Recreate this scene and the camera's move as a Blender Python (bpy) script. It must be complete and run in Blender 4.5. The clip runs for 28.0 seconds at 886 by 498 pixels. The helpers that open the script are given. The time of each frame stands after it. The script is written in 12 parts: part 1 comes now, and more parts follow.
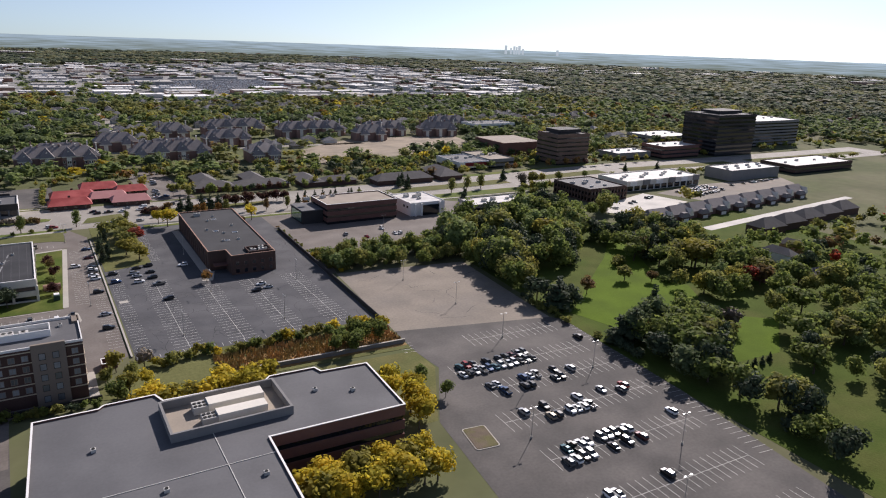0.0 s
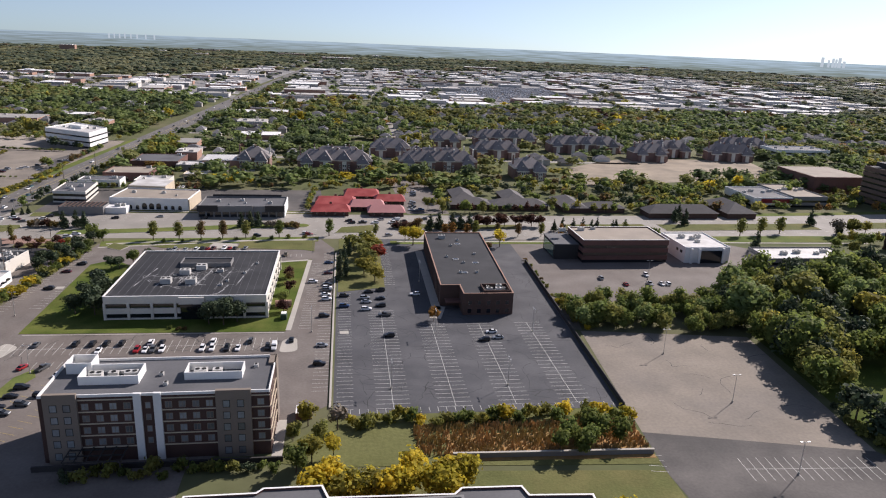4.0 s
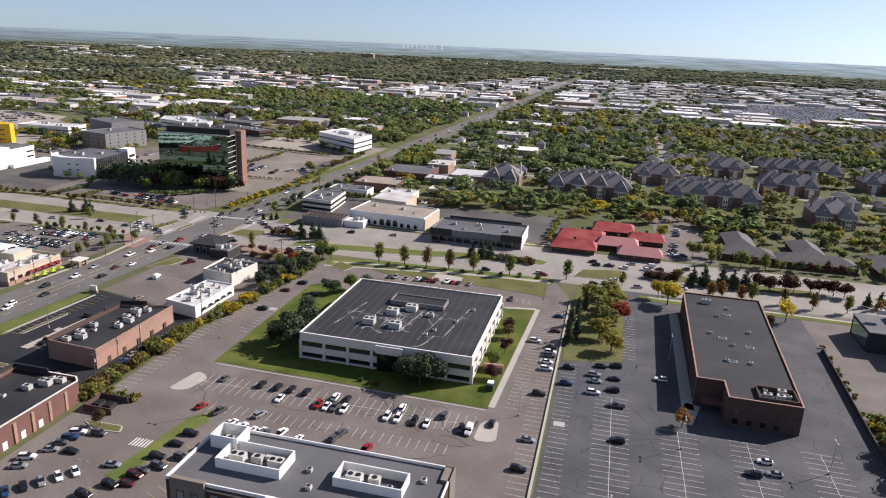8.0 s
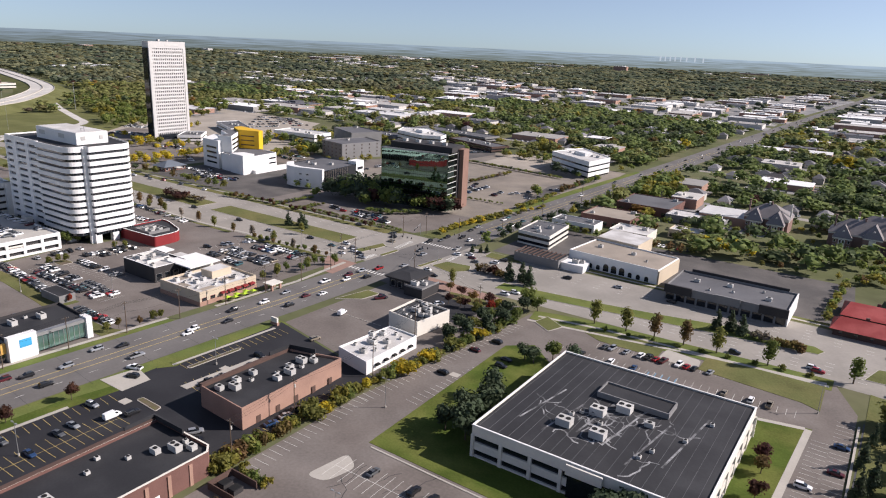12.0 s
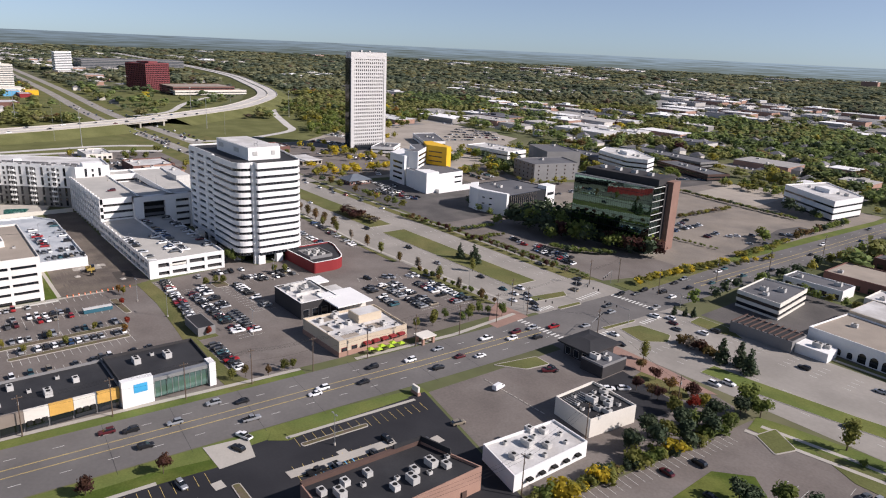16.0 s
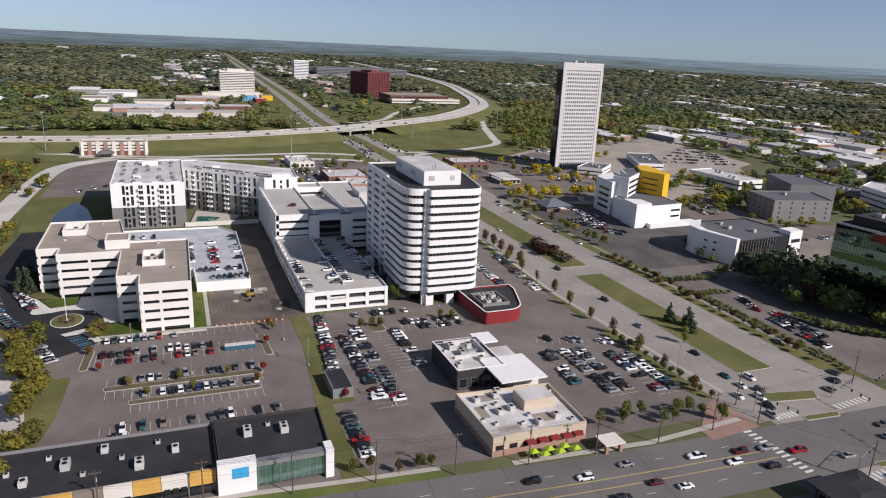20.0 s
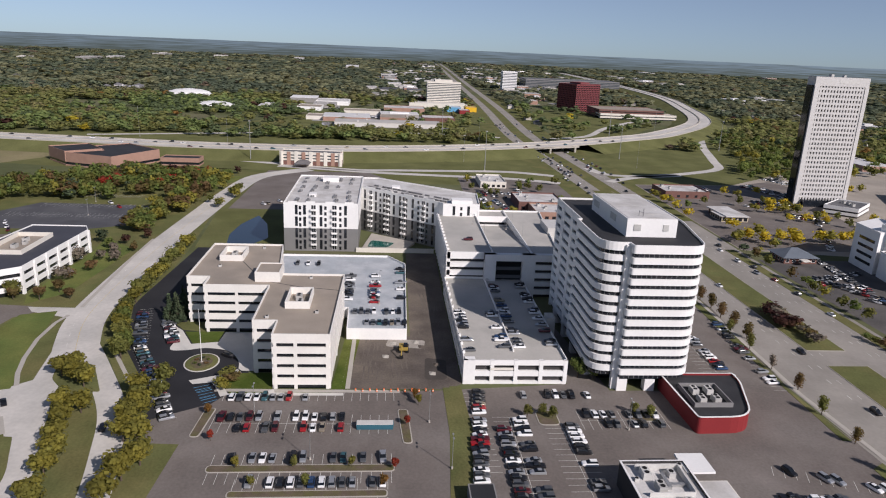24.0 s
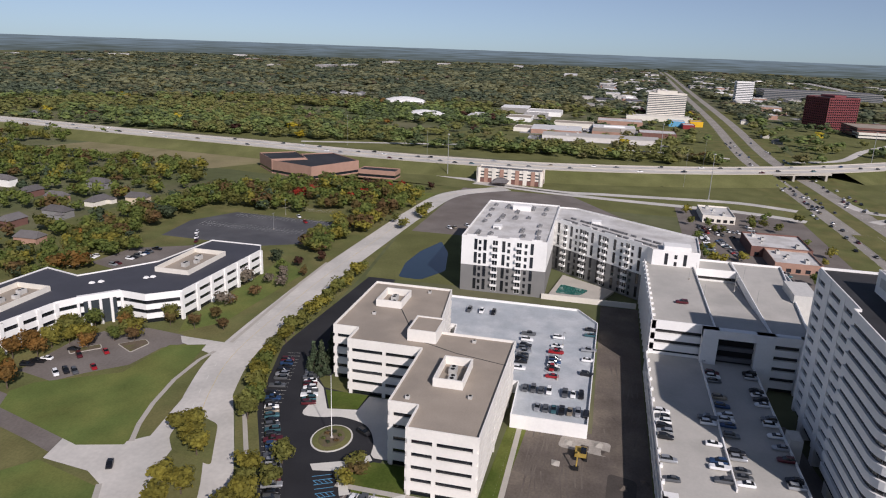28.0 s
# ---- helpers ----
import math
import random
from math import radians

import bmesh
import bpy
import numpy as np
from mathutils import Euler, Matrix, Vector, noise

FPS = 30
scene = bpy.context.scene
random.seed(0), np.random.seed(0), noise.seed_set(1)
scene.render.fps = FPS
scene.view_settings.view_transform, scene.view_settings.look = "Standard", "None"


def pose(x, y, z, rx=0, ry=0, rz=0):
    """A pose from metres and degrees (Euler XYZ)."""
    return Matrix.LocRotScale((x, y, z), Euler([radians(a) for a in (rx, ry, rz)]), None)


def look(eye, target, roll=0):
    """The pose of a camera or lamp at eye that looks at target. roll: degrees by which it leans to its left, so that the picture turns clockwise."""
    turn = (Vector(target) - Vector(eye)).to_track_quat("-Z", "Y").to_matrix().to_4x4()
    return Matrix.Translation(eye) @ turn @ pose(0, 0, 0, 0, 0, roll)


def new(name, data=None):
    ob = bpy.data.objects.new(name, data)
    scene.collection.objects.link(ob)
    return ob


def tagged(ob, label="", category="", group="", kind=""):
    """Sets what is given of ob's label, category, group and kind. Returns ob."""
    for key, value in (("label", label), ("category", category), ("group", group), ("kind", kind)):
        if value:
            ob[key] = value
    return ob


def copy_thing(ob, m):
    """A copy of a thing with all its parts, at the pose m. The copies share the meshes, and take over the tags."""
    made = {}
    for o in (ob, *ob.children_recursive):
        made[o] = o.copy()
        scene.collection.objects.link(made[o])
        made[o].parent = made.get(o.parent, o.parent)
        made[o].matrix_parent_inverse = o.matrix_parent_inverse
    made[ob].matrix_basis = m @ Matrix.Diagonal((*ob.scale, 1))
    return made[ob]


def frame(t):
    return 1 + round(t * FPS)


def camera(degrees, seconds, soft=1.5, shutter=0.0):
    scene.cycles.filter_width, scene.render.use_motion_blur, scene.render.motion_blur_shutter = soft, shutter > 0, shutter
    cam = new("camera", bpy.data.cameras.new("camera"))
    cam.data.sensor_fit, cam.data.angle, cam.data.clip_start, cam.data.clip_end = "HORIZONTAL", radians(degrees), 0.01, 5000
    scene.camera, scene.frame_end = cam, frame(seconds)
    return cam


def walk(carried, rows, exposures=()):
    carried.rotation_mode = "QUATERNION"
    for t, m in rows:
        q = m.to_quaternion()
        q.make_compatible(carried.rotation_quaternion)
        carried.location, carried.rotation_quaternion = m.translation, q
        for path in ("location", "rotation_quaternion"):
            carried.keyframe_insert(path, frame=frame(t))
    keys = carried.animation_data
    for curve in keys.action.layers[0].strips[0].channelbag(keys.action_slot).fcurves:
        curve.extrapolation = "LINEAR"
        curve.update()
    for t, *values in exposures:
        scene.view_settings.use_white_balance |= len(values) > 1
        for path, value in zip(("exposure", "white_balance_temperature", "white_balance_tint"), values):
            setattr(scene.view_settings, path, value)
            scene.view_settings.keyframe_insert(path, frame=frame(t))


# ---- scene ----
cam = camera(65.28, 28.0, soft=1.1)
PATH = [
    (0.0, (-34.69, -77.85, 114.22), (14.944, 4.160, 85.761), 1.94),
    (1.0, (-27.44, -64.60, 114.22), (12.840, 22.319, 85.555), 2.17),
    (2.0, (-20.28, -51.25, 114.26), (11.646, 39.040, 85.473), 2.31),
    (3.0, (-13.42, -37.58, 114.42), (9.801, 55.331, 85.652), 2.36),
    (3.5, (-10.15, -30.76, 114.50), (8.637, 63.185, 85.835), 2.36),
    (5.5, (0.00, 0.00, 115.22), (-0.110, 95.788, 86.502), 2.25),
    (6.0, (0.18, 7.98, 115.14), (-4.231, 103.674, 86.455), 2.36),
    (7.0, (0.68, 23.99, 115.08), (-12.705, 118.869, 86.452), 2.52),
    (8.0, (-0.01, 39.90, 114.96), (-22.224, 133.067, 86.221), 2.57),
    (9.0, (-2.04, 55.82, 114.90), (-32.646, 146.551, 86.073), 2.62),
    (10.0, (-5.46, 71.67, 114.96), (-43.909, 159.361, 86.097), 2.69),
    (11.0, (-10.22, 87.39, 115.17), (-56.351, 171.321, 86.409), 2.65),
    (12.0, (-15.87, 102.74, 115.46), (-68.714, 182.657, 86.802), 2.57),
    (12.5, (-18.74, 110.43, 115.59), (-74.735, 188.161, 86.920), 2.53),
    (14.5, (-34.99, 137.39, 115.95), (-101.762, 206.156, 87.423), 2.53),
    (15.0, (-40.15, 143.58, 115.88), (-109.349, 209.895, 87.369), 2.59),
    (16.0, (-50.65, 155.80, 115.79), (-124.438, 216.987, 87.303), 2.61),
    (17.0, (-61.96, 167.63, 115.71), (-139.140, 224.519, 87.309), 2.61),
    (18.0, (-74.27, 178.66, 115.58), (-154.733, 230.839, 87.221), 2.57),
    (19.0, (-87.59, 188.59, 115.31), (-172.896, 232.341, 86.878), 2.61),
    (20.0, (-101.54, 197.50, 115.00), (-190.400, 233.480, 86.544), 2.65),
    (21.0, (-115.93, 205.53, 114.70), (-207.316, 234.526, 86.288), 2.61),
    (21.5, (-123.02, 209.52, 114.57), (-215.504, 234.826, 86.151), 2.55),
    (23.5, (-155.86, 218.69, 114.31), (-251.058, 230.509, 86.078), 2.49),
    (24.0, (-163.65, 219.85, 114.40), (-259.197, 228.326, 86.141), 2.48),
    (25.0, (-179.47, 222.00, 114.56), (-275.358, 223.514, 86.230), 2.45),
    (26.0, (-195.25, 223.53, 114.76), (-290.981, 217.862, 86.400), 2.35),
    (27.0, (-210.93, 224.55, 114.99), (-305.920, 211.421, 86.630), 2.21),
    (28.0, (-226.54, 225.32, 115.24), (-320.124, 204.415, 86.872), 2.06),
]
walk(cam, [(t, look(eye, target, roll)) for t, eye, target, roll in PATH], [(0.0, 0.22, 6600, 18), (3.0, 0.31, 6600, 18), (7.0, 0.44, 6600, 18), (11.0, 0.40, 6600, 18), (17.0, 0.17, 6500, 18), (21.0, -0.10, 6450, 18), (28.0, -0.18, 6450, 18)])

# ---- light ----
SUN_AZ, SUN_EL = 37.5, 34.0
world = bpy.data.worlds.new("sky")
scene.world = world
world.use_nodes = True
wn = world.node_tree.nodes
sky = wn.new("ShaderNodeTexSky")
sky.sky_type = "NISHITA"
sky.sun_disc = False
sky.sun_elevation = radians(SUN_EL)
sky.sun_rotation = radians(90 - SUN_AZ)
sky.altitude = 200
sky.air_density = 0.7
sky.dust_density = 0.6
sky.ozone_density = 3.0
lift = wn.new("ShaderNodeVectorMath")
lift.inputs[1].default_value = (0.0, 0.0, 0.03)
even_ = wn.new("ShaderNodeVectorMath")
even_.operation = "NORMALIZE"
world.node_tree.links.new(wn.new("ShaderNodeTexCoord").outputs["Generated"], lift.inputs[0])
world.node_tree.links.new(lift.outputs[0], even_.inputs[0])
world.node_tree.links.new(even_.outputs[0], sky.inputs["Vector"])
cool = wn.new("ShaderNodeVectorMath")
cool.operation = "MULTIPLY"
cool.inputs[1].default_value = (0.84, 1.0, 1.08)
world.node_tree.links.new(sky.outputs[0], cool.inputs[0])
haze = wn.new("ShaderNodeHueSaturation")
haze.inputs["Saturation"].default_value = 0.75
world.node_tree.links.new(cool.outputs[0], haze.inputs["Color"])
world.node_tree.links.new(haze.outputs[0], wn["Background"].inputs[0])
wn["Background"].inputs[1].default_value = 0.085
sun = new("sun", bpy.data.lights.new("sun", "SUN"))
sun.data.energy = 4.9
sun.data.angle = radians(0.6)
sun.data.color = (1.0, 0.955, 0.905)
sun.matrix_world = look((900, 700, 900), (900 - math.cos(radians(SUN_AZ)) * math.cos(radians(SUN_EL)),
                                           700 - math.sin(radians(SUN_AZ)) * math.cos(radians(SUN_EL)),
                                           900 - math.sin(radians(SUN_EL))))
scene.view_settings.exposure = 0.0


# ---- materials ----
def surface(name, colour, vary=0.25, big=8.0, small=0.6, rough=0.85, metal=0.0, bump=0.0, tint=None, each=0.0,
            island=0.0, thin=0.0, spec=0.3, bands=None):
    """A surface with variation at two sizes (metres); tint: a second colour in blotches; each, island: spread by object or piece."""
    m = bpy.data.materials.new(name)
    m.use_nodes = True
    nt = m.node_tree
    n, lk = nt.nodes, nt.links.new
    p = n["Principled BSDF"]
    p.inputs["Roughness"].default_value = rough
    p.inputs["Metallic"].default_value = metal
    p.inputs["Specular IOR Level"].default_value = spec
    geo = n.new("ShaderNodeNewGeometry")

    def noise_at(size, detail):
        t = n.new("ShaderNodeTexNoise")
        t.inputs["Scale"].default_value = 1.0 / size
        t.inputs["Detail"].default_value = detail
        lk(geo.outputs["Position"], t.inputs["Vector"])
        return t.outputs["Fac"]

    def maths(op, a, b):
        t = n.new("ShaderNodeMath")
        t.operation = op
        for i, v in enumerate((a, b)):
            if isinstance(v, (int, float)):
                t.inputs[i].default_value = v
            else:
                lk(v, t.inputs[i])
        return t.outputs[0]

    fb, fs = noise_at(big, 4.0), noise_at(small, 3.0)
    base = n.new("ShaderNodeRGB")
    base.outputs[0].default_value = (*colour, 1)
    col = base.outputs[0]
    if tint is not None:
        ramp = n.new("ShaderNodeMapRange")
        ramp.inputs["From Min"].default_value, ramp.inputs["From Max"].default_value = 0.42, 0.62
        lk(noise_at(big * 1.7, 5.0), ramp.inputs["Value"])
        mx = n.new("ShaderNodeMix")
        mx.data_type = "RGBA"
        lk(ramp.outputs[0], mx.inputs["Factor"])
        lk(col, mx.inputs["A"])
        mx.inputs["B"].default_value = (*tint, 1)
        col = mx.outputs["Result"]
    f = maths("ADD", maths("MULTIPLY", fb, vary * 1.6), maths("MULTIPLY", fs, vary * 1.2))
    f = maths("ADD", f, 1.0 - vary * 1.4)
    if each:
        oi = n.new("ShaderNodeObjectInfo")
        f = maths("MULTIPLY", f, maths("ADD", maths("MULTIPLY", oi.outputs["Random"], each), 1.0 - each / 2))
    if island:
        f = maths("MULTIPLY", f, maths("ADD", maths("MULTIPLY", geo.outputs["Random Per Island"], island), 1.0 - island / 2))
    mul = n.new("ShaderNodeVectorMath")
    mul.operation = "SCALE"
    lk(col, mul.inputs[0])
    lk(f, mul.inputs["Scale"])
    lk(mul.outputs[0], p.inputs["Base Color"])
    if bump:
        b = n.new("ShaderNodeBump")
        b.inputs["Strength"].default_value = bump
        b.inputs["Distance"].default_value = small * 0.3
        lk(fs, b.inputs["Height"])
        lk(b.outputs[0], p.inputs["Normal"])
    if thin:
        tr = n.new("ShaderNodeBsdfTranslucent")
        lk(mul.outputs[0], tr.inputs["Color"])
        mix = n.new("ShaderNodeMixShader")
        mix.inputs[0].default_value = thin
        lk(p.outputs[0], mix.inputs[1])
        lk(tr.outputs[0], mix.inputs[2])
        lk(mix.outputs[0], n["Material Output"].inputs["Surface"])
    return m


def glass(name, colour, rough=0.06, vary=0.35):
    m = surface(name, colour, vary=vary, big=9, small=2.5, rough=rough, spec=0.8, each=0.5)
    return m


ASPHALT = surface("asphalt_grey", (0.155, 0.133, 0.117), 0.42, 14, 0.9, 0.9, tint=(0.185, 0.163, 0.145))
ASPHALT_BLUE = surface("asphalt_patched", (0.075, 0.076, 0.082), 0.34, 11, 0.7, 0.9, tint=(0.10, 0.10, 0.105))
ASPHALT_NEW = surface("asphalt_fresh", (0.022, 0.022, 0.025), 0.3, 12, 0.8, 0.8, tint=(0.03, 0.03, 0.033))
ASPHALT_PALE = surface("asphalt_bleached", (0.25, 0.215, 0.175), 0.4, 18, 1.1, 0.92, tint=(0.20, 0.175, 0.148))
YARD_FAR = surface("yard_pale", (0.27, 0.262, 0.25), 0.35, 26, 3.0, 0.92, tint=(0.19, 0.188, 0.185))
ASPHALT_DIM = surface("asphalt_dim", (0.086, 0.08, 0.075), 0.42, 14, 0.9, 0.9, tint=(0.125, 0.114, 0.105))
ASPHALT_BONE = surface("asphalt_bone", (0.37, 0.325, 0.27), 0.25, 18, 1.1, 0.92, tint=(0.31, 0.275, 0.23))
ROAD = surface("road_concrete_grey", (0.16, 0.15, 0.14), 0.22, 16, 1.2, 0.88, tint=(0.13, 0.122, 0.115))
ROAD_PALE = surface("road_concrete_pale", (0.31, 0.285, 0.25), 0.2, 14, 1.5, 0.85, tint=(0.26, 0.24, 0.21))
ROAD_WHITE = surface("road_concrete_white", (0.57, 0.54, 0.49), 0.25, 14, 1.5, 0.85, tint=(0.48, 0.46, 0.42))
CONCRETE = surface("concrete", (0.42, 0.39, 0.34), 0.2, 6, 0.6, 0.85)
GRASS = surface("grass", (0.122, 0.13, 0.05), 0.5, 13, 0.8, 0.95, bump=0.4, tint=(0.155, 0.145, 0.06), spec=0.06)
LAWN = surface("lawn_green", (0.112, 0.145, 0.042), 0.45, 12, 0.7, 0.95, bump=0.3, tint=(0.15, 0.165, 0.05), spec=0.06)
LUSH = surface("lawn_lush", (0.07, 0.1, 0.02), 0.5, 9, 0.7, 0.95, bump=0.3, tint=(0.12, 0.135, 0.035), spec=0.06)
DRYGRASS = surface("grass_dry", (0.145, 0.148, 0.06), 0.45, 22, 1.2, 0.95, bump=0.4, tint=(0.12, 0.125, 0.048), spec=0.06)
REED = surface("reeds_brown", (0.42, 0.25, 0.1), 0.5, 5, 0.5, 0.95, bump=0.6, tint=(0.3, 0.22, 0.08), island=0.6)
MULCH = surface("mulch_brown", (0.13, 0.10, 0.07), 0.4, 3, 0.4, 0.95, bump=0.5, tint=(0.12, 0.11, 0.045))
DIRT = surface("dirt_graded", (0.108, 0.09, 0.076), 0.55, 9, 0.8, 0.95, bump=0.3, tint=(0.15, 0.125, 0.1))
FAR_GROUND = surface("ground_far", (0.108, 0.12, 0.055), 0.4, 60, 9, 0.95, tint=(0.145, 0.14, 0.08), spec=0.08)
PAINT = surface("line_paint_white", (0.66, 0.65, 0.60), 0.45, 2.5, 0.3, 0.7)
PAINT_Y = surface("line_paint_yellow", (0.58, 0.44, 0.15), 0.3, 3, 0.3, 0.7)
PAINT_B = surface("line_paint_blue", (0.12, 0.35, 0.55), 0.3, 3, 0.3, 0.7)
ROOF_BLACK = surface("roof_membrane_black", (0.028, 0.028, 0.03), 0.35, 9, 0.6, 0.75, tint=(0.04, 0.04, 0.042))
ROOF_GREY = surface("roof_membrane_grey", (0.13, 0.13, 0.135), 0.22, 12, 0.8, 0.8, tint=(0.105, 0.105, 0.11))
ROOF_TAN = surface("roof_gravel_tan", (0.34, 0.29, 0.235), 0.2, 9, 0.5, 0.9, tint=(0.29, 0.25, 0.205))
ROOF_WHITE = surface("roof_membrane_white", (0.6, 0.585, 0.56), 0.22, 6, 0.7, 0.7, tint=(0.47, 0.45, 0.42))
SHINGLE = surface("roof_shingle_grey", (0.12, 0.112, 0.11), 0.35, 5, 0.5, 0.9, each=0.4, island=0.25)
RED_ROOF = surface("roof_metal_red", (0.3, 0.045, 0.04), 0.18, 6, 0.5, 0.55, tint=(0.42, 0.09, 0.08))
WHITE = surface("panel_white", (0.80, 0.79, 0.76), 0.10, 8, 0.8, 0.6)
OFFWHITE = surface("precast_cream", (0.70, 0.66, 0.58), 0.14, 7, 0.7, 0.75)
BRICK = surface("brick_red_brown", (0.17, 0.088, 0.072), 0.3, 5, 0.35, 0.9, bump=0.3)
BRICK_PINK = surface("brick_pinkish", (0.36, 0.22, 0.165), 0.25, 5, 0.35, 0.9, bump=0.3)
BRICK_DARK = surface("brick_dark_brown", (0.10, 0.062, 0.05), 0.3, 5, 0.35, 0.9, bump=0.3)
STUCCO = surface("stucco_taupe", (0.23, 0.19, 0.155), 0.14, 7, 0.5, 0.9)
STUCCO_CREAM = surface("stucco_cream", (0.55, 0.46, 0.34), 0.15, 7, 0.5, 0.9)
GREYWALL = surface("wall_grey", (0.22, 0.215, 0.21), 0.18, 7, 0.6, 0.85)
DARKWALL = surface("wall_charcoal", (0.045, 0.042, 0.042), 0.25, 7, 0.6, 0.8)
YELLOW = surface("panel_yellow", (0.72, 0.42, 0.02), 0.1, 6, 0.6, 0.6)
REDWALL = surface("panel_red", (0.24, 0.026, 0.028), 0.14, 6, 0.6, 0.6)
METAL = surface("metal_galvanised", (0.46, 0.46, 0.45), 0.2, 2, 0.3, 0.45, metal=0.7)
UNIT = surface("metal_painted_grey", (0.5, 0.49, 0.46), 0.2, 2, 0.4, 0.6, each=0.3)
WOOD = surface("pole_wood", (0.12, 0.085, 0.06), 0.3, 2, 0.2, 0.9)
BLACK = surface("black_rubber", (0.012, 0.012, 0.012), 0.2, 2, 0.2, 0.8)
GLASS_DARK = glass("glass_dark", (0.012, 0.015, 0.02))
GLASS_GREEN = surface("glass_green", (0.2, 0.34, 0.3), 0.4, 9, 2.5, 0.04, metal=0.7, spec=0.8)
GLASS_BLIND = surface("glass_with_blinds", (0.2, 0.22, 0.23), 0.5, 3, 1.2, 0.25, spec=0.6, each=0.9)
GLASS_GREY = glass("glass_grey", (0.05, 0.06, 0.07))
WATER = surface("pond_water", (0.015, 0.03, 0.045), 0.2, 5, 1.0, 0.06, spec=0.6)


def leaves(name, colour, tint, thin=0.54):
    return surface(name, colour, 0.4, 4.0, 0.9, 0.8, tint=tint, each=0.4, island=0.45, thin=thin, spec=0.2)


LEAF = {
    "green": leaves("leaves_green", (0.14, 0.18, 0.05), (0.19, 0.22, 0.055)),
    "olive": leaves("leaves_olive", (0.19, 0.2, 0.055), (0.23, 0.22, 0.06)),
    "yellow": leaves("leaves_yellow", (0.54, 0.41, 0.04), (0.42, 0.36, 0.045)),
    "gold": leaves("leaves_gold_green", (0.3, 0.262, 0.05), (0.23, 0.215, 0.05)),
    "orange": leaves("leaves_orange", (0.3, 0.16, 0.045), (0.24, 0.15, 0.05)),
    "red": leaves("leaves_red", (0.36, 0.05, 0.03), (0.26, 0.07, 0.04)),
    "maroon": leaves("leaves_maroon", (0.085, 0.038, 0.035), (0.11, 0.055, 0.035)),
    "russet": leaves("leaves_russet", (0.19, 0.12, 0.055), (0.16, 0.125, 0.045)),
    "conifer": leaves("needles_dark", (0.055, 0.078, 0.042), (0.07, 0.09, 0.047), 0.25),
    "bare": leaves("twigs_grey", (0.16, 0.13, 0.10), (0.14, 0.12, 0.085), 0.1),
}
BARK = surface("bark", (0.10, 0.075, 0.055), 0.3, 1, 0.2, 0.95)


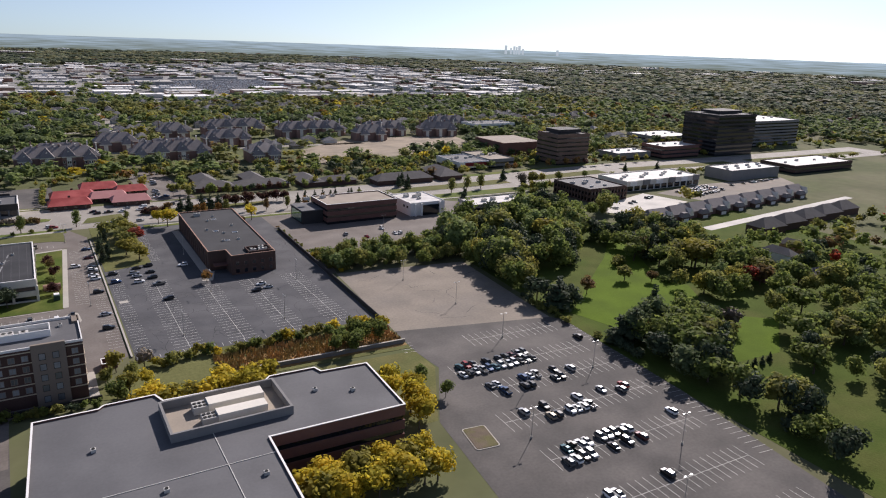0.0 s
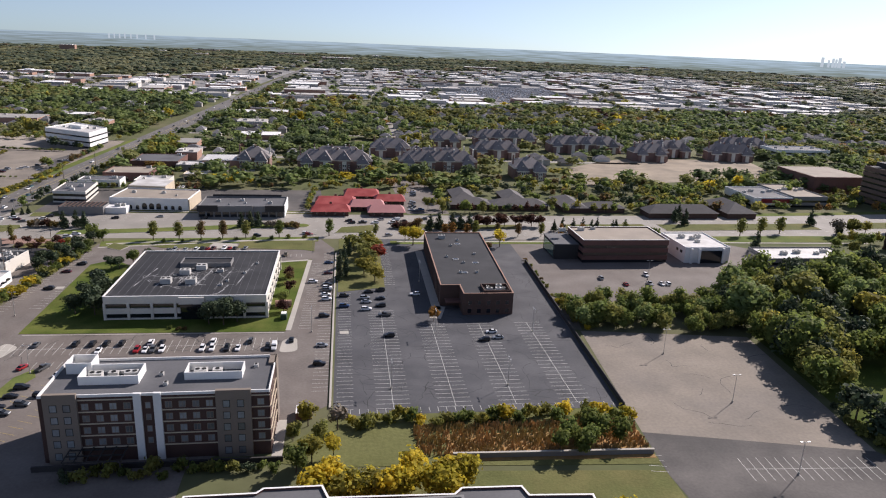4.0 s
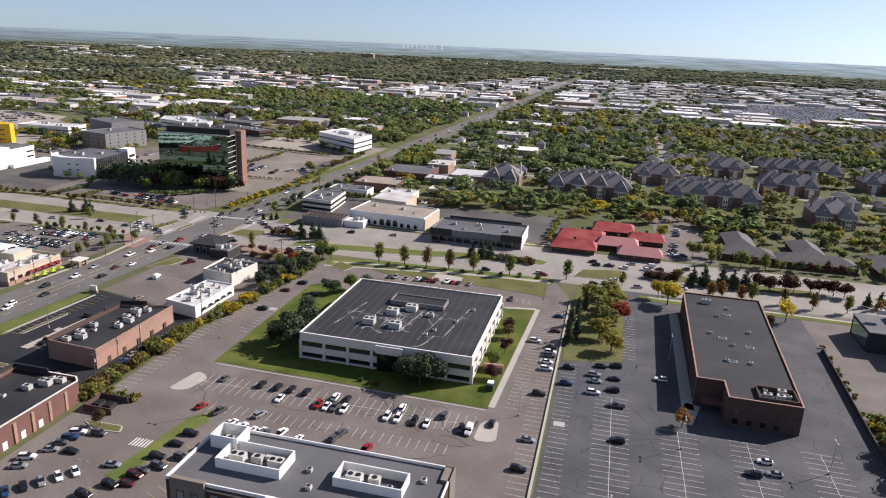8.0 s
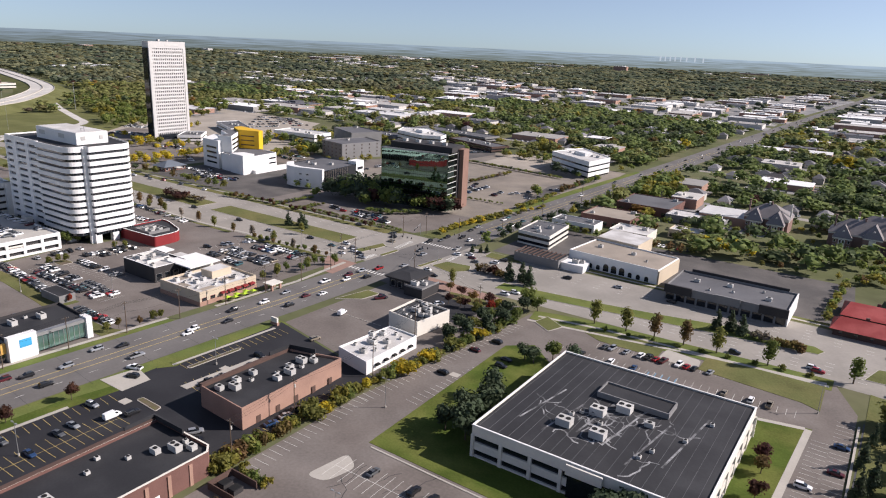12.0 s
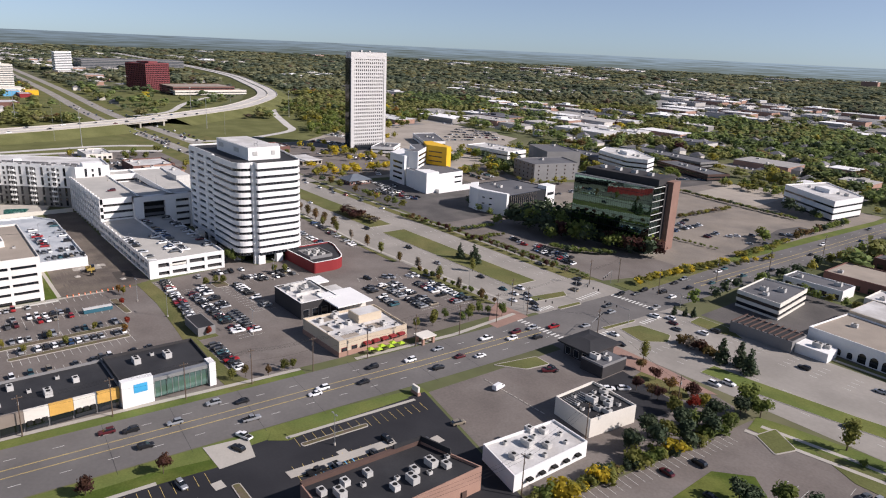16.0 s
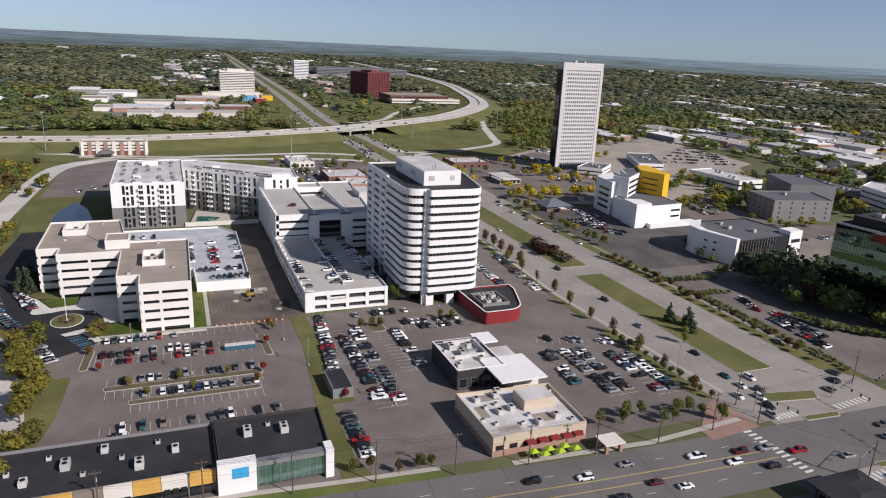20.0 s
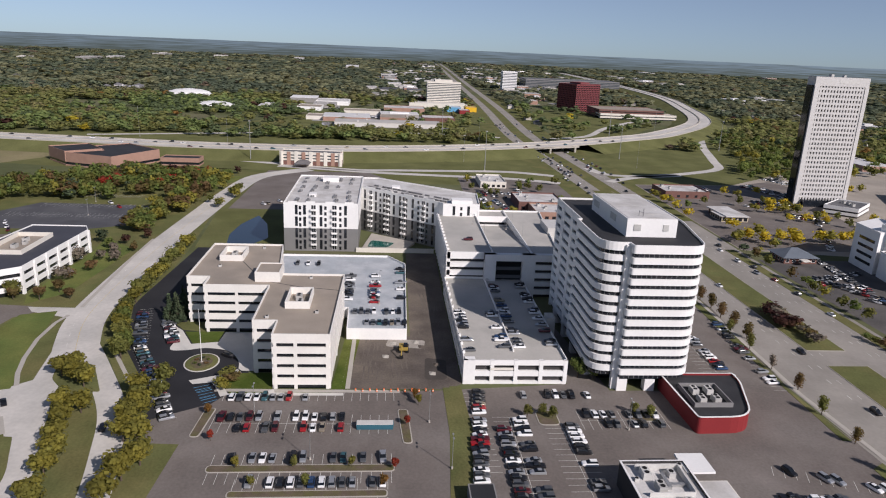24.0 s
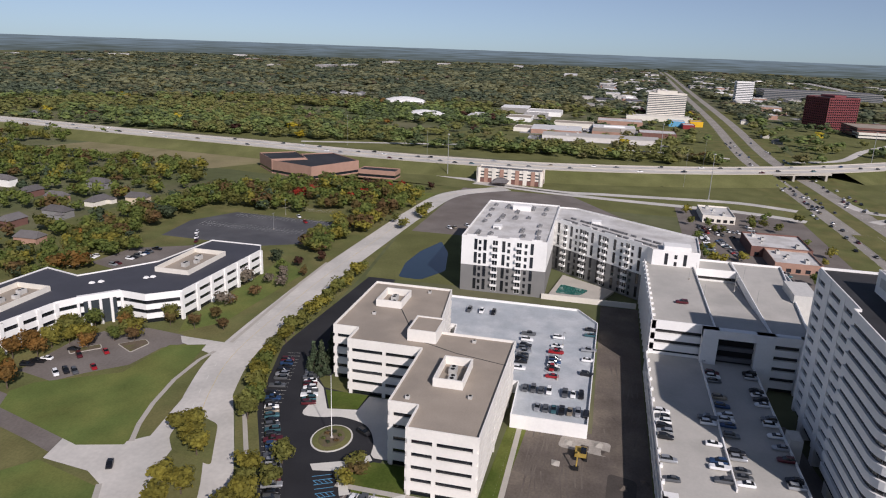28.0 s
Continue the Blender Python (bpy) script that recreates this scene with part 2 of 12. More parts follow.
# ---- mesh helpers ----
class Geo:
    """Collects boxes, prisms and plates into one mesh."""

    def __init__(self):
        self.v, self.f = [], []

    def add(self, verts, faces):
        o = len(self.v)
        self.v.extend(verts)
        self.f.extend([tuple(i + o for i in f) for f in faces])
        return self

    def box(self, x0, x1, y0, y1, z0, z1):
        return self.prism([(x0, y0), (x1, y0), (x1, y1), (x0, y1)], z0, z1)

    def obox(self, cx, cy, z0, z1, sx, sy, deg=0.0):
        c, s = math.cos(radians(deg)), math.sin(radians(deg))
        return self.prism([(cx + c * a - s * b, cy + s * a + c * b) for a, b in
                           ((-sx / 2, -sy / 2), (sx / 2, -sy / 2), (sx / 2, sy / 2), (-sx / 2, sy / 2))], z0, z1)

    def prism(self, poly, z0, z1, shrink=0.0):
        n = len(poly)
        if sum(poly[i - 1][0] * poly[i][1] - poly[i][0] * poly[i - 1][1] for i in range(n)) < 0:
            poly = poly[::-1]
        cx, cy = sum(p[0] for p in poly) / n, sum(p[1] for p in poly) / n
        top = [(x + (cx - x) * shrink, y + (cy - y) * shrink) for x, y in poly]
        return self.add([(x, y, z0) for x, y in poly] + [(x, y, z1) for x, y in top],
                        [tuple(range(n - 1, -1, -1)), tuple(range(n, 2 * n))] + [(i, (i + 1) % n, n + (i + 1) % n, n + i) for i in range(n)])

    def plate(self, poly, z):
        n = len(poly)
        if sum(poly[i - 1][0] * poly[i][1] - poly[i][0] * poly[i - 1][1] for i in range(n)) < 0:
            poly = poly[::-1]
        return self.add([(x, y, z) for x, y in poly], [tuple(range(n))])

    def line(self, a, b, w, z):
        d = Vector((b[0] - a[0], b[1] - a[1]))
        if d.length < 1e-6:
            return self
        q = Vector((-d.y, d.x)).normalized() * w / 2
        return self.add([(a[0] - q.x, a[1] - q.y, z), (b[0] - q.x, b[1] - q.y, z), (b[0] + q.x, b[1] + q.y, z), (a[0] + q.x, a[1] + q.y, z)], [(0, 1, 2, 3)])

    def wall(self, a, b, w, z0, z1):
        d = Vector((b[0] - a[0], b[1] - a[1]))
        q = Vector((-d.y, d.x)).normalized() * w / 2
        return self.prism([(a[0] - q.x, a[1] - q.y), (b[0] - q.x, b[1] - q.y), (b[0] + q.x, b[1] + q.y), (a[0] + q.x, a[1] + q.y)], z0, z1)

    def cyl(self, x, y, z0, z1, r0, r1=None, n=8):
        r1 = r0 if r1 is None else r1
        ring = [(math.cos(2 * math.pi * i / n), math.sin(2 * math.pi * i / n)) for i in range(n)]
        return self.add([(x + r0 * c, y + r0 * s, z0) for c, s in ring] + [(x + r1 * c, y + r1 * s, z1) for c, s in ring],
                        [tuple(range(n - 1, -1, -1)), tuple(range(n, 2 * n))] + [(i, (i + 1) % n, n + (i + 1) % n, n + i) for i in range(n)])

    def tube(self, a, b, r0, r1=None, n=5):
        r1 = r0 if r1 is None else r1
        a, b = Vector(a), Vector(b)
        q = (b - a).to_track_quat("Z", "Y")
        vs = []
        for p, r in ((a, r0), (b, r1)):
            for i in range(n):
                w = p + q @ Vector((r * math.cos(2 * math.pi * i / n), r * math.sin(2 * math.pi * i / n), 0))
                vs.append(tuple(w))
        return self.add(vs, [tuple(range(n - 1, -1, -1)), tuple(range(n, 2 * n))] + [(i, (i + 1) % n, n + (i + 1) % n, n + i) for i in range(n)])

    def mesh(self, name):
        me = bpy.data.meshes.new(name)
        me.from_pydata(self.v, [], self.f)
        me.update()
        return me


def part(name, geo, material, parent=None, label="", at=None):
    me = geo.mesh(name) if isinstance(geo, Geo) else geo
    if not me.materials:
        me.materials.append(material)
    ob = new(name, me)
    if parent is not None:
        ob.parent = parent
    if at is not None:
        ob.matrix_basis = at
    if label:
        ob["label"] = label
    return ob


def thing(name, label, category, at=None, group="", kind=""):
    e = tagged(new(name), label, category, group, kind)
    e.empty_display_size = 0.5
    if at is not None:
        e.matrix_basis = at
    return e


def laid(name, geo, material, label, category, kind="structure"):
    return tagged(part(name, geo, material), label, category, kind=kind)


def rect(x0, x1, y0, y1):
    return [(x0, y0), (x1, y0), (x1, y1), (x0, y1)]


def inset(poly, d):
    """The polygon moved inwards by d."""
    n = len(poly)
    if sum(poly[i - 1][0] * poly[i][1] - poly[i][0] * poly[i - 1][1] for i in range(n)) < 0:
        poly = poly[::-1]
    out = []
    for i in range(n):
        a, b, c = Vector(poly[i - 1]), Vector(poly[i]), Vector(poly[(i + 1) % n])
        u, w = (b - a).normalized(), (c - b).normalized()
        n1, n2 = Vector((-u.y, u.x)), Vector((-w.y, w.x))
        k = 1 + n1.dot(n2)
        m = (n1 + n2) / max(k, 0.3)
        out.append((b.x + m.x * d, b.y + m.y * d))
    return out


def rounded(poly, r, steps=5):
    """The polygon with its corners rounded; r: one radius for each corner."""
    n, out = len(poly), []
    for i in range(n):
        rr = r[i] if isinstance(r, (list, tuple)) else r
        a, b, c = Vector(poly[i - 1]), Vector(poly[i]), Vector(poly[(i + 1) % n])
        if rr <= 0:
            out.append((b.x, b.y))
            continue
        u, w = (a - b).normalized(), (c - b).normalized()
        p, q = b + u * rr, b + w * rr
        for k in range(steps + 1):
            t = k / steps
            m = p * (1 - t) ** 2 + b * 2 * t * (1 - t) + q * t * t
            out.append((m.x, m.y))
    return out


def offset_line(pts, d):
    out = []
    for i, p in enumerate(pts):
        a, b = Vector(pts[max(i - 1, 0)]), Vector(pts[min(i + 1, len(pts) - 1)])
        u = (b - a).normalized()
        out.append((p[0] - u.y * d, p[1] + u.x * d))
    return out


def smooth_line(pts, n=8):
    """A Catmull-Rom line through the points."""
    out = []
    for i in range(len(pts) - 1):
        p0, p1, p2, p3 = (Vector(pts[min(max(k, 0), len(pts) - 1)]) for k in (i - 1, i, i + 1, i + 2))
        for k in range(n):
            t = k / n
            q = 0.5 * (2 * p1 + (p2 - p0) * t + (2 * p0 - 5 * p1 + 4 * p2 - p3) * t * t + (3 * p1 - p0 - 3 * p2 + p3) * t ** 3)
            out.append((q.x, q.y))
    out.append(tuple(pts[-1]))
    return out


def ribbon(geo, pts, left, right, z, zs=None):
    a, b = offset_line(pts, left), offset_line(pts, right)
    n = len(pts)
    hs = zs if zs is not None else [z] * n
    geo.add([(x, y, h) for (x, y), h in zip(a, hs)] + [(x, y, h) for (x, y), h in zip(b, hs)],
            [(n + i, n + i + 1, i + 1, i) for i in range(n - 1)])
    return geo



# ---- ground ----
CENTRE = (-110.0, 150.0)
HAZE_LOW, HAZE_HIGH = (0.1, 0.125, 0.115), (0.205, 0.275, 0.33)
SKYLINE_A, SKYLINE_B = 51.6, 105.3


def ground_z(x, y):
    """The town lies flat."""
    return 0.0


g = Geo()
radii = [0, 300, 700, 1100, 1400, 1900, 2500, 3150, 3900, 4760]
SEG = 96
vs = [(CENTRE[0], CENTRE[1], 0)]
for r in radii[1:]:
    for k in range(SEG):
        x, y = CENTRE[0] + r * math.cos(2 * math.pi * k / SEG), CENTRE[1] + r * math.sin(2 * math.pi * k / SEG)
        vs.append((x, y, ground_z(x, y)))
fs = [(0, 1 + k, 1 + (k + 1) % SEG) for k in range(SEG)]
for i in range(len(radii) - 2):
    o, p = 1 + i * SEG, 1 + (i + 1) * SEG
    fs += [(o + k, p + k, p + (k + 1) % SEG, o + (k + 1) % SEG) for k in range(SEG)]
g.add(vs, fs)
laid("ground", g, FAR_GROUND, "grassy ground of the flat suburb out to the horizon", "ground")

# ---- roads ----
B_LINE = [(900, 406), (600, 411), (450, 420), (300, 412), (100, 406), (-100, 409), (-300, 407), (-500, 408), (-700, 411), (-900, 408), (-1100, 402), (-1550, 425), (-2400, 455), (-3600, 500), (-4700, 535)]


def l_x(y):
    return -246 + (y - 170) * 0.062 if y < 345 else -235.2 + (y - 345) * 0.036


L_LINE = [(l_x(y), y) for y in (-250, 60, 170, 260, 345, 600, 1000, 1600, 2400, 3400, 4600)]
FWY = [(-990, -900), (-948, -500), (-921, -310), (-897, -107), (-883, 0), (-879, 75), (-885, 179), (-918, 303), (-968, 413), (-1040, 520), (-1121, 614), (-1320, 752), (-1620, 850), (-2010, 941), (-2700, 1010), (-3600, 1060)]
W_LINE = [(-395, 112), (-416, 104), (-446, 97), (-500, 95), (-545, 95), (-620, 98), (-690, 102), (-760, 112), (-800, 150)]
W_RIGHT = [(-236, 146), (-280, 149.5), (-315, 147.8), (-343, 142), (-366, 135), (-394, 120), (-418, 106)]
W_LEFT = [(-238, 124), (-290, 128), (-326, 126), (-345, 120), (-367, 111), (-388, 106.5), (-414, 102)]
W_SPUR = [(-370, 110), (-373, 92), (-380, 70), (-388, 40), (-396, 0), (-402, -60)]

g = Geo()
dense = smooth_line(B_LINE, 6)
town, out = [p for p in dense if p[0] > -640], [p for p in dense if p[0] < -600]
ribbon(g, town, 30, -30, 0.05)
for a, b in ((-8, -22), (21, 7)):
    ribbon(g, out, b if b > a else a, a if b > a else b, 0.05, [ground_z(*p) + 0.05 for p in out])
gv = Geo()
for a, b in ((7, -8), (44, 21), (-22, -46)):
    ribbon(gv, [p for p in out if p[0] > -1800], a, b, 0.03, [ground_z(*p) + 0.03 for p in out if p[0] > -1800])
laid("boulevard_verge", gv, GRASS, "grass verges and median of the far boulevard", "lawn")
laid("boulevard", g, ROAD_PALE, "pale worn concrete divided boulevard with lane markings", "road")
g = Geo()
dense = smooth_line(L_LINE, 6)
ribbon(g, dense, 13.5, -13.5, 0.06, [ground_z(*p) + 0.06 for p in dense])
laid("cross_road", g, ROAD, "grey five-lane street with yellow centre lines", "road")
g = Geo()
w_dense = smooth_line(W_LINE, 6)
ribbon(g, w_dense, 8.0, -8.0, 0.055)
for pts, half, z in ((W_RIGHT, 4.2, 0.058), (W_LEFT, 4.6, 0.061)):
    ribbon(g, smooth_line(pts, 6), half, -half, z)
laid("park_spur", ribbon(Geo(), smooth_line(W_SPUR, 6), 6.5, -6.5, 0.053), ASPHALT, "worn asphalt spur of the office-park road", "road")
laid("office_drive", g, ROAD_WHITE, "pale concrete office-park road curving between lawns", "road")


OPEN_LOTS = []


def lay(name, poly, z, material, label, category="pavement"):
    OPEN_LOTS.append(poly)
    return laid(name, Geo().plate(poly, z), material, label, category)


# lots
NEW_CONCRETE = surface("concrete_fresh", (0.60, 0.58, 0.53), 0.15, 5, 0.5, 0.85)
lay("parking_lot_east", [(-10.5, 173), (85, 173), (91.5, 327), (92, 379), (14, 379), (13, 357), (-10.5, 352)], 0.04, ASPHALT_BLUE, "dark cracked asphalt parking lot with faded stall lines", "parking lot")
lay("lot_margin", [(86, 238), (91.5, 327), (92, 378), (114, 378), (112, 328), (97, 262), (93, 237)], 0.033, ASPHALT, "worn asphalt margin beside a lot wall", "pavement")
lay("parking_lot_north", [(-917, 757), (-935, 843), (-696, 809), (-646, 716), (-687, 667)], 0.0365, ASPHALT_BONE, "large pale asphalt lot beyond white offices", "parking lot")
lay("parking_lot_midrise", [(-560, 556.5), (-399, 552.5), (-399, 625), (-440, 690), (-455, 640), (-470, 606), (-512, 614), (-560, 640)], 0.0355, ASPHALT, "asphalt lot beside grey mid-rise offices", "parking lot")
lay("parking_lot_bleached", [(85.5, 157), (92, 236), (162, 226), (154, 141)], 0.042, ASPHALT_PALE, "bleached empty asphalt lot with tree shadows", "parking lot")
lay("parking_lot_south", [(84, 135), (85.5, 157), (154, 141), (161, 130), (147, 25), (135, -70), (45, -70), (66, 87), (85, 120)], 0.038, ASPHALT_DIM, "grey asphalt parking lot with white stalls", "parking lot")
lay("parking_lot_offices", [(-153, 120), (-50, 120), (-50, 148), (-12.5, 180), (-12.5, 357), (-22, 380), (-142, 368), (-145, 330), (-153, 262)], 0.036, ASPHALT, "grey asphalt parking lot round the black-roofed office", "parking lot")
lay("parking_lot_shops", [(-221, 120), (-156, 120), (-157, 276), (-219, 290), (-222, 235)], 0.037, ASPHALT_NEW, "fresh black asphalt parking lot with yellow lines", "parking lot")
lay("shop_yard", [(-222, 357.5), (-163, 354.5), (-147, 366), (-150, 372), (-176, 378), (-205, 379), (-224, 370)], 0.0345, ASPHALT, "worn asphalt yard round small shops", "parking lot")
lay("shop_alley", [(-163, 356), (-157, 277), (-152, 277), (-146, 330), (-147, 366)], 0.0335, ASPHALT, "worn asphalt alley behind small shops", "parking lot")
lay("shop_stalls", [(-189.5, 339), (-184, 336.5), (-163, 336), (-160.5, 352), (-166, 358), (-189.5, 362)], 0.0362, ASPHALT_NEW, "small fresh black asphalt lot between shops", "parking lot")
lay("vacant_lot", [(-218, 291), (-157, 277), (-163, 355), (-216, 358)], 0.035, ASPHALT, "stained empty asphalt lot beside a street", "parking lot")
lay("parking_lot_west", [(-268, 150), (-318, 160), (-376, 163), (-378, 240), (-378, 366), (-258, 376), (-258, 280)], 0.036, ASPHALT, "brown-grey asphalt parking lot with rows of cars", "parking lot")
lay("court_apron", [(-369, 164.4), (-358.2, 147.6), (-346, 152), (-345, 166), (-369, 166)], 0.0375, ASPHALT, "brown-grey asphalt between court and parking lot", "parking lot")
lay("office_court", [(-369, 165), (-358, 147), (-385, 136.5), (-410, 123), (-455, 111), (-545, 116), (-545, 130), (-487, 138), (-437, 139), (-427, 149), (-427, 160), (-393, 173), (-378, 170)], 0.039, ASPHALT_NEW, "fresh black asphalt court with a round planting island", "parking lot")
lay("office_forecourt", smooth_line([(-432, 136), (-420, 139.6), (-410, 140), (-409.3, 146), (-411.3, 153), (-408.7, 162), (-401, 167), (-394, 168.6)], 4) + [(-392.4, 170), (-392.4, 174.2), (-426.5, 174.2), (-426.5, 157), (-417, 156.4), (-415, 146.5), (-428, 139.8)], 0.16, NEW_CONCRETE, "pale concrete forecourt of the white office", "pavement")
lay("office_forecourt", [(-384.8, 153.6), (-382.2, 155.6), (-383.4, 161.6), (-380, 163.8), (-373.4, 166.8), (-374.8, 169.2), (-382, 165.4), (-388, 167), (-391.2, 170), (-393.6, 168.4), (-389.5, 163.8)], 0.17, NEW_CONCRETE, "pale concrete forecourt of the white office", "pavement")
lay("dirt_yard", [(-379, 209), (-379, 243), (-383, 248), (-478, 248), (-540, 249), (-540, 232), (-424, 231), (-424, 209)], 0.03, DIRT, "graded brown dirt construction yard", "yard")
lay("tower_apron", [(-378, 240), (-378, 300), (-446, 292), (-446, 286), (-383, 286)], 0.033, ASPHALT, "asphalt apron between garage and tower", "pavement")
lay("tower_lot", [(-378, 324), (-378, 366), (-470, 377), (-520, 372), (-520, 330), (-446, 326)], 0.034, ASPHALT, "asphalt parking lot beside the white tower", "parking lot")
lay("parking_lot_tan_office", [(96, 262), (112, 328), (96, 378), (215, 378), (300, 300), (240, 275)], 0.037, ASPHALT, "asphalt parking lot behind brown office buildings", "parking lot")
lay("parking_lot_stores", [(-205, 441), (-20, 441), (-25, 515), (-205, 515)], 0.036, ASPHALT_DIM, "grey asphalt parking lots round roadside shops", "parking lot")
lay("parking_lot_clinic", [(36, 441), (66, 441), (60, 560), (30, 560)], 0.036, ASPHALT, "asphalt drive beside the red-roofed clinic", "parking lot")
lay("parking_lot_glass", [(-262, 441), (-225, 560), (-240, 760), (-420, 780), (-430, 560), (-398.5, 552), (-398.5, 441)], 0.036, ASPHALT_PALE, "large worn asphalt parking lot by the glass office", "parking lot")
lay("parking_lot_glass_front", [(-262, 441), (-246, 500), (-398, 498), (-398, 441)], 0.0385, ASPHALT, "worn asphalt lot before the glass office", "parking lot")
lay("parking_lot_tower", [(-560, 441), (-768, 446), (-775, 540), (-840, 620), (-900, 770), (-760, 830), (-600, 720), (-540, 560)], 0.036, ASPHALT_BONE, "pale asphalt lots round the grid tower", "parking lot")
lay("parking_lot_white_office", [(-398, 441), (-540, 441), (-540, 556), (-398, 550)], 0.0375, ASPHALT_DIM, "dark asphalt parking lot before white offices", "parking lot")
lay("parking_lot_strip", [(-590, 280), (-780, 285), (-770, 372), (-590, 372)], 0.034, ASPHALT, "asphalt parking lot of a roadside strip of shops", "parking lot")
lay("parking_lot_inn", [(-640, 112), (-790, 115), (-790, 205), (-700, 260), (-640, 205)], 0.034, ASPHALT, "asphalt parking lot of a brick inn", "parking lot")
lay("parking_lot_park", [(-578, -26), (-615, -30), (-645, -14), (-642, 58), (-592, 66), (-576, 37)], 0.034, ASPHALT_BLUE, "dark old asphalt parking lot behind trees", "parking lot")
lay("parking_lot_rear", [(-520, -28), (-549, -25), (-566, 5), (-542, 18), (-512, 0)], 0.034, ASPHALT, "asphalt parking lot behind the curved office", "parking lot")
lay("court_west", [(-405.5, 49.5), (-409, 33), (-424, 33), (-440, 33), (-447, 38), (-455, 52), (-453, 69), (-449, 78), (-440, 68.5), (-424, 66.3), (-414, 56)], 0.034, ASPHALT, "small asphalt visitors court before a white office", "parking lot")
# shade by the trees is put into this drive's dimmer asphalt colour
lay("drive_south", [(-48, 20), (-50, 140), (-150, 140), (-150, 20)], 0.03, ASPHALT_DIM, "asphalt service drive south of the hotel", "pavement")
lay("cleared_site", [(195, 540), (255, 556), (420, 600), (440, 690), (314, 706), (259, 673), (205, 625)], 0.03, surface("bare_earth", (0.33, 0.27, 0.2), 0.3, 16, 1.5, 0.95, tint=(0.24, 0.2, 0.15)), "bare sandy cleared building site", "yard")

lay("parking_lot_bank", [(-560, 441.5), (-766, 446.5), (-773, 540), (-800, 590), (-720, 612), (-660, 566), (-560, 556)], 0.0385, ASPHALT, "asphalt lots round roadside restaurants", "parking lot")
lay("parking_lot_upper", [(-372, 703), (-376, 779), (-338, 794), (-318, 764), (-314, 702)], 0.0395, ASPHALT_BONE, "empty bleached lot beyond a hedge", "parking lot")
lay("parking_lot_rear_dark", [(-446, 798), (-416, 809), (-388, 761), (-392, 712), (-424, 704)], 0.0405, ASPHALT_DIM, "dark asphalt lot behind the glass office", "parking lot")
lay("service_drive", [(-242, 552), (-252, 562), (-266, 640), (-262, 664), (-252, 664), (-246, 600), (-236, 560)], 0.0412, ASPHALT_DIM, "darker patched drive along the lot's edge", "pavement")

# lawns
laid("rough_grass", Geo().plate([(30, 141), (84, 137), (84, 121), (66, 88), (58, 88), (40, 122), (-10, 124), (-14, 140)], 0.03), GRASS, "rough grass beside the grey-roofed building", "lawn")
laid("verge", Geo().plate([(-237, 100), (-232, 170), (-226.5, 260), (-222, 291), (-215, 291), (-220, 235), (-220, 100)], 0.03), LAWN, "mown grass verge of the street", "lawn")
laid("rough_grass", Geo().plate([(-545, 114), (-640, 106), (-700, 110), (-735, 128), (-735, 160), (-620, 162), (-546, 162)], 0.02), DRYGRASS, "rough grass between pond and drive", "lawn")
laid("rough_grass", Geo().plate([(-745, 60), (-745, 372), (-1000, 372), (-930, 180), (-915, 60), (-930, -160), (-800, -160), (-775, -20)], 0.012), DRYGRASS, "rough grass beside the freeway", "lawn")
laid("rough_grass", Geo().plate([(-745, 446), (-1010, 446), (-1100, 560), (-1250, 690), (-1120, 800), (-900, 860), (-780, 640)], 0.012), DRYGRASS, "rough grass inside the slip road", "lawn")
laid("rough_grass", Geo().plate([(-266, 122), (-266, 152), (-300, 161), (-322, 166), (-350, 161), (-366, 154), (-356, 146), (-320, 150), (-268, 150)], 0.022), GRASS, "planted verge with gold trees beside the drive", "lawn")
lay("park_grass", [(-262, 122), (-300, 10), (-330, -80), (-480, -110), (-700, -90), (-800, 0), (-790, 112), (-640, 104), (-545, 112), (-400, 118), (-330, 150), (-268, 150)], 0.02, GRASS, "mown olive grass of the office park", "lawn")


def lawn(poly, label="mown green lawn", mat=None, z=0.12, name="lawn"):
    return laid(name, Geo().prism(poly, -0.1, z), mat or LAWN, label, "lawn")


lawn([(-132, 243), (-30.5, 241), (-24, 337), (-42, 334), (-110, 324), (-125, 338), (-134, 330)], "mown lawn round the black-roofed office", LUSH)
lawn([(-10, 286), (12.5, 292), (13, 372), (-10, 378)], "landscaped garden strip with conifers", GRASS)
# tree shade painted in as darker grass; the open lawns get a brighter copy
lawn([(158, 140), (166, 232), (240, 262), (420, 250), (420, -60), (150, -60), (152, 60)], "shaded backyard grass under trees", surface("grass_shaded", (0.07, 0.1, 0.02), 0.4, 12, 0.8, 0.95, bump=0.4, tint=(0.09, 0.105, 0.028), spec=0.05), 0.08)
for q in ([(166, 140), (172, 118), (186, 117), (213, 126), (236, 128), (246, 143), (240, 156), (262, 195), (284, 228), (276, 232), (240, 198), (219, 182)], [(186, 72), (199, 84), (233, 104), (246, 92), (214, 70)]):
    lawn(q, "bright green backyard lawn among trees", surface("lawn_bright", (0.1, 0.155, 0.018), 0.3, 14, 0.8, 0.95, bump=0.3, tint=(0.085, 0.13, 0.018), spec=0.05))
lawn([(-13, 146), (84, 140), (85, 172), (-10, 173), (-30, 150)], "weedy strip of dry grass and reeds", DRYGRASS)
lawn([(-423, 205), (-379, 202.5), (-379, 208), (-423, 211)], "narrow green lawn beside the white office", LUSH)
lawn([(-381.6, 165.8), (-388, 167.6), (-390.6, 170.6), (-390.6, 182.6), (-378.6, 182.6), (-376.2, 179), (-376, 169.2)], "small green lawn at the office entrance", LUSH, 0.14)
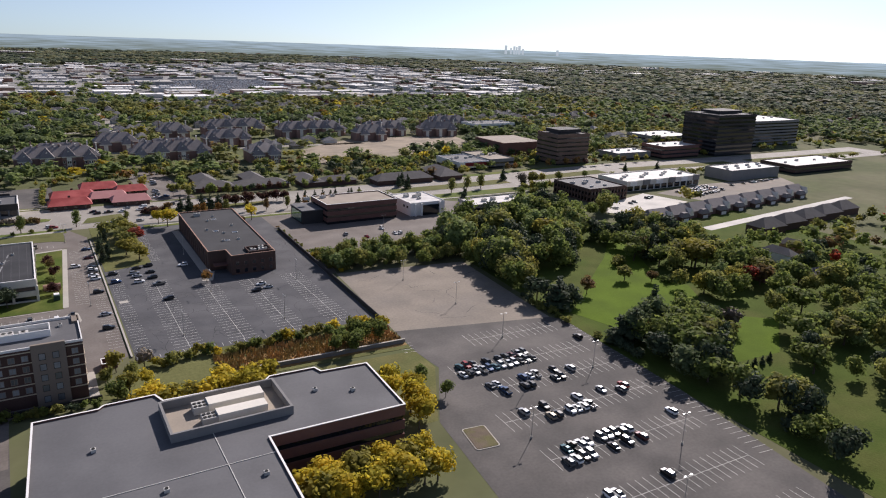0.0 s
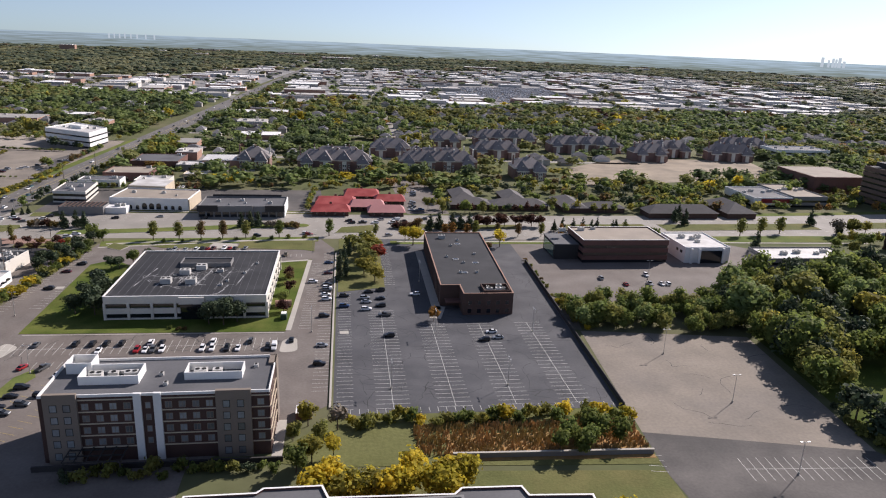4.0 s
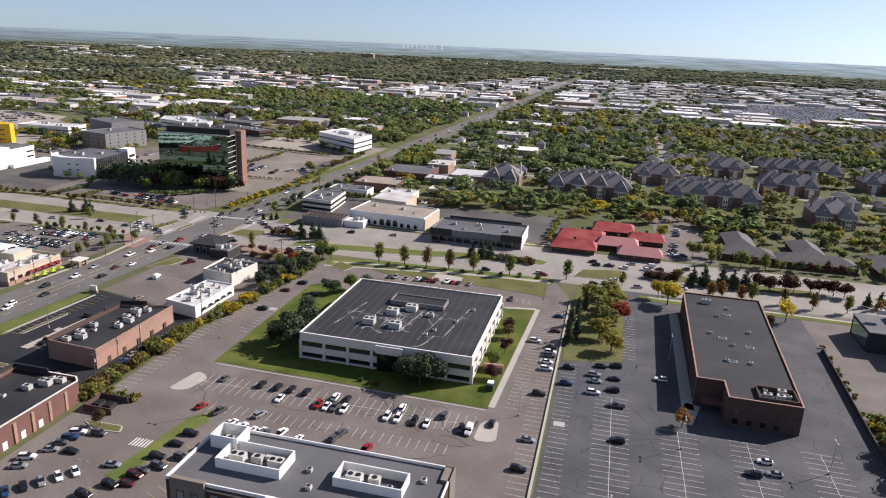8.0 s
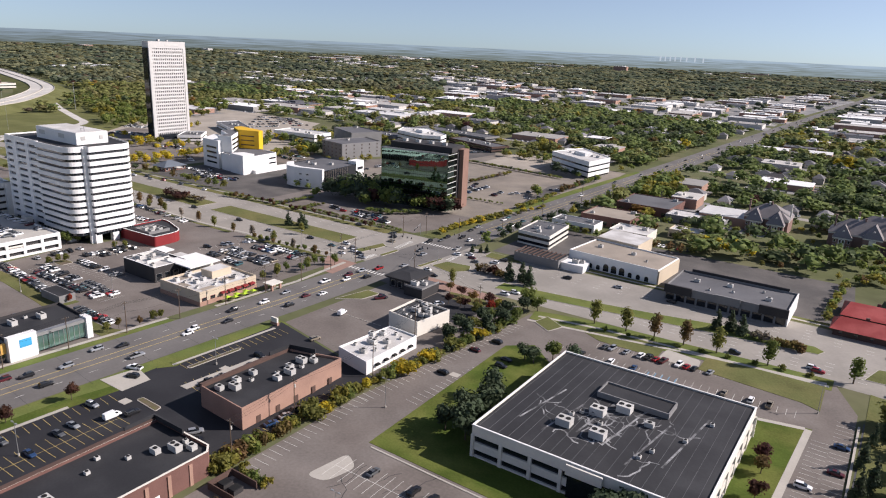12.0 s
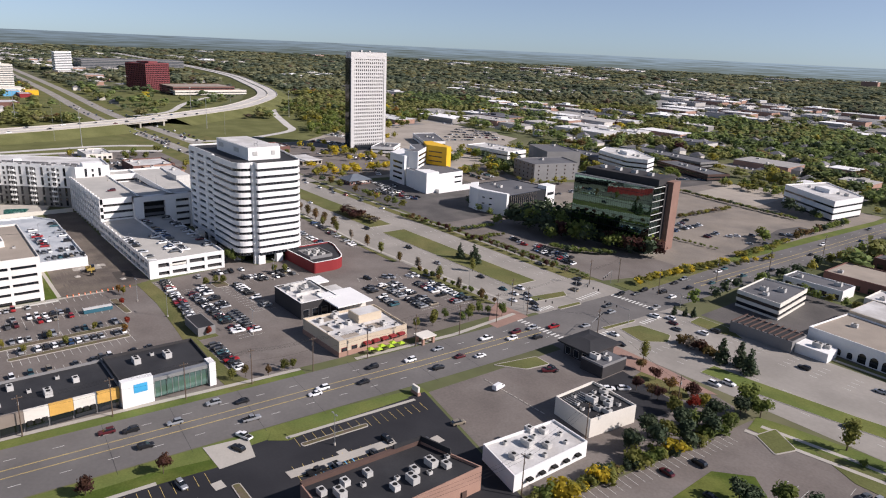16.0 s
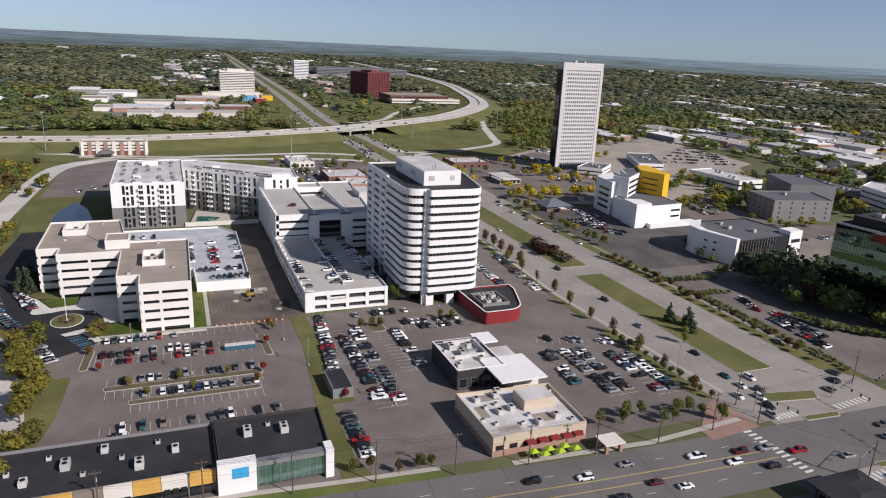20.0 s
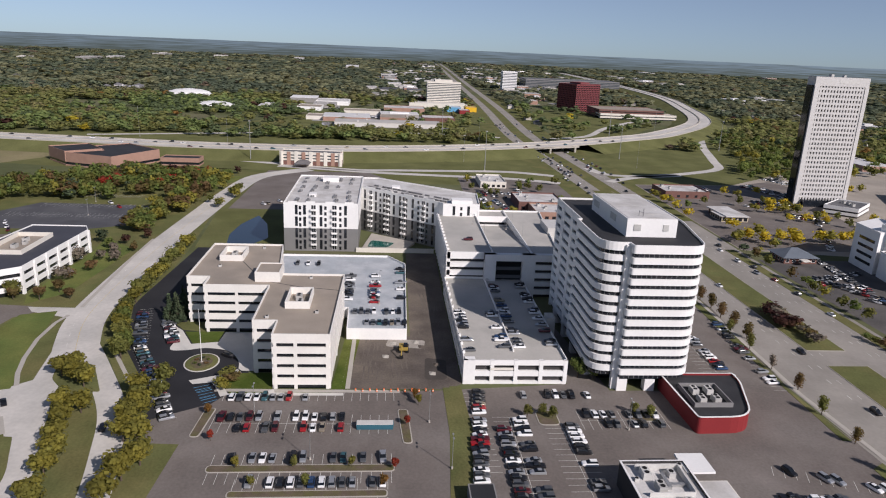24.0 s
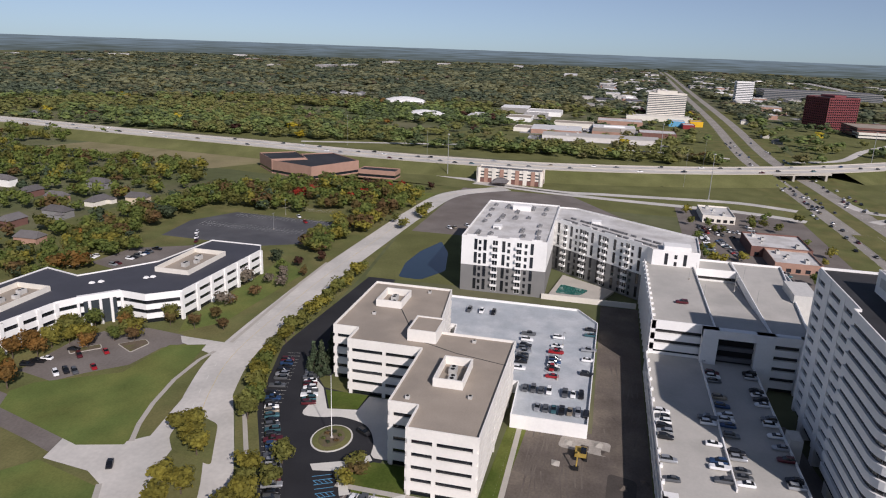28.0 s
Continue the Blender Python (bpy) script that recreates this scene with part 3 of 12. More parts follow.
lay("entrance_walk", [(-378.8, 183.5), (-376, 179.5), (-375.6, 169), (-374.2, 169), (-374.2, 207), (-376, 207), (-376.4, 184)], 0.165, NEW_CONCRETE, "pale concrete walk before the white office", "sidewalk")
lawn([(-378.7, 184.5), (-376.6, 184.5), (-376.2, 203), (-378.7, 203)], "narrow green lawn strip at the office wall", LUSH, 0.14)
lawn([(-426.9, 141), (-426.9, 156.4), (-417.3, 156), (-415.4, 147)], "small shaded lawn at the white office", LUSH, 0.14)
lawn([(-428.5, 140), (-426.9, 148.8), (-436.6, 148.6), (-437, 139.6), (-436, 134)], "planted corner with spruces at the white office", GRASS, 0.13)
lawn([(-447.5, 83), (-412, 90), (-390, 95.5), (-379, 98), (-375, 85), (-386.5, 47), (-396, 42), (-403, 45), (-418, 68), (-443, 70)], "wide mown lawn in the office park")
lawn([(-300, 20), (-358, 20), (-358, 74), (-366, 80.5), (-360, 103.5), (-355, 108), (-326, 118), (-300, 120)], "mown lawn by the office drive")
lay("junction", [(-384, 101), (-380, 97), (-376.8, 90), (-376, 83), (-376.8, 79), (-367, 81), (-365.2, 97), (-360.5, 105), (-350, 110.6), (-349, 119), (-372, 114), (-390, 108)], 0.058, ROAD_WHITE, "pale concrete junction of office-park roads", "road")
lay("court_drive", [(-452, 69), (-446.5, 73), (-441, 88), (-438, 93), (-450, 95), (-451.4, 88)], 0.056, ROAD_WHITE, "pale concrete drive into the visitors court", "road")
for q_, m_ in (([(-437.8, 50.7), (-444.9, 58.3), (-441.9, 62.2), (-432.6, 60.2)], MULCH), ([(-428, 37), (-436, 45), (-433, 48), (-425, 40)], MULCH)):
    laid("court_island", Geo().prism(rounded(q_, 1.2), 0, 0.2), CONCRETE, "kerbed planting island in the visitors court", "kerb")
    laid("mulch_bed", Geo().prism(inset(rounded(q_, 1.2), 0.4), 0, 0.26), m_, "brown mulch bed on a court island", "planting bed")
lawn(rounded([(-402, 104), (-396.5, 118), (-376.5, 127.5), (-380, 113), (-386, 108)], 2), "grass median with gold trees on the office drive", GRASS, 0.2)
lawn([(-357, 119), (-369, 116), (-369.4, 123), (-360, 131), (-350, 134.5), (-325, 140), (-280, 143.5), (-280, 134), (-317, 131), (-333, 127)], "grass median with gold trees on the office drive", GRASS, 0.2)
lawn([(-411, 116), (-385, 130), (-366, 140.2), (-357, 145.5), (-366, 147), (-386, 137.5), (-411, 123.5), (-455, 111.5), (-540, 112), (-540, 104), (-455, 106)], "planted verge between drive and office court", GRASS)
lawn([(-455, 66), (-470, 78), (-540, 83), (-560, 60), (-535, 64), (-465, 62)], "mown lawn before the curved white office")
lawn([(-330, 364.5), (-272, 364.5), (-267, 369.5), (-333, 369.5)], "grass verge with shrubs beside the boulevard", GRASS)
lawn([(-345, 365), (-345, 368), (-382, 366.5), (-461, 374), (-520, 376), (-520, 371), (-418, 366)], "grass verge of the boulevard", GRASS)
lawn([(-275, 428), (-560, 430), (-560, 436), (-300, 434), (-262, 440)], "grass verge with hedges along the lots", GRASS)
laid("boulevard_shoulder", Geo().plate([(-250, 379), (-560, 382), (-560, 374), (-460, 375), (-382, 367.5), (-330, 369.5), (-262, 370), (-250, 366)], 0.052), ROAD_PALE, "pale worn concrete turning lanes of the boulevard", "road")
lay("brick_corner", [(-269, 371), (-248, 371), (-246, 350), (-252, 350), (-264, 363)], 0.14, surface("pavers_pink", (0.3, 0.19, 0.15), 0.25, 4, 0.4, 0.9), "pinkish paved street corner", "pavement")
lawn([(-142, 372), (-131, 375), (-111, 378.3), (-77, 379.6), (-51, 381), (-22, 382), (-22, 372), (-140, 362)], "grass verge with street trees", LAWN)
laid("sidewalk", ribbon(Geo(), [(-138, 367), (-111, 371.4), (-77, 373), (-50, 374.4), (-23, 375)], 0.9, -0.9, 0.135), CONCRETE, "pale concrete walk in the grass verge", "sidewalk")
lawn([(20, 373), (220, 372), (222, 383), (300, 384), (350, 382), (420, 385), (420, 378), (330, 372), (225, 366), (20, 366)], "grass verge of the boulevard", LAWN)
lawn([(238, 436), (300, 438), (355, 442), (400, 446), (470, 448), (470, 455), (400, 454), (350, 450), (300, 447), (240, 446)], "grass verge before roadside offices", LAWN)
lawn([(-160, 441), (-20, 440), (-20, 446), (-160, 447)], "grass verge before the shops", GRASS)
lay("shop_entry", [(-228.5, 216), (-226.5, 229), (-215.6, 226.5), (-215.6, 216)], 0.16, CONCRETE, "pale concrete entry apron of the shop lot", "pavement")
laid("lot_divider", Geo().prism([(-204.1, 230), (-200.7, 230), (-198, 263.6), (-201.3, 264)], 0, 0.17), CONCRETE, "raised pale walk between parking rows", "sidewalk")
for q_ in ([(-207, 215.6), (-206.8, 218), (-196.6, 217.8), (-195.9, 215)], [(-214.5, 240), (-212.5, 240), (-211, 262), (-213, 262.4)]):
    laid("lot_island", Geo().prism(rounded(q_, 0.8), 0, 0.2), CONCRETE, "narrow kerbed island in the shop lot", "kerb")
    laid("mulch_bed", Geo().prism(inset(rounded(q_, 0.8), 0.3), 0, 0.25), MULCH, "mulch bed on a narrow island", "planting bed")
lawn([(-228.5, 110), (-226.5, 160), (-224.5, 200), (-221.5, 216), (-217, 216), (-219.5, 190), (-222, 150), (-222, 110)], "grass island between street and parking lot", LUSH)
lawn([(-225.5, 236), (-222.5, 282), (-218.5, 283), (-219.5, 250), (-218, 238), (-221.5, 233)], "grass island between street and parking lot", LAWN)
lawn([(-380, 241), (-380, 247.5), (-302, 250), (-302, 242.5), (-328, 241)], "planted strip between parking rows", GRASS)
lawn([(-256, 236), (-257, 246), (-264, 243), (-284, 238.5), (-284, 236)], "grass corner with shrubs beside the store", GRASS, 0.135)

SCHOOL_FIELD = [(-800, -350), (-925, -300), (-905, -92), (-850, -75), (-815, -100), (-786, -118), (-800, -200)]
laid("playing_field", Geo().plate(SCHOOL_FIELD, 0.04), surface("field_straw", (0.25, 0.215, 0.12), 0.35, 30, 2.0, 0.95, bump=0.3, tint=(0.19, 0.175, 0.085), spec=0.06), "wide dry mown field beside the freeway", "lawn")
lawn([(-768, 1), (-757, 98), (-735, 98), (-704, 73), (-735, 20)], "bright green playing field beside the school")
# kerbed islands and walks
def islands():
    rows = [
        ("parking_island", rounded([(-334.5, 172), (-334.5, 224), (-331, 224), (-331, 172)], 1.6), "kerbed planting island between parking rows"),
        ("parking_island", rounded([(-322.8, 180), (-322.8, 222), (-319.8, 222), (-319.8, 180)], 1.3), "kerbed planting island between parking rows"),
        ("parking_island", rounded([(-366, 164), (-349, 163), (-349, 166), (-366, 167.5)], 1.3), "kerbed planting island with red shrubs"),
        ("parking_island", rounded([(-365, 225), (-345, 226.5), (-345, 229.5), (-365, 228.5)], 1.4), "kerbed planting island with red shrubs"),
        ("parking_island", rounded([(-70.5, 79.5), (-77.5, 79), (-75, 67.5), (-68, 68)][::-1], 1.0), ""),
        ("parking_island", rounded([(-364, 270), (-364, 277), (-355, 277), (-355, 270)], 2), "kerbed island with young trees"),
        ("parking_island", rounded([(-364, 300), (-364, 312), (-357, 310), (-357, 301)], 2), "kerbed island with young trees"),
    ]
    for name, poly, label in rows:
        if label:
            laid(name, Geo().prism(poly, 0, 0.2), CONCRETE, label, "kerb")
            laid("mulch_bed", Geo().prism(inset(poly, 0.35), 0, 0.26), MULCH, "brown mulch bed on a parking island", "planting bed")


islands()
laid("parking_island", Geo().prism(rounded([(69.5, 80), (77.5, 79), (75.5, 67), (67.5, 68)], 1.2), 0, 0.2), CONCRETE, "kerbed planting island in the lot", "kerb")
laid("mulch_bed", Geo().prism(inset(rounded([(69.5, 80), (77.5, 79), (75.5, 67), (67.5, 68)], 1.2), 0.4), 0, 0.3), MULCH, "brown planting bed with small tufts", "planting bed")
ring = [(-399 + 7.6 * math.cos(a * math.pi / 12), 154.5 + 6.2 * math.sin(a * math.pi / 12)) for a in range(24)]
laid("roundabout", Geo().prism(ring, 0, 0.2), NEW_CONCRETE, "round kerbed island with a flagpole", "kerb")
laid("mulch_bed", Geo().prism(inset(ring, 0.5), 0, 0.28), GRASS, "grass ring of the round island", "planting bed")
laid("mulch_bed", Geo().prism(inset(ring, 2.4), 0, 0.4), MULCH, "shrub bed in the round island", "planting bed")
oval = rounded([(-135.5, 220), (-129, 221), (-126.5, 231), (-133, 235)], 2.8)
laid("painted_island", Geo().plate(oval, 0.07), CONCRETE, "pale worn concrete island flush with the lot", "pavement")
laid("painted_island", Geo().plate(rounded([(-31.5, 221), (-24.5, 222), (-25.5, 235), (-31, 233)], 2.8), 0.07), CONCRETE, "pale worn concrete island flush with the lot", "pavement")
for px_, py_ in ((-7, 239), (-151, 208), (-136, 296), (-203, 248), (-193, 275), (-209, 213)):
    laid("drain_slab", Geo().obox(px_, py_, 0.02, 0.065, 3.6, 3.0, 2), CONCRETE, "square pale concrete drain slab", "pavement")

walks = Geo()
for a, b, w in (((-140, 360), (-62, 373), 1.8), ((-62, 373), (-24, 377), 1.8), ((24, 371), (96, 371), 1.8), ((96, 371), (330, 366), 1.8), ((-158, 443), (-20, 442), 1.8),
                ((-266.6, 150), (-264.4, 185), 2.0), ((-264.4, 185), (-262.5, 210), 2.0), ((-262.5, 210), (-260, 237), 2.0), ((-260, 237), (-258, 263), 2.0), ((-254, 284), (-251, 330), 2.2), ((-251, 330), (-254, 368), 2.2), ((-223.5, 110), (-219, 200), 1.6),
                ((-219.5, 238), (-216.5, 284), 1.4), ((-270, 376), (-375, 369), 1.8), ((-375, 369), (-520, 375), 1.8), ((-425, 207.5), (-379, 206), 0.01), ((-424, 208.7), (-379, 208.2), 1.6),
                ((-378, 164), (-377, 226), 2.0), ((-29.5, 242), (-25, 336), 2.2), ((-381, 99), (-390, 95), 1.6), ((-390, 95), (-402, 91.4), 1.6), ((-402, 91.4), (-418.5, 88.3), 1.6), ((-418.5, 88.3), (-435, 87.8), 1.6), ((-435, 87.8), (-443, 89.4), 1.6), ((-452, 91), (-525, 87.4), 1.6), ((-525, 87.4), (-560, 87), 1.6), ((-361, 104), (-351, 109.6), 1.6), ((-368, 143.5), (-410, 119.5), 1.4), ((-26, 336), (-40, 333), 2.0),
                ((-130, 241.5), (-31, 239.8), 0.6), ((-26, 150), (-26, 172), 3.0), ((34, 262), (35, 352), 4.0), ((32, 252), (36, 266), 5.0)):
    walks.line(a, b, w, 0.15)
laid("sidewalk", walks, CONCRETE, "pale concrete sidewalks beside streets and lots", "sidewalk")

# wheel tracks and rubble in the dirt yard
tr = Geo()
r_ = random.Random(8)
for k in range(26):
    y = 211 + r_.uniform(0, 34)
    x0 = r_.uniform(-420, -384) if y < 231 else r_.uniform(-470, -384)
    x1, y1 = x0 - r_.uniform(8, 26), y + r_.uniform(-2, 2)
    if y1 < 231.5:
        x1 = max(x1, -422)
    for o in (-0.9, 0.9):
        tr.line((x0, y + o), (x1, y1 + o), r_.uniform(0.3, 0.6), 0.034 + k * 0.0004)
laid("wheel_tracks", tr, surface("dirt_track", (0.145, 0.122, 0.102), 0.4, 6, 0.7, 0.95, tint=(0.11, 0.092, 0.078)), "pale dried wheel tracks in graded dirt", "tracks")
laid("gravel_patch", Geo().plate(rounded([(-421, 222), (-414, 221), (-412, 236), (-420, 237)], 2), 0.05), surface("rubble", (0.34, 0.31, 0.27), 0.5, 3, 0.6, 0.95), "pale rubble beside the parking deck", "gravel")
laid("wet_patch", Geo().plate(rounded([(-404, 236), (-386, 235), (-386, 243), (-402, 244)], 2), 0.048), surface("dirt_dark", (0.07, 0.06, 0.052), 0.4, 5, 0.7, 0.9), "dark damp dirt in the yard", "dirt")
for k, (x, y) in enumerate(((-417, 224), (-415.5, 229), (-418, 233), (-414, 235), (-405, 221), (-398, 240), (-391, 238), (-402, 246))):
    laid("rubble_heap", Geo().prism(rounded([(x - 1.6, y - 1.2), (x + 1.4, y - 1), (x + 1.7, y + 1.3), (x - 1.2, y + 1.4)], 0.5), 0.03, 0.5 + 0.15 * (k % 3), 0.9), DIRT if k % 2 else CONCRETE, "low heap of broken concrete and dirt", "heap")

# medians
def median(x0, x1, off0, off1, label):
    pts = [(x0 + (x1 - x0) * k / 14, 0) for k in range(15)]

    def mid(x):
        for (xa, ya), (xb, yb) in zip(B_LINE, B_LINE[1:]):
            if xb <= x <= xa:
                return ya + (yb - ya) * (x - xa) / (xb - xa)
        return 405
    up = [(x, mid(x) + off1) for x, _ in pts]
    dn = [(x, mid(x) + off0) for x, _ in pts]
    poly = rounded([dn[0], dn[-1], up[-1], up[0]], 4.2) if abs(x1 - x0) < 60 else dn + up[::-1]
    laid("median_kerb", Geo().prism(poly, 0, 0.2), CONCRETE, "concrete kerb of the boulevard median", "kerb")
    laid("median", Geo().prism(inset(poly, 0.3), 0, 0.25), GRASS, label, "median")


poly = [(-172, 386), (-151, 387.5), (-118, 392), (-90, 396.4), (-64, 400), (-30, 404.4), (-28, 409), (-32, 412.5), (-67, 411.5), (-95, 405.6), (-121, 401.2), (-156, 397), (-172, 396)]
laid("median_kerb", Geo().prism(poly, 0, 0.2), CONCRETE, "concrete kerb of the boulevard median", "kerb")
laid("median", Geo().prism(inset(poly, 0.3), 0, 0.25), LAWN, "grass median strip of the boulevard", "median")
for x0, x1 in ((24, 108), (136, 196)):
    median(x0, x1, -6, 5, "grass median strip of the boulevard")
for x0, x1 in ((206, 322), (350, 442), (470, 620), (650, 860)):
    median(x0, x1, -13, 4, "grass median strip of the boulevard")
for x0, x1 in ((-398, -281), (-560, -412), (-735, -590)):
    median(x0, x1, -14, 3, "grass median strip of the boulevard")
for poly in ([(-216, 394.5), (-213.5, 406), (-199, 408), (-195, 400), (-202, 391)], [(-266, 388.5), (-262, 410.5), (-256.5, 407), (-259.5, 387.5)], [(-249, 390.5), (-248, 405.5), (-245, 404), (-246, 389.5)],
             [(-221.5, 388.5), (-219, 410), (-217.2, 408), (-218.5, 388.5)], [(-203, 428), (-190, 427), (-178, 431), (-190, 438), (-204, 438)], [(-13, 390), (-9, 404), (12, 410), (13, 391)], [(-221, 324), (-217, 343.5), (-209, 343), (-211, 332)],
             [(-136.5, 360), (-134.5, 369.5), (-124, 362.5), (-127, 354)], [(-147, 195.5), (-141, 191.5), (-132, 192.5), (-133.5, 196)]):
    poly = rounded(poly, 1.2)
    laid("traffic_island", Geo().prism(poly, 0, 0.22), CONCRETE, "kerbed grass island between driving lanes", "kerb")
    laid("island_grass", Geo().prism(inset(poly, 0.4), 0, 0.27), GRASS, "grass on a kerbed island", "lawn")
lawn([(-114, 212), (-118, 206), (-122, 174), (-116, 172), (-116, 193), (-111, 206)], "narrow grass island between parking rows")
lawn([(-122, 367.5), (-96, 371), (-82, 372), (-82, 358.5), (-106, 359)], "planted strip with street trees", GRASS, 0.14)
lawn([(-66, 372), (-24, 374), (-23.5, 352), (-29.5, 355), (-66, 358.5)], "planted strip with street trees", GRASS, 0.14)
lay("paved_bulge", rounded([(-81.5, 358), (-81, 369), (-67, 367), (-66, 358)], 2), 0.16, CONCRETE, "pale paved bulge in the planted strip", "pavement")
lawn([(-186, 373), (-174, 375.5), (-161, 363), (-168, 359), (-184, 360)], "planted corner with maroon shrubs", GRASS)
lawn([(-381, 243.5), (-381, 247.5), (-322, 242), (-305, 242.2), (-262, 241.6), (-261.5, 236), (-289, 235.6), (-309, 237.5), (-319, 238.5)], "grass strip between parking rows", GRASS, 0.11)
lawn([(-270, 100), (-263.4, 180), (-261.3, 210), (-258.8, 237), (-256.8, 263), (-254, 263), (-255.4, 240), (-257, 212), (-259.2, 180), (-264.2, 100)], "mown grass verge of the street", LAWN)
lawn([(-248, 536), (-241, 536), (-230.5, 776), (-236, 776), (-244, 640)], "mown verge along the street", LAWN, 0.13)
lawn([(-255, 441), (-250, 533), (-241.5, 534), (-240.5, 441)], "planted verge with hedges along the street", GRASS, 0.13)

lay("brick_walk", [(-206, 378.5), (-200, 366), (-166, 369), (-158, 375), (-180, 377.5)], 0.13, bpy.data.materials["pavers_pink"], "pinkish paved walk beside the boulevard", "pavement")
# markings
white, yellow, blue = Geo(), Geo(), Geo()


def stalls(geo, a, b, n, depth, w=0.105, z=0.075):
    """n stalls along the line from a to b; their lines stand off it by depth, to its left if positive."""
    a, b = Vector(a), Vector(b)
    u = (b - a).normalized()
    q = Vector((-u.y, u.x)) * depth
    for k in range(n + 1):
        p = a + (b - a) * k / n
        geo.line((p.x, p.y), (p.x + q.x, p.y + q.y), w, z)


def double(geo, a, b, n, depth=5.6, spine=True):
    stalls(geo, a, b, n, depth)
    stalls(geo, a, b, n, -depth)
    if spine:
        geo.line(a, b, 0.11, 0.076)


for x, y0, y1 in ((9, 177, 262), (29.5, 177, 246), (50, 177, 246), (71, 177, 246)):
    double(white, (x, y0), (x, y1), round((y1 - y0) / 2.85))
stalls(white, (-9.6, 177), (-9.6, 284), 38, -5.6)
stalls(white, (-5, 174), (83, 174), 31, 3.0)
stalls(white, (12.5, 296), (12.5, 350), 19, -5.2)
double(white, (-132, 228.5), (-33, 229.5), 35)
stalls(white, (-118, 212), (-38, 211), 28, 5.4)
stalls(white, (-152, 214), (-153.5, 262), 17, -5.5)
stalls(white, (-153.5, 262), (-145, 330), 24, -5.5)
stalls(white, (-145, 330), (-143, 352), 8, -5.5)
stalls(white, (-134, 270), (-127, 322), 18, 5.0)
stalls(white, (-12.4, 190), (-12.4, 348), 56, 5.5)
stalls(white, (-25.5, 244), (-23.5, 330), 31, -5.5)
stalls(white, (-118, 339), (-30, 342), 31, 5.2)
stalls(white, (-105, 357), (-28, 364), 27, -5.0)
for y, x0, x1 in ((134.5, 108, 148), (113, 88, 146), (96, 92, 146), (76, 84, 144), (53, 84, 141), (30, 70, 138), (8, 66, 136), (-16, 62, 132)):
    double(white, (x0, y + 1), (x1, y - 1.5), round((x1 - x0) / 2.85))
stalls(white, (160, 128), (147.5, 27), 36, -5.5)
stalls(white, (86, 144), (84.5, 136), 3, -5)
stalls(yellow, (-219, 180), (-216.5, 212), 11, -5.5)
stalls(yellow, (-222, 124), (-219, 180), 19, -5.5)
double(yellow, (-201, 150), (-201, 206), 20)
stalls(yellow, (-218.5, 240), (-214, 284), 15, -5.4)
double(yellow, (-200, 232), (-196, 262), 10)
stalls(yellow, (-158, 208), (-158, 262), 18, 5.2)
stalls(yellow, (-128, 158), (-107, 200), 12, -5.2)
stalls(yellow, (-112, 158), (-100, 190), 10, -5.2)
stalls(white, (-376, 168), (-376, 224), 20, -5.2)
double(white, (-357, 168), (-356, 222), 19)
stalls(white, (-334.6, 173), (-334.6, 223), 18, 5.2)
stalls(white, (-331, 173), (-331, 223), 18, -5.2)
stalls(white, (-323, 181), (-323, 222), 15, 5.2)
stalls(white, (-319.6, 181), (-319.6, 222), 15, -5.2)
stalls(white, (-287, 237.5), (-260, 238), 10, 5.0)
stalls(white, (-307.5, 173), (-307.5, 226), 19, -5.2)
stalls(white, (-296, 172), (-296, 232), 21, 5.2)
double(white, (-360, 261), (-295, 261), 23)
stalls(white, (-376, 247.6), (-330, 249), 16, 5.2)
double(white, (-356, 277), (-318, 277), 13)
double(white, (-358, 284), (-358, 312), 10)
double(white, (-318, 341), (-280, 341), 13)
double(white, (-312, 358), (-276, 358), 12)
stalls(white, (-332, 334), (-318, 372), 13, -5.2)
stalls(white, (-378, 366), (-440, 371), 22, 5.2)
double(white, (-384, 346), (-440, 346), 19)
stalls(white, (-358, 152), (-408, 127), 21, -5.2)
stalls(white, (-408, 127), (-450, 116), 16, -5.2)
for x, y0, y1 in ((-612, -20, 50), (-640, -10, 60), (-670, 0, 45)):
    double(white, (x, y0), (x, y1), 24)
for k in range(7):
    a_, b_ = (-379.6 + 10.4 * k / 6, 156.6 + 5.6 * k / 6), (-382 + 10.4 * k / 6, 161.4 + 4.9 * k / 6)
    blue.line(a_, b_, 0.22, 0.08)
    if k in (1, 4):
        for j in range(4):
            blue.line((a_[0] - 2.4 * j / 4, a_[1] + 4.8 * j / 4), (a_[0] + 1.1 - 2.4 * j / 4, a_[1] + 2.0 + 4.6 * j / 4), 0.16, 0.08)
stalls(blue, (-196, 236), (-194.5, 248), 5, 5.0, 0.3, 0.078)
stalls(blue, (-80, 339.5), (-70, 340), 4, 5.0, 0.25, 0.078)

# lane lines
def dashes(geo, pts, off, dash, gap, w, z):
    line = offset_line(pts, off)
    total, keep = 0.0, []
    for a, b in zip(line, line[1:]):
        a, b = Vector(a), Vector(b)
        d, t = (b - a).length, 0.0
        while t < d:
            ph = (total + t) % (dash + gap)
            if ph < dash:
                e = min(t + dash - ph, d)
                p, q = a + (b - a) * t / d, a + (b - a) * e / d
                if abs(p.x + 238) > 26 or abs(p.y - 408) > 46:
                    geo.line((p.x, p.y), (q.x, q.y), w, z + ground_z(p.x, p.y))
                t = e + 1e-3
            else:
                t += dash + gap - ph + 1e-3
        total += d


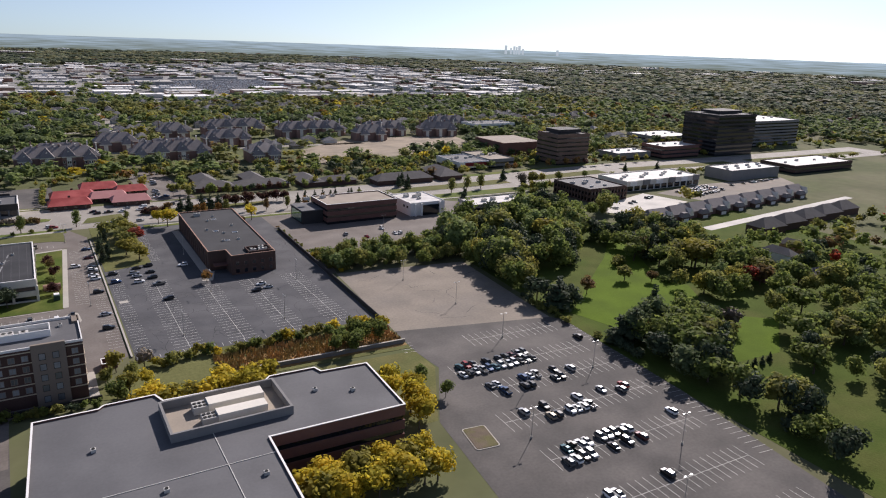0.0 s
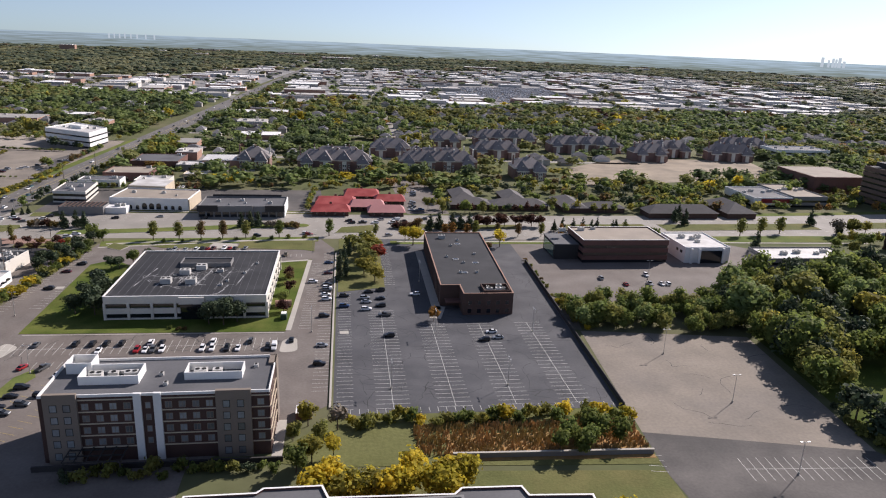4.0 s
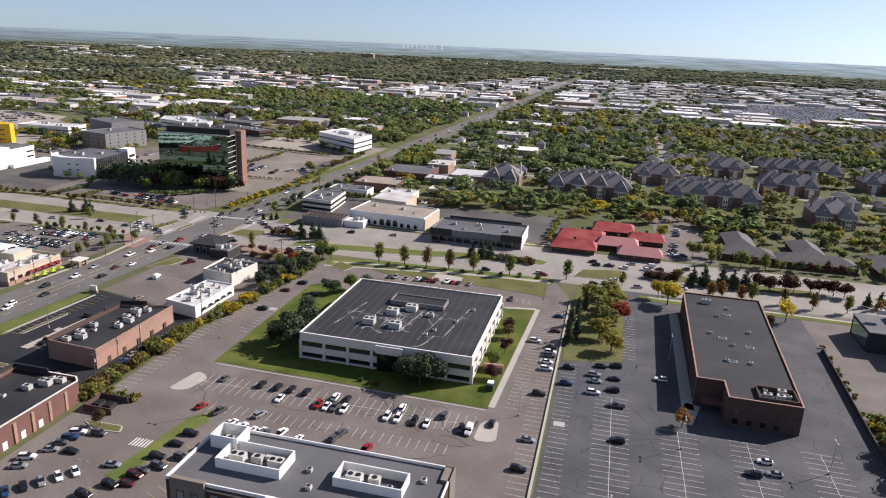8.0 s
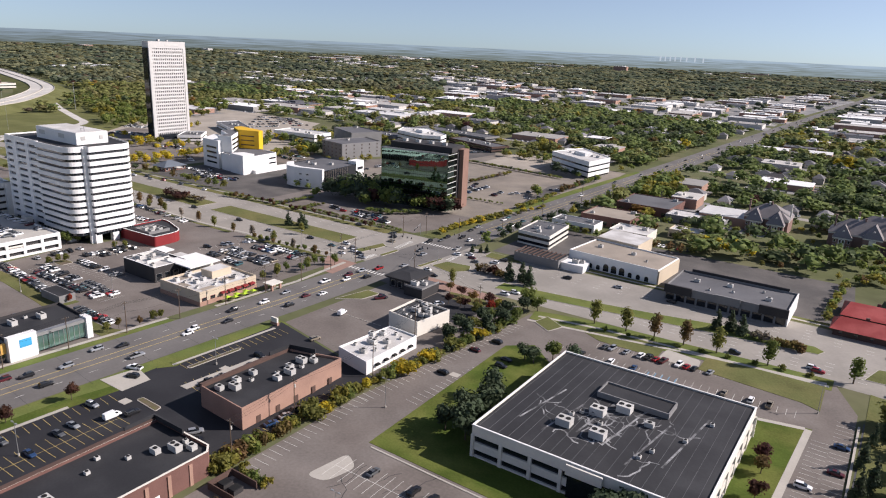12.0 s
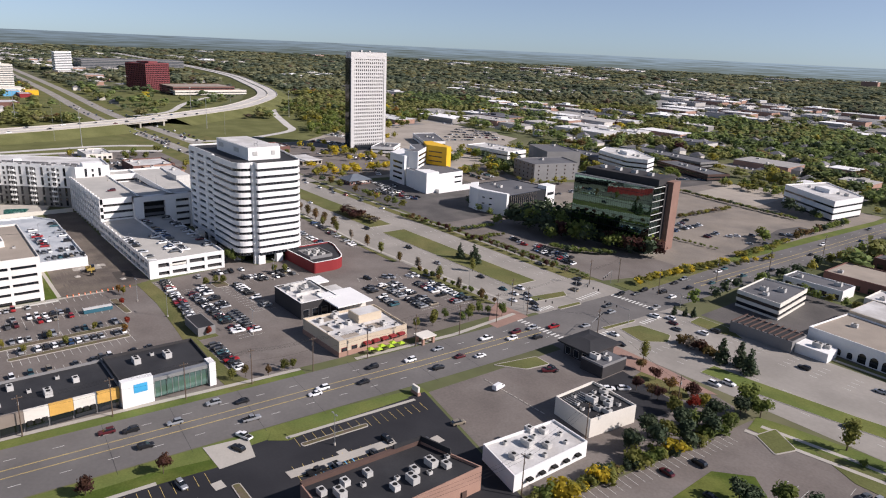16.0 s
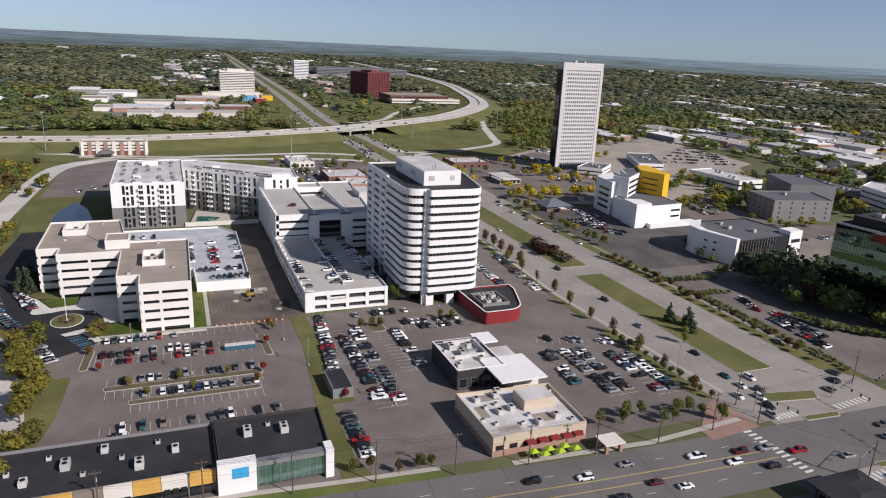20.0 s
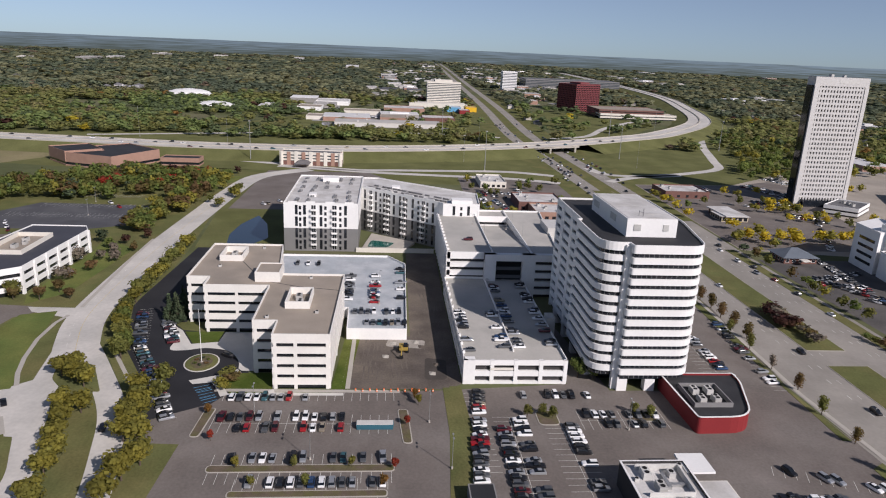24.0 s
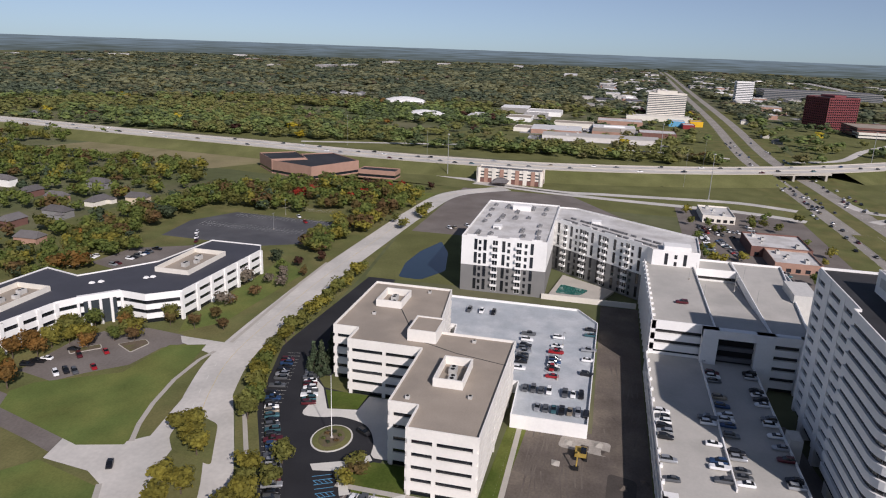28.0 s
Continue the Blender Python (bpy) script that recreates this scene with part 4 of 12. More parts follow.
b_near = smooth_line([p for p in B_LINE if p[0] > -1600], 6)
l_near = smooth_line([p for p in L_LINE if p[1] < 1200], 10)
for off in (-11.3, -15.0, -18.7, -22.4, 9.5, 13.5, 17.3, 21.1):
    dashes(white, b_near, off, 3.0, 9.0, 0.16, 0.075)
for off in (-6.9, 6.9):
    dashes(white, l_near, off, 3.0, 9.0, 0.16, 0.085)
for off in (-2.1, -1.85, 1.85, 2.1):
    dashes(yellow, l_near, off, 400, 0.5, 0.13, 0.085)
dashes(white, w_dense, 3.4, 3, 7, 0.14, 0.075)
dashes(yellow, w_dense, 0.1, 400, 0.5, 0.14, 0.075)
def zebra(ax, ay, bx, by, n, length, w=0.9):
    """Bars across the way from a to b, each of that length."""
    d = Vector((bx - ax, by - ay)).normalized()
    for k in range(n):
        t = (k + 0.5) / n
        x, y = ax + (bx - ax) * t, ay + (by - ay) * t
        white.line((x + d.y * length / 2, y - d.x * length / 2), (x - d.y * length / 2, y + d.x * length / 2), w, 0.092)


zebra(-250, 364.5, -223, 365.8, 13, 3.2)
zebra(-246, 427.5, -220, 428.8, 13, 3.2)
zebra(-215.5, 376, -216.5, 388.5, 6, 3.2)
zebra(-251, 380, -251, 390, 6, 3.2)
zebra(-250, 407, -251.6, 425, 8, 3.2)
zebra(-214.3, 408, -214.8, 423, 7, 3.2)
zebra(-126, 190, -119, 190, 7, 4.0, 0.5)
laid("white_markings", white, PAINT, "white painted stall and lane lines", "road marking")
laid("yellow_markings", yellow, PAINT_Y, "yellow painted stall and centre lines", "road marking")
laid("blue_markings", blue, PAINT_B, "blue painted accessible-stall hatching", "road marking")

# crack sealing in the old lots
cracks = Geo()
rnd = random.Random(5)
for x0, x1, y0, y1, n in ((-9, 84, 176, 262, 150), (-9, 35, 262, 345, 40), (72, 88, 250, 320, 25), (88, 150, 160, 225, 14), (-130, -35, 205, 240, 30)):
    for _ in range(n):
        x, y = rnd.uniform(x0, x1), rnd.uniform(y0, y1)
        ang = rnd.choice((0, math.pi / 2)) + rnd.uniform(-0.5, 0.5)
        for _ in range(rnd.randint(3, 7)):
            ang += rnd.uniform(-0.6, 0.6)
            q = (x + math.cos(ang) * rnd.uniform(1, 3), y + math.sin(ang) * rnd.uniform(1, 3))
            cracks.line((x, y), q, rnd.uniform(0.1, 0.25), 0.06)
            x, y = q
for y in (196, 216, 238, 258, 280, 302, 322):
    cracks.line((-259 + (y - 196) * 0.06, y), (-229 + (y - 196) * 0.06, y - 3), 0.09, 0.08)
laid("crack_seal", cracks, ROOF_BLACK, "black tar-sealed cracks in old asphalt", "road marking")

# freeway on its bank, with slopes, bridge over the boulevard, and ramps
def bank_height(x, y):
    return ground_z(x, y) + 7.2


f_dense = smooth_line(FWY, 6)
z_top = [bank_height(*p) for p in f_dense]
g = Geo()
BRIDGE = [i for i, p in enumerate(f_dense) if 378 < p[1] < 442 and p[0] > -1100]
n = len(f_dense)
for sgn in (1, -1):
    a, b = offset_line(f_dense, 19 * sgn), offset_line(f_dense, 46 * sgn)
    for i in range(n - 1):
        if i in BRIDGE or i + 1 in BRIDGE:
            continue
        q = [(*a[i], z_top[i]), (*a[i + 1], z_top[i + 1]), (*b[i + 1], ground_z(*b[i + 1]) - 0.2), (*b[i], ground_z(*b[i]) - 0.2)]
        g.add(q, [(0, 1, 2, 3)] if sgn < 0 else [(3, 2, 1, 0)])
laid("freeway_bank", g, DRYGRASS, "grassy slopes of the raised freeway", "embankment")
g = Geo()
ribbon(g, f_dense, 19, -19, 0, [z + 0.02 for z in z_top])
laid("freeway", g, ROAD_WHITE, "pale concrete freeway on a raised bank", "road")
g = Geo()
for off in (18.6, -18.6, 0.6, -0.6):
    line = offset_line(f_dense, off)
    for i in range(n - 1):
        a, b = line[i], line[i + 1]
        d = Vector((b[0] - a[0], b[1] - a[1])).normalized()
        q = (-d.y * 0.3, d.x * 0.3)
        za, zb = z_top[i], z_top[i + 1]
        g.add([(a[0] - q[0], a[1] - q[1], za), (b[0] - q[0], b[1] - q[1], zb), (b[0] + q[0], b[1] + q[1], zb), (a[0] + q[0], a[1] + q[1], za),
               (a[0] - q[0], a[1] - q[1], za + 1), (b[0] - q[0], b[1] - q[1], zb + 1), (b[0] + q[0], b[1] + q[1], zb + 1), (a[0] + q[0], a[1] + q[1], za + 1)],
              [(4, 5, 6, 7), (0, 1, 5, 4), (2, 3, 7, 6)])
laid("freeway_barrier", g, CONCRETE, "concrete barriers along the freeway", "barrier")
# bridge deck edges and abutments
br = thing("bridge", "concrete freeway bridge over the boulevard", "bridge")
part("deck", Geo().prism([(-926, 368), (-962, 446), (-1012, 446), (-974, 368)], 5.6, 7.1), CONCRETE, br)
for y in (376, 408, 441):
    part("pier", Geo().prism([(-926 - (y - 368) * 0.46, y - 1), (-926 - (y - 368) * 0.46, y + 1), (-974 - (y - 368) * 0.49, y + 1), (-974 - (y - 368) * 0.49, y - 1)], 0, 5.8), CONCRETE, br)
# ramps
RAMPS = ([(-880, -160), (-850, 40), (-806, 180), (-807, 229), (-812, 283), (-815, 338), (-800, 378)],
            [(-815, 120), (-795, 200), (-786, 270), (-780, 332), (-764, 376)], [(-1291, 740), (-1185, 690), (-1111, 662), (-1037, 632), (-927, 594), (-868, 571), (-830, 515), (-805, 460), (-778, 425)],
            [(-850, 425), (-815, 436), (-812, 476), (-822, 510)], [(-1075, 370), (-1090, 300), (-1085, 180), (-1040, 40), (-985, -120)],
            [(-1080, 440), (-1120, 500), (-1230, 560), (-1340, 640), (-1420, 720)])
g = Geo()
for pts in RAMPS:
    ribbon(g, smooth_line(pts, 6), 5, -5, 0.1)
laid("freeway_ramp", g, ROAD_WHITE, "pale concrete slip roads of the interchange", "road")
g = Geo()
g.plate([(-790, -150), (-790, 372), (-880, 372), (-852, 170), (-834, 0), (-850, -160)], 0.02)
g.plate([(-795, 446), (-860, 446), (-960, 560), (-1060, 650), (-900, 680), (-860, 560)], 0.02)
g.plate([(-1000, -300), (-1130, -300), (-1200, 360), (-1010, 360), (-960, 170), (-955, -20)], 0.02)
g.plate([(-1010, 372), (-1075, 372), (-1200, 376), (-1420, 384), (-1420, 150), (-1150, 20), (-1010, 60), (-935, 180), (-965, 300)], 0.015)
g.plate([(-1010, 446), (-1300, 470), (-1480, 480), (-1480, 560), (-1400, 640), (-1280, 660), (-1100, 540)], 0.015)
laid("interchange_grass", g, DRYGRASS, "dry mown grass inside the interchange", "ground")
lawn([(22, 146), (84, 143), (84.5, 158), (24, 160)], "bed of dry straw-brown reeds", surface("reeds_straw", (0.36, 0.21, 0.08), 0.5, 4, 0.4, 0.95, bump=0.6, tint=(0.27, 0.18, 0.07)), 0.2)
# sun glare on this concrete lot is painted in with the white road colour
lay("bright_lot", [(321, 281), (335, 300), (351, 306), (400, 322), (410, 284), (367, 264), (343, 270)], 0.05, ROAD_WHITE, "bright concrete parking lot behind a brick office", "parking lot")
# pond
laid("pond", Geo().plate(rounded([(-550, 130), (-574, 127), (-598, 129), (-622, 136), (-600, 145), (-567, 151), (-549, 142)], 3), 0.05), WATER, "small dark retention pond", "water")
lawn([(-547, 118), (-640, 106), (-660, 118), (-645, 150), (-600, 156), (-546, 158), (-546, 144)], "rough grass bank of the pond", DRYGRASS, 0.03)

# ---- buildings ----
def roof_on(e, poly, h, wall, roof, parapet, t=0.35, cap=None):
    n = len(poly)
    if sum(poly[i - 1][0] * poly[i][1] - poly[i][0] * poly[i - 1][1] for i in range(n)) < 0:
        poly = poly[::-1]
    q = inset(poly, t)
    g = Geo()
    z1 = h + parapet
    g.add([(x, y, h) for x, y in poly] + [(x, y, z1) for x, y in poly] + [(x, y, z1) for x, y in q] + [(x, y, h) for x, y in q],
          [(i, (i + 1) % n, n + (i + 1) % n, n + i) for i in range(n)] +
          [(n + i, n + (i + 1) % n, 2 * n + (i + 1) % n, 2 * n + i) for i in range(n)] +
          [(2 * n + i, 2 * n + (i + 1) % n, 3 * n + (i + 1) % n, 3 * n + i) for i in range(n)])
    part("parapet", g, wall, e)
    part("roof", Geo().plate(q, h + 0.05), roof, e)
    if cap is not None:
        o = inset(poly, -0.12)
        p = inset(poly, 0.42)
        g = Geo()
        for (a, b), z in (((o, p), z1 + 0.1),):
            g.add([(x, y, z) for x, y in a] + [(x, y, z) for x, y in b] + [(x, y, z - 0.18) for x, y in a],
                  [(i, (i + 1) % n, n + (i + 1) % n, n + i) for i in range(n)] + [(2 * n + i, 2 * n + (i + 1) % n, (i + 1) % n, i) for i in range(n)])
        part("coping", g, cap, e, "thin metal edge along the roof")


FOOT = []


def block(name, label, poly, h, wall, roof=ROOF_GREY, parapet=0.7, category="building", cap=None):
    e = thing(name, label, category)
    FOOT.append((min(p[0] for p in poly) - 4, max(p[0] for p in poly) + 4, min(p[1] for p in poly) - 4, max(p[1] for p in poly) + 4))
    part("wall", Geo().prism(poly, 0, h), wall, e)
    roof_on(e, poly, h, wall, roof, parapet, cap=cap)
    return e


def banded(name, label, poly, h, bands, wall, pane, depth=0.35, roof=ROOF_GREY, parapet=0.8, category="office building", cap=None, low=0.0):
    """Bands of wall, given by their lower and upper edges, round recessed glazing."""
    e = thing(name, label, category)
    FOOT.append((min(p[0] for p in poly) - 4, max(p[0] for p in poly) + 4, min(p[1] for p in poly) - 4, max(p[1] for p in poly) + 4))
    part("glazing", Geo().prism(inset(poly, depth), low, h - 0.3), pane, e)
    for z0, z1 in bands:
        part("wall_band", Geo().prism(poly, z0, z1), wall, e)
    roof_on(e, poly, h, wall, roof, parapet, cap=cap)
    return e


def even(h, floors, first, gap):
    s = (h - first) / floors
    return [(first + k * s + gap, first + (k + 1) * s) for k in range(floors)]


def along(a, b, t, out=0.0):
    d = Vector((b[0] - a[0], b[1] - a[1]))
    u = d.normalized()
    return a[0] + d.x * t + u.y * out, a[1] + d.y * t - u.x * out


def heading(a, b):
    return math.degrees(math.atan2(b[1] - a[1], b[0] - a[0]))


PANES = {}


def pane_mesh(w, h, frame_mat, pane_mat, bar):
    """A window: a frame standing 9 cm proud with the pane set back in it."""
    key = (w, h, frame_mat.name, pane_mat.name, bar)
    if key not in PANES:
        g, t = Geo(), 0.12
        for x0, x1, z0, z1 in ((-w / 2, w / 2, 0, t), (-w / 2, w / 2, h - t, h), (-w / 2, -w / 2 + t, t, h - t), (w / 2 - t, w / 2, t, h - t)) + (((-0.05, 0.05, t, h - t),) if bar else ()):
            g.box(x0, x1, -0.09, 0.02, z0, z1)
        n = len(g.f)
        g.add([(-w / 2 + t, -0.03, t), (w / 2 - t, -0.03, t), (w / 2 - t, -0.03, h - t), (-w / 2 + t, -0.03, h - t)], [(0, 1, 2, 3)])
        me = g.mesh("window")
        me.materials.append(frame_mat)
        me.materials.append(pane_mat)
        me.polygons[n].material_index = 1
        PANES[key] = me
    return PANES[key]


def windows(e, a, b, zs, ts, w, h, frame_mat, pane_mat, bar=False, name="window"):
    """Windows on the wall from a to b (outside on its right hand), at the shares ts of its length and the heights zs."""
    me = pane_mesh(w, h, frame_mat, pane_mat, bar)
    for z in zs:
        for t in ts:
            x, y = along(a, b, t)
            part(name, me, None, e, at=pose(x, y, z, 0, 0, heading(a, b)))


def spread(n, a=0.0, b=1.0):
    return [a + (b - a) * (k + 0.5) / n for k in range(n)]


UNITS = []


def rooftop_unit(x, y, z, sx=2.6, sy=1.8, h=1.5, deg=0.0, fans=1):
    key = (sx, sy, h, fans)
    src = next((u for k, u in UNITS if k == key), None)
    m = pose(x, y, z, 0, 0, deg)
    if src is not None:
        return copy_thing(src, m)
    e = thing("rooftop_unit", "grey metal air-conditioning unit on a flat roof", "air conditioner", m, "rooftop units")
    part("casing", Geo().box(-sx / 2, sx / 2, -sy / 2, sy / 2, 0.0, h), UNIT, e)
    for k in range(fans):
        part("fan", Geo().cyl(-sx / 2 + sx * (k + 0.5) / fans, 0, h, h + 0.12, min(sy, sx / fans) * 0.36, n=12), BLACK, e)
    UNITS.append((key, e))
    return e


def units(spots, z, deg=0.0):
    sizes = ((2.6, 1.8, 1.5, 1), (3.6, 2.2, 1.9, 2), (1.2, 1.2, 0.9, 1))
    for x, y, k in spots:
        rooftop_unit(x, y, z, *sizes[k][:3], deg, sizes[k][3])


# -- hotel --
e = thing("hotel", "five-storey brown brick and taupe stucco hotel with a grey flat roof", "hotel")
HB = surface("brick_umber", (0.085, 0.05, 0.042), 0.25, 5, 0.35, 0.9, bump=0.2)
part("wall", Geo().box(-88, -27.5, 154, 176.5, 0, 19.6), HB, e, "dark umber brick walls")
roof_on(e, rect(-88, -27.5, 154, 176.5), 19.6, WHITE, ROOF_GREY, 0.8)
for x0, x1, out, top, mt in ((-86.5, -78, 0.9, 21.0, STUCCO), (-42, -32.5, 0.9, 21.0, STUCCO), (-63.6, -61.6, 0.6, 20.6, WHITE), (-58.4, -56.4, 0.6, 20.6, WHITE)):
    part("pilaster", Geo().box(x0, x1, 154 - out, 154.2, 0, top), mt, e, "projecting stucco bay")
    windows(e, (x0, 154 - out), (x1, 154 - out), (1.2, 5.0, 8.6, 12.2, 15.8), (0.3, 0.7), 1.9, 2.2, DARKWALL, GLASS_BLIND) if x1 - x0 > 4 else None
for x0, x1, n in ((-78, -63.6, 4), (-56.4, -42, 4), (-32.5, -27.5, 1)):
    windows(e, (x0, 154), (x1, 154), (5.0, 8.6, 12.2, 15.8), spread(n), 1.9, 2.0, STUCCO, GLASS_BLIND, True)
    for z in (4.3, 7.9, 11.5, 15.1, 18.7):
        part("ledge", Geo().box(x0, x1, 153.75, 154.05, z, z + 0.3), STUCCO_CREAM, e)
windows(e, (-61.6, 154), (-58.4, 154), (5.0, 8.6, 12.2, 15.8), (0.5,), 1.4, 1.9, STUCCO, GLASS_BLIND)
windows(e, (-27.5, 154), (-27.5, 176.5), (1.5, 5.0, 8.6, 12.2, 15.8), (0.2, 0.5, 0.8), 1.2, 1.9, STUCCO_CREAM, GLASS_BLIND)
for z in (4.3, 7.9, 11.5, 15.1):
    part("ledge", Geo().box(-27.6, -27.25, 154, 176.5, z, z + 0.3), STUCCO_CREAM, e)
part("corner_band", Geo().box(-29.5, -27.2, 171, 176.7, 0, 20.4), STUCCO, e)
for x0, x1, y0, y1, hh in ((-80, -64, 161, 169, 2.6), (-52, -36, 162.5, 169, 2.4), (-85.5, -78.5, 168, 174, 3.4)):
    g = Geo()
    for q in ((x0, x1, y0, y0 + 0.3), (x0, x1, y1 - 0.3, y1), (x0, x0 + 0.3, y0 + 0.3, y1 - 0.3), (x1 - 0.3, x1, y0 + 0.3, y1 - 0.3)):
        g.box(*q, 19.6, 19.6 + hh)
    part("roof_screen", g, WHITE, e, "white louvred screen round roof equipment")
units(((-76.5, 165, 1), (-72, 166, 0), (-70.5, 163.6, 2), (-67, 165.4, 1), (-48, 165.6, 1), (-43.5, 166.4, 0), (-39.5, 165, 2), (-82, 171, 0), (-59, 166, 2), (-56.5, 160, 2), (-33, 170, 2)), 19.66)
part("duct", Geo().box(-70.5, -66, 166.6, 167.6, 20.0, 20.9).box(-47, -40, 163.4, 164.2, 19.9, 20.6), UNIT, e)
part("roof_seam", Geo().plate(rect(-63.5, -53, 162, 168.5), 19.64), surface("roof_pale_grey", (0.3, 0.3, 0.28), 0.4, 3, 0.5, 0.8), e, "pale patched roof membrane")
for y in (153, 150, 147):
    part("canopy_beam", Geo().box(-81, -66, y - 0.15, y + 0.15, 4.0, 4.35), DARKWALL, e)
for k in range(6):
    part("canopy_beam", Geo().box(-81 + k * 2.95, -80.75 + k * 2.95, 146.6, 153.9, 4.36, 4.6), DARKWALL, e)
for x in (-80.6, -66.4):
    part("canopy_post", Geo().box(x - 0.2, x + 0.2, 146.8, 147.2, 0, 4.0), DARKWALL, e)
rt = thing("retaining_wall", "dark retaining wall below the hotel", "wall")
part("wall", Geo().box(-90, -24, 149.6, 150.2, 0, 1.6), DARKWALL, rt)
sh = thing("trash_enclosure", "small brick enclosure with a white rim beside the hotel", "enclosure")
for q in ((-22, -17, 172, 172.3), (-22, -17, 176.7, 177), (-22, -21.7, 172.3, 176.7), (-17.3, -17, 172.3, 176.7)):
    part("wall", Geo().box(*q, 0, 2.2), BRICK, sh)
    part("rim", Geo().box(q[0] - 0.05, q[1] + 0.05, q[2] - 0.05, q[3] + 0.05, 2.2, 2.35), WHITE, sh)

# -- grey-roofed building in front --
LR = [(-46, 52), (9.5, 52), (10.5, 81), (49.8, 79.8), (51.2, 109.5), (36, 110.5), (35, 114), (20.5, 114.5), (18.5, 112.3), (-10.5, 113.4), (-12, 118), (-25.5, 118), (-27, 116.4), (-43, 116.4)]
e = banded("office_building", "large grey-roofed building with a sunken equipment court and white coping", LR, 13.6, even(13.6, 3, 0, 1.6), BRICK, GLASS_DARK, roof=ROOF_GREY, parapet=0.5, cap=WHITE)
g = Geo()
for q in ((-12.5, 20, 108.3, 109), (-12.5, 20, 90, 90.7), (-12.5, -11.8, 90.7, 108.3), (19.3, 20, 90.7, 108.3)):
    g.box(*q, 13.6, 16.2)
part("roof_screen", g, GREYWALL, e, "grey screen wall round the equipment court")
part("court_floor", Geo().plate(rect(-11.8, 19.3, 90.7, 108.3), 13.72), ROOF_TAN, e)
part("roof_joint", Geo().box(-46, 10, 74, 74.2, 13.6, 13.8), UNIT, e)
part("roof_joint", Geo().box(-2.1, -1.9, 52, 90, 13.6, 13.8), UNIT, e)
for x0, x1, y0, y1 in ((-0.5, 15, 101, 105.5), (0.5, 14, 94, 98)):
    u = thing("rooftop_unit", "long cream rooftop air handler with round fans", "air conditioner", group="rooftop units")
    part("casing", Geo().box(x0, x1, y0, y1, 13.75, 16.4), OFFWHITE, u)
    part("condenser", Geo().box(x0 - 4, x0 - 0.05, y0 + 0.2, y1 - 0.2, 13.75, 15.9), UNIT, u)
    for k in range(6):
        part("fan", Geo().cyl(x0 - 3.3 + (k % 3) * 1.25, y0 + 1.2 + (k // 3) * 1.7, 15.9, 16.05, 0.55, n=10), BLACK, u)
units(((-17, 70, 2), (-20, 62, 0), (5, 66, 2), (-30, 95, 2), (30, 100, 2), (40, 95, 2)), 13.66)

# -- black-roofed office --
BK = rect(-104.3, -39.3, 256, 320)
e = banded("office_building", "low two-storey cream office with a wide black roof", BK, 9.8, [(0, 0.7), (2.6, 5.0), (7.0, 9.8)], OFFWHITE, GLASS_DARK, 0.6, ROOF_BLACK, 0.5, cap=WHITE)
for k in range(8):
    for y in (255.8, 319.6):
        x = -104 + k * 9.25
        part("pier", Geo().box(x - 0.5, x + 0.5, y - 0.1, y + 0.7, 0, 7.2), OFFWHITE, e)
for k in range(8):
    for x in (-104.5, -39.8):
        y = 256.5 + k * 9
        part("pier", Geo().box(x - 0.1, x + 0.7, y - 0.5, y + 0.5, 0, 7.2), OFFWHITE, e)
part("entrance", Geo().box(-74, -65, 255.2, 257, 0, 6.9), GLASS_DARK, e, "dark recessed glass entrance")
part("portal", Geo().box(-74.6, -64.4, 254.9, 255.9, 6.9, 9.9), OFFWHITE, e)
g = Geo()
for k in range(20):
    g.box(-103 + k * 3.2, -102.9 + k * 3.2, 256.6, 319.4, 9.86, 9.9)
part("roof_seam", g, ROOF_GREY, e, "thin pale seams of the roof membrane")
part("roof_well", Geo().box(-82, -60, 296, 304, 9.86, 11.2), ROOF_BLACK, e)
g = Geo()
for q in ((-82.4, -59.6, 295.6, 296), (-82.4, -59.6, 304, 304.4), (-82.4, -82, 296, 304), (-60, -59.6, 296, 304)):
    g.box(*q, 9.86, 11.7)
part("roof_screen", g, GREYWALL, e)
stain = Geo()
rs = random.Random(9)
for _ in range(46):
    x, y, ang = rs.gauss(-74, 9), rs.gauss(281, 8), rs.uniform(0, 6.28)
    w = rs.uniform(0.2, 0.55)
    for _ in range(rs.randint(3, 9)):
        ang += rs.uniform(-0.9, 0.9)
        q = (x + math.cos(ang) * 1.5, y + math.sin(ang) * 1.5)
        if -102 < q[0] < -42 and 258 < q[1] < 318 and -102 < x < -42 and 258 < y < 318:
            stain.line((x, y), q, w, 9.885 + rs.uniform(0, 0.02))
        x, y = q
for k in range(6):
    x = -96 + k * 8.5
    stain.line((x, 268 + rs.uniform(-4, 4)), (x + 4, 290 + rs.uniform(-6, 14)), 0.6, 9.908)
part("roof_patch", stain, surface("roof_patch_grey", (0.3, 0.3, 0.3), 0.9, 2.5, 0.5, 0.85, tint=(0.07, 0.07, 0.072)), e, "pale patched seams on the black roof")
for x, y in ((-83.5, 273.5), (-78, 285.5), (-73, 273), (-72, 292)):
    rooftop_unit(x, y, 9.87, 4.4, 3.4, 2.3, 0, 2)
units(((-84, 280, 2), (-82, 283, 2), (-79, 284, 2), (-60, 270, 2), (-58, 275, 2), (-52, 286, 2), (-75, 280, 2), (-63, 288, 0), (-48, 300, 2)), 9.87)
g = thing("generator", "dark green generator box on a lawn", "generator")
part("body", Geo().box(-33.5, -31, 253, 257, 0.12, 2.3), surface("paint_green", (0.03, 0.06, 0.04), 0.2, 2, 0.3, 0.6), g)
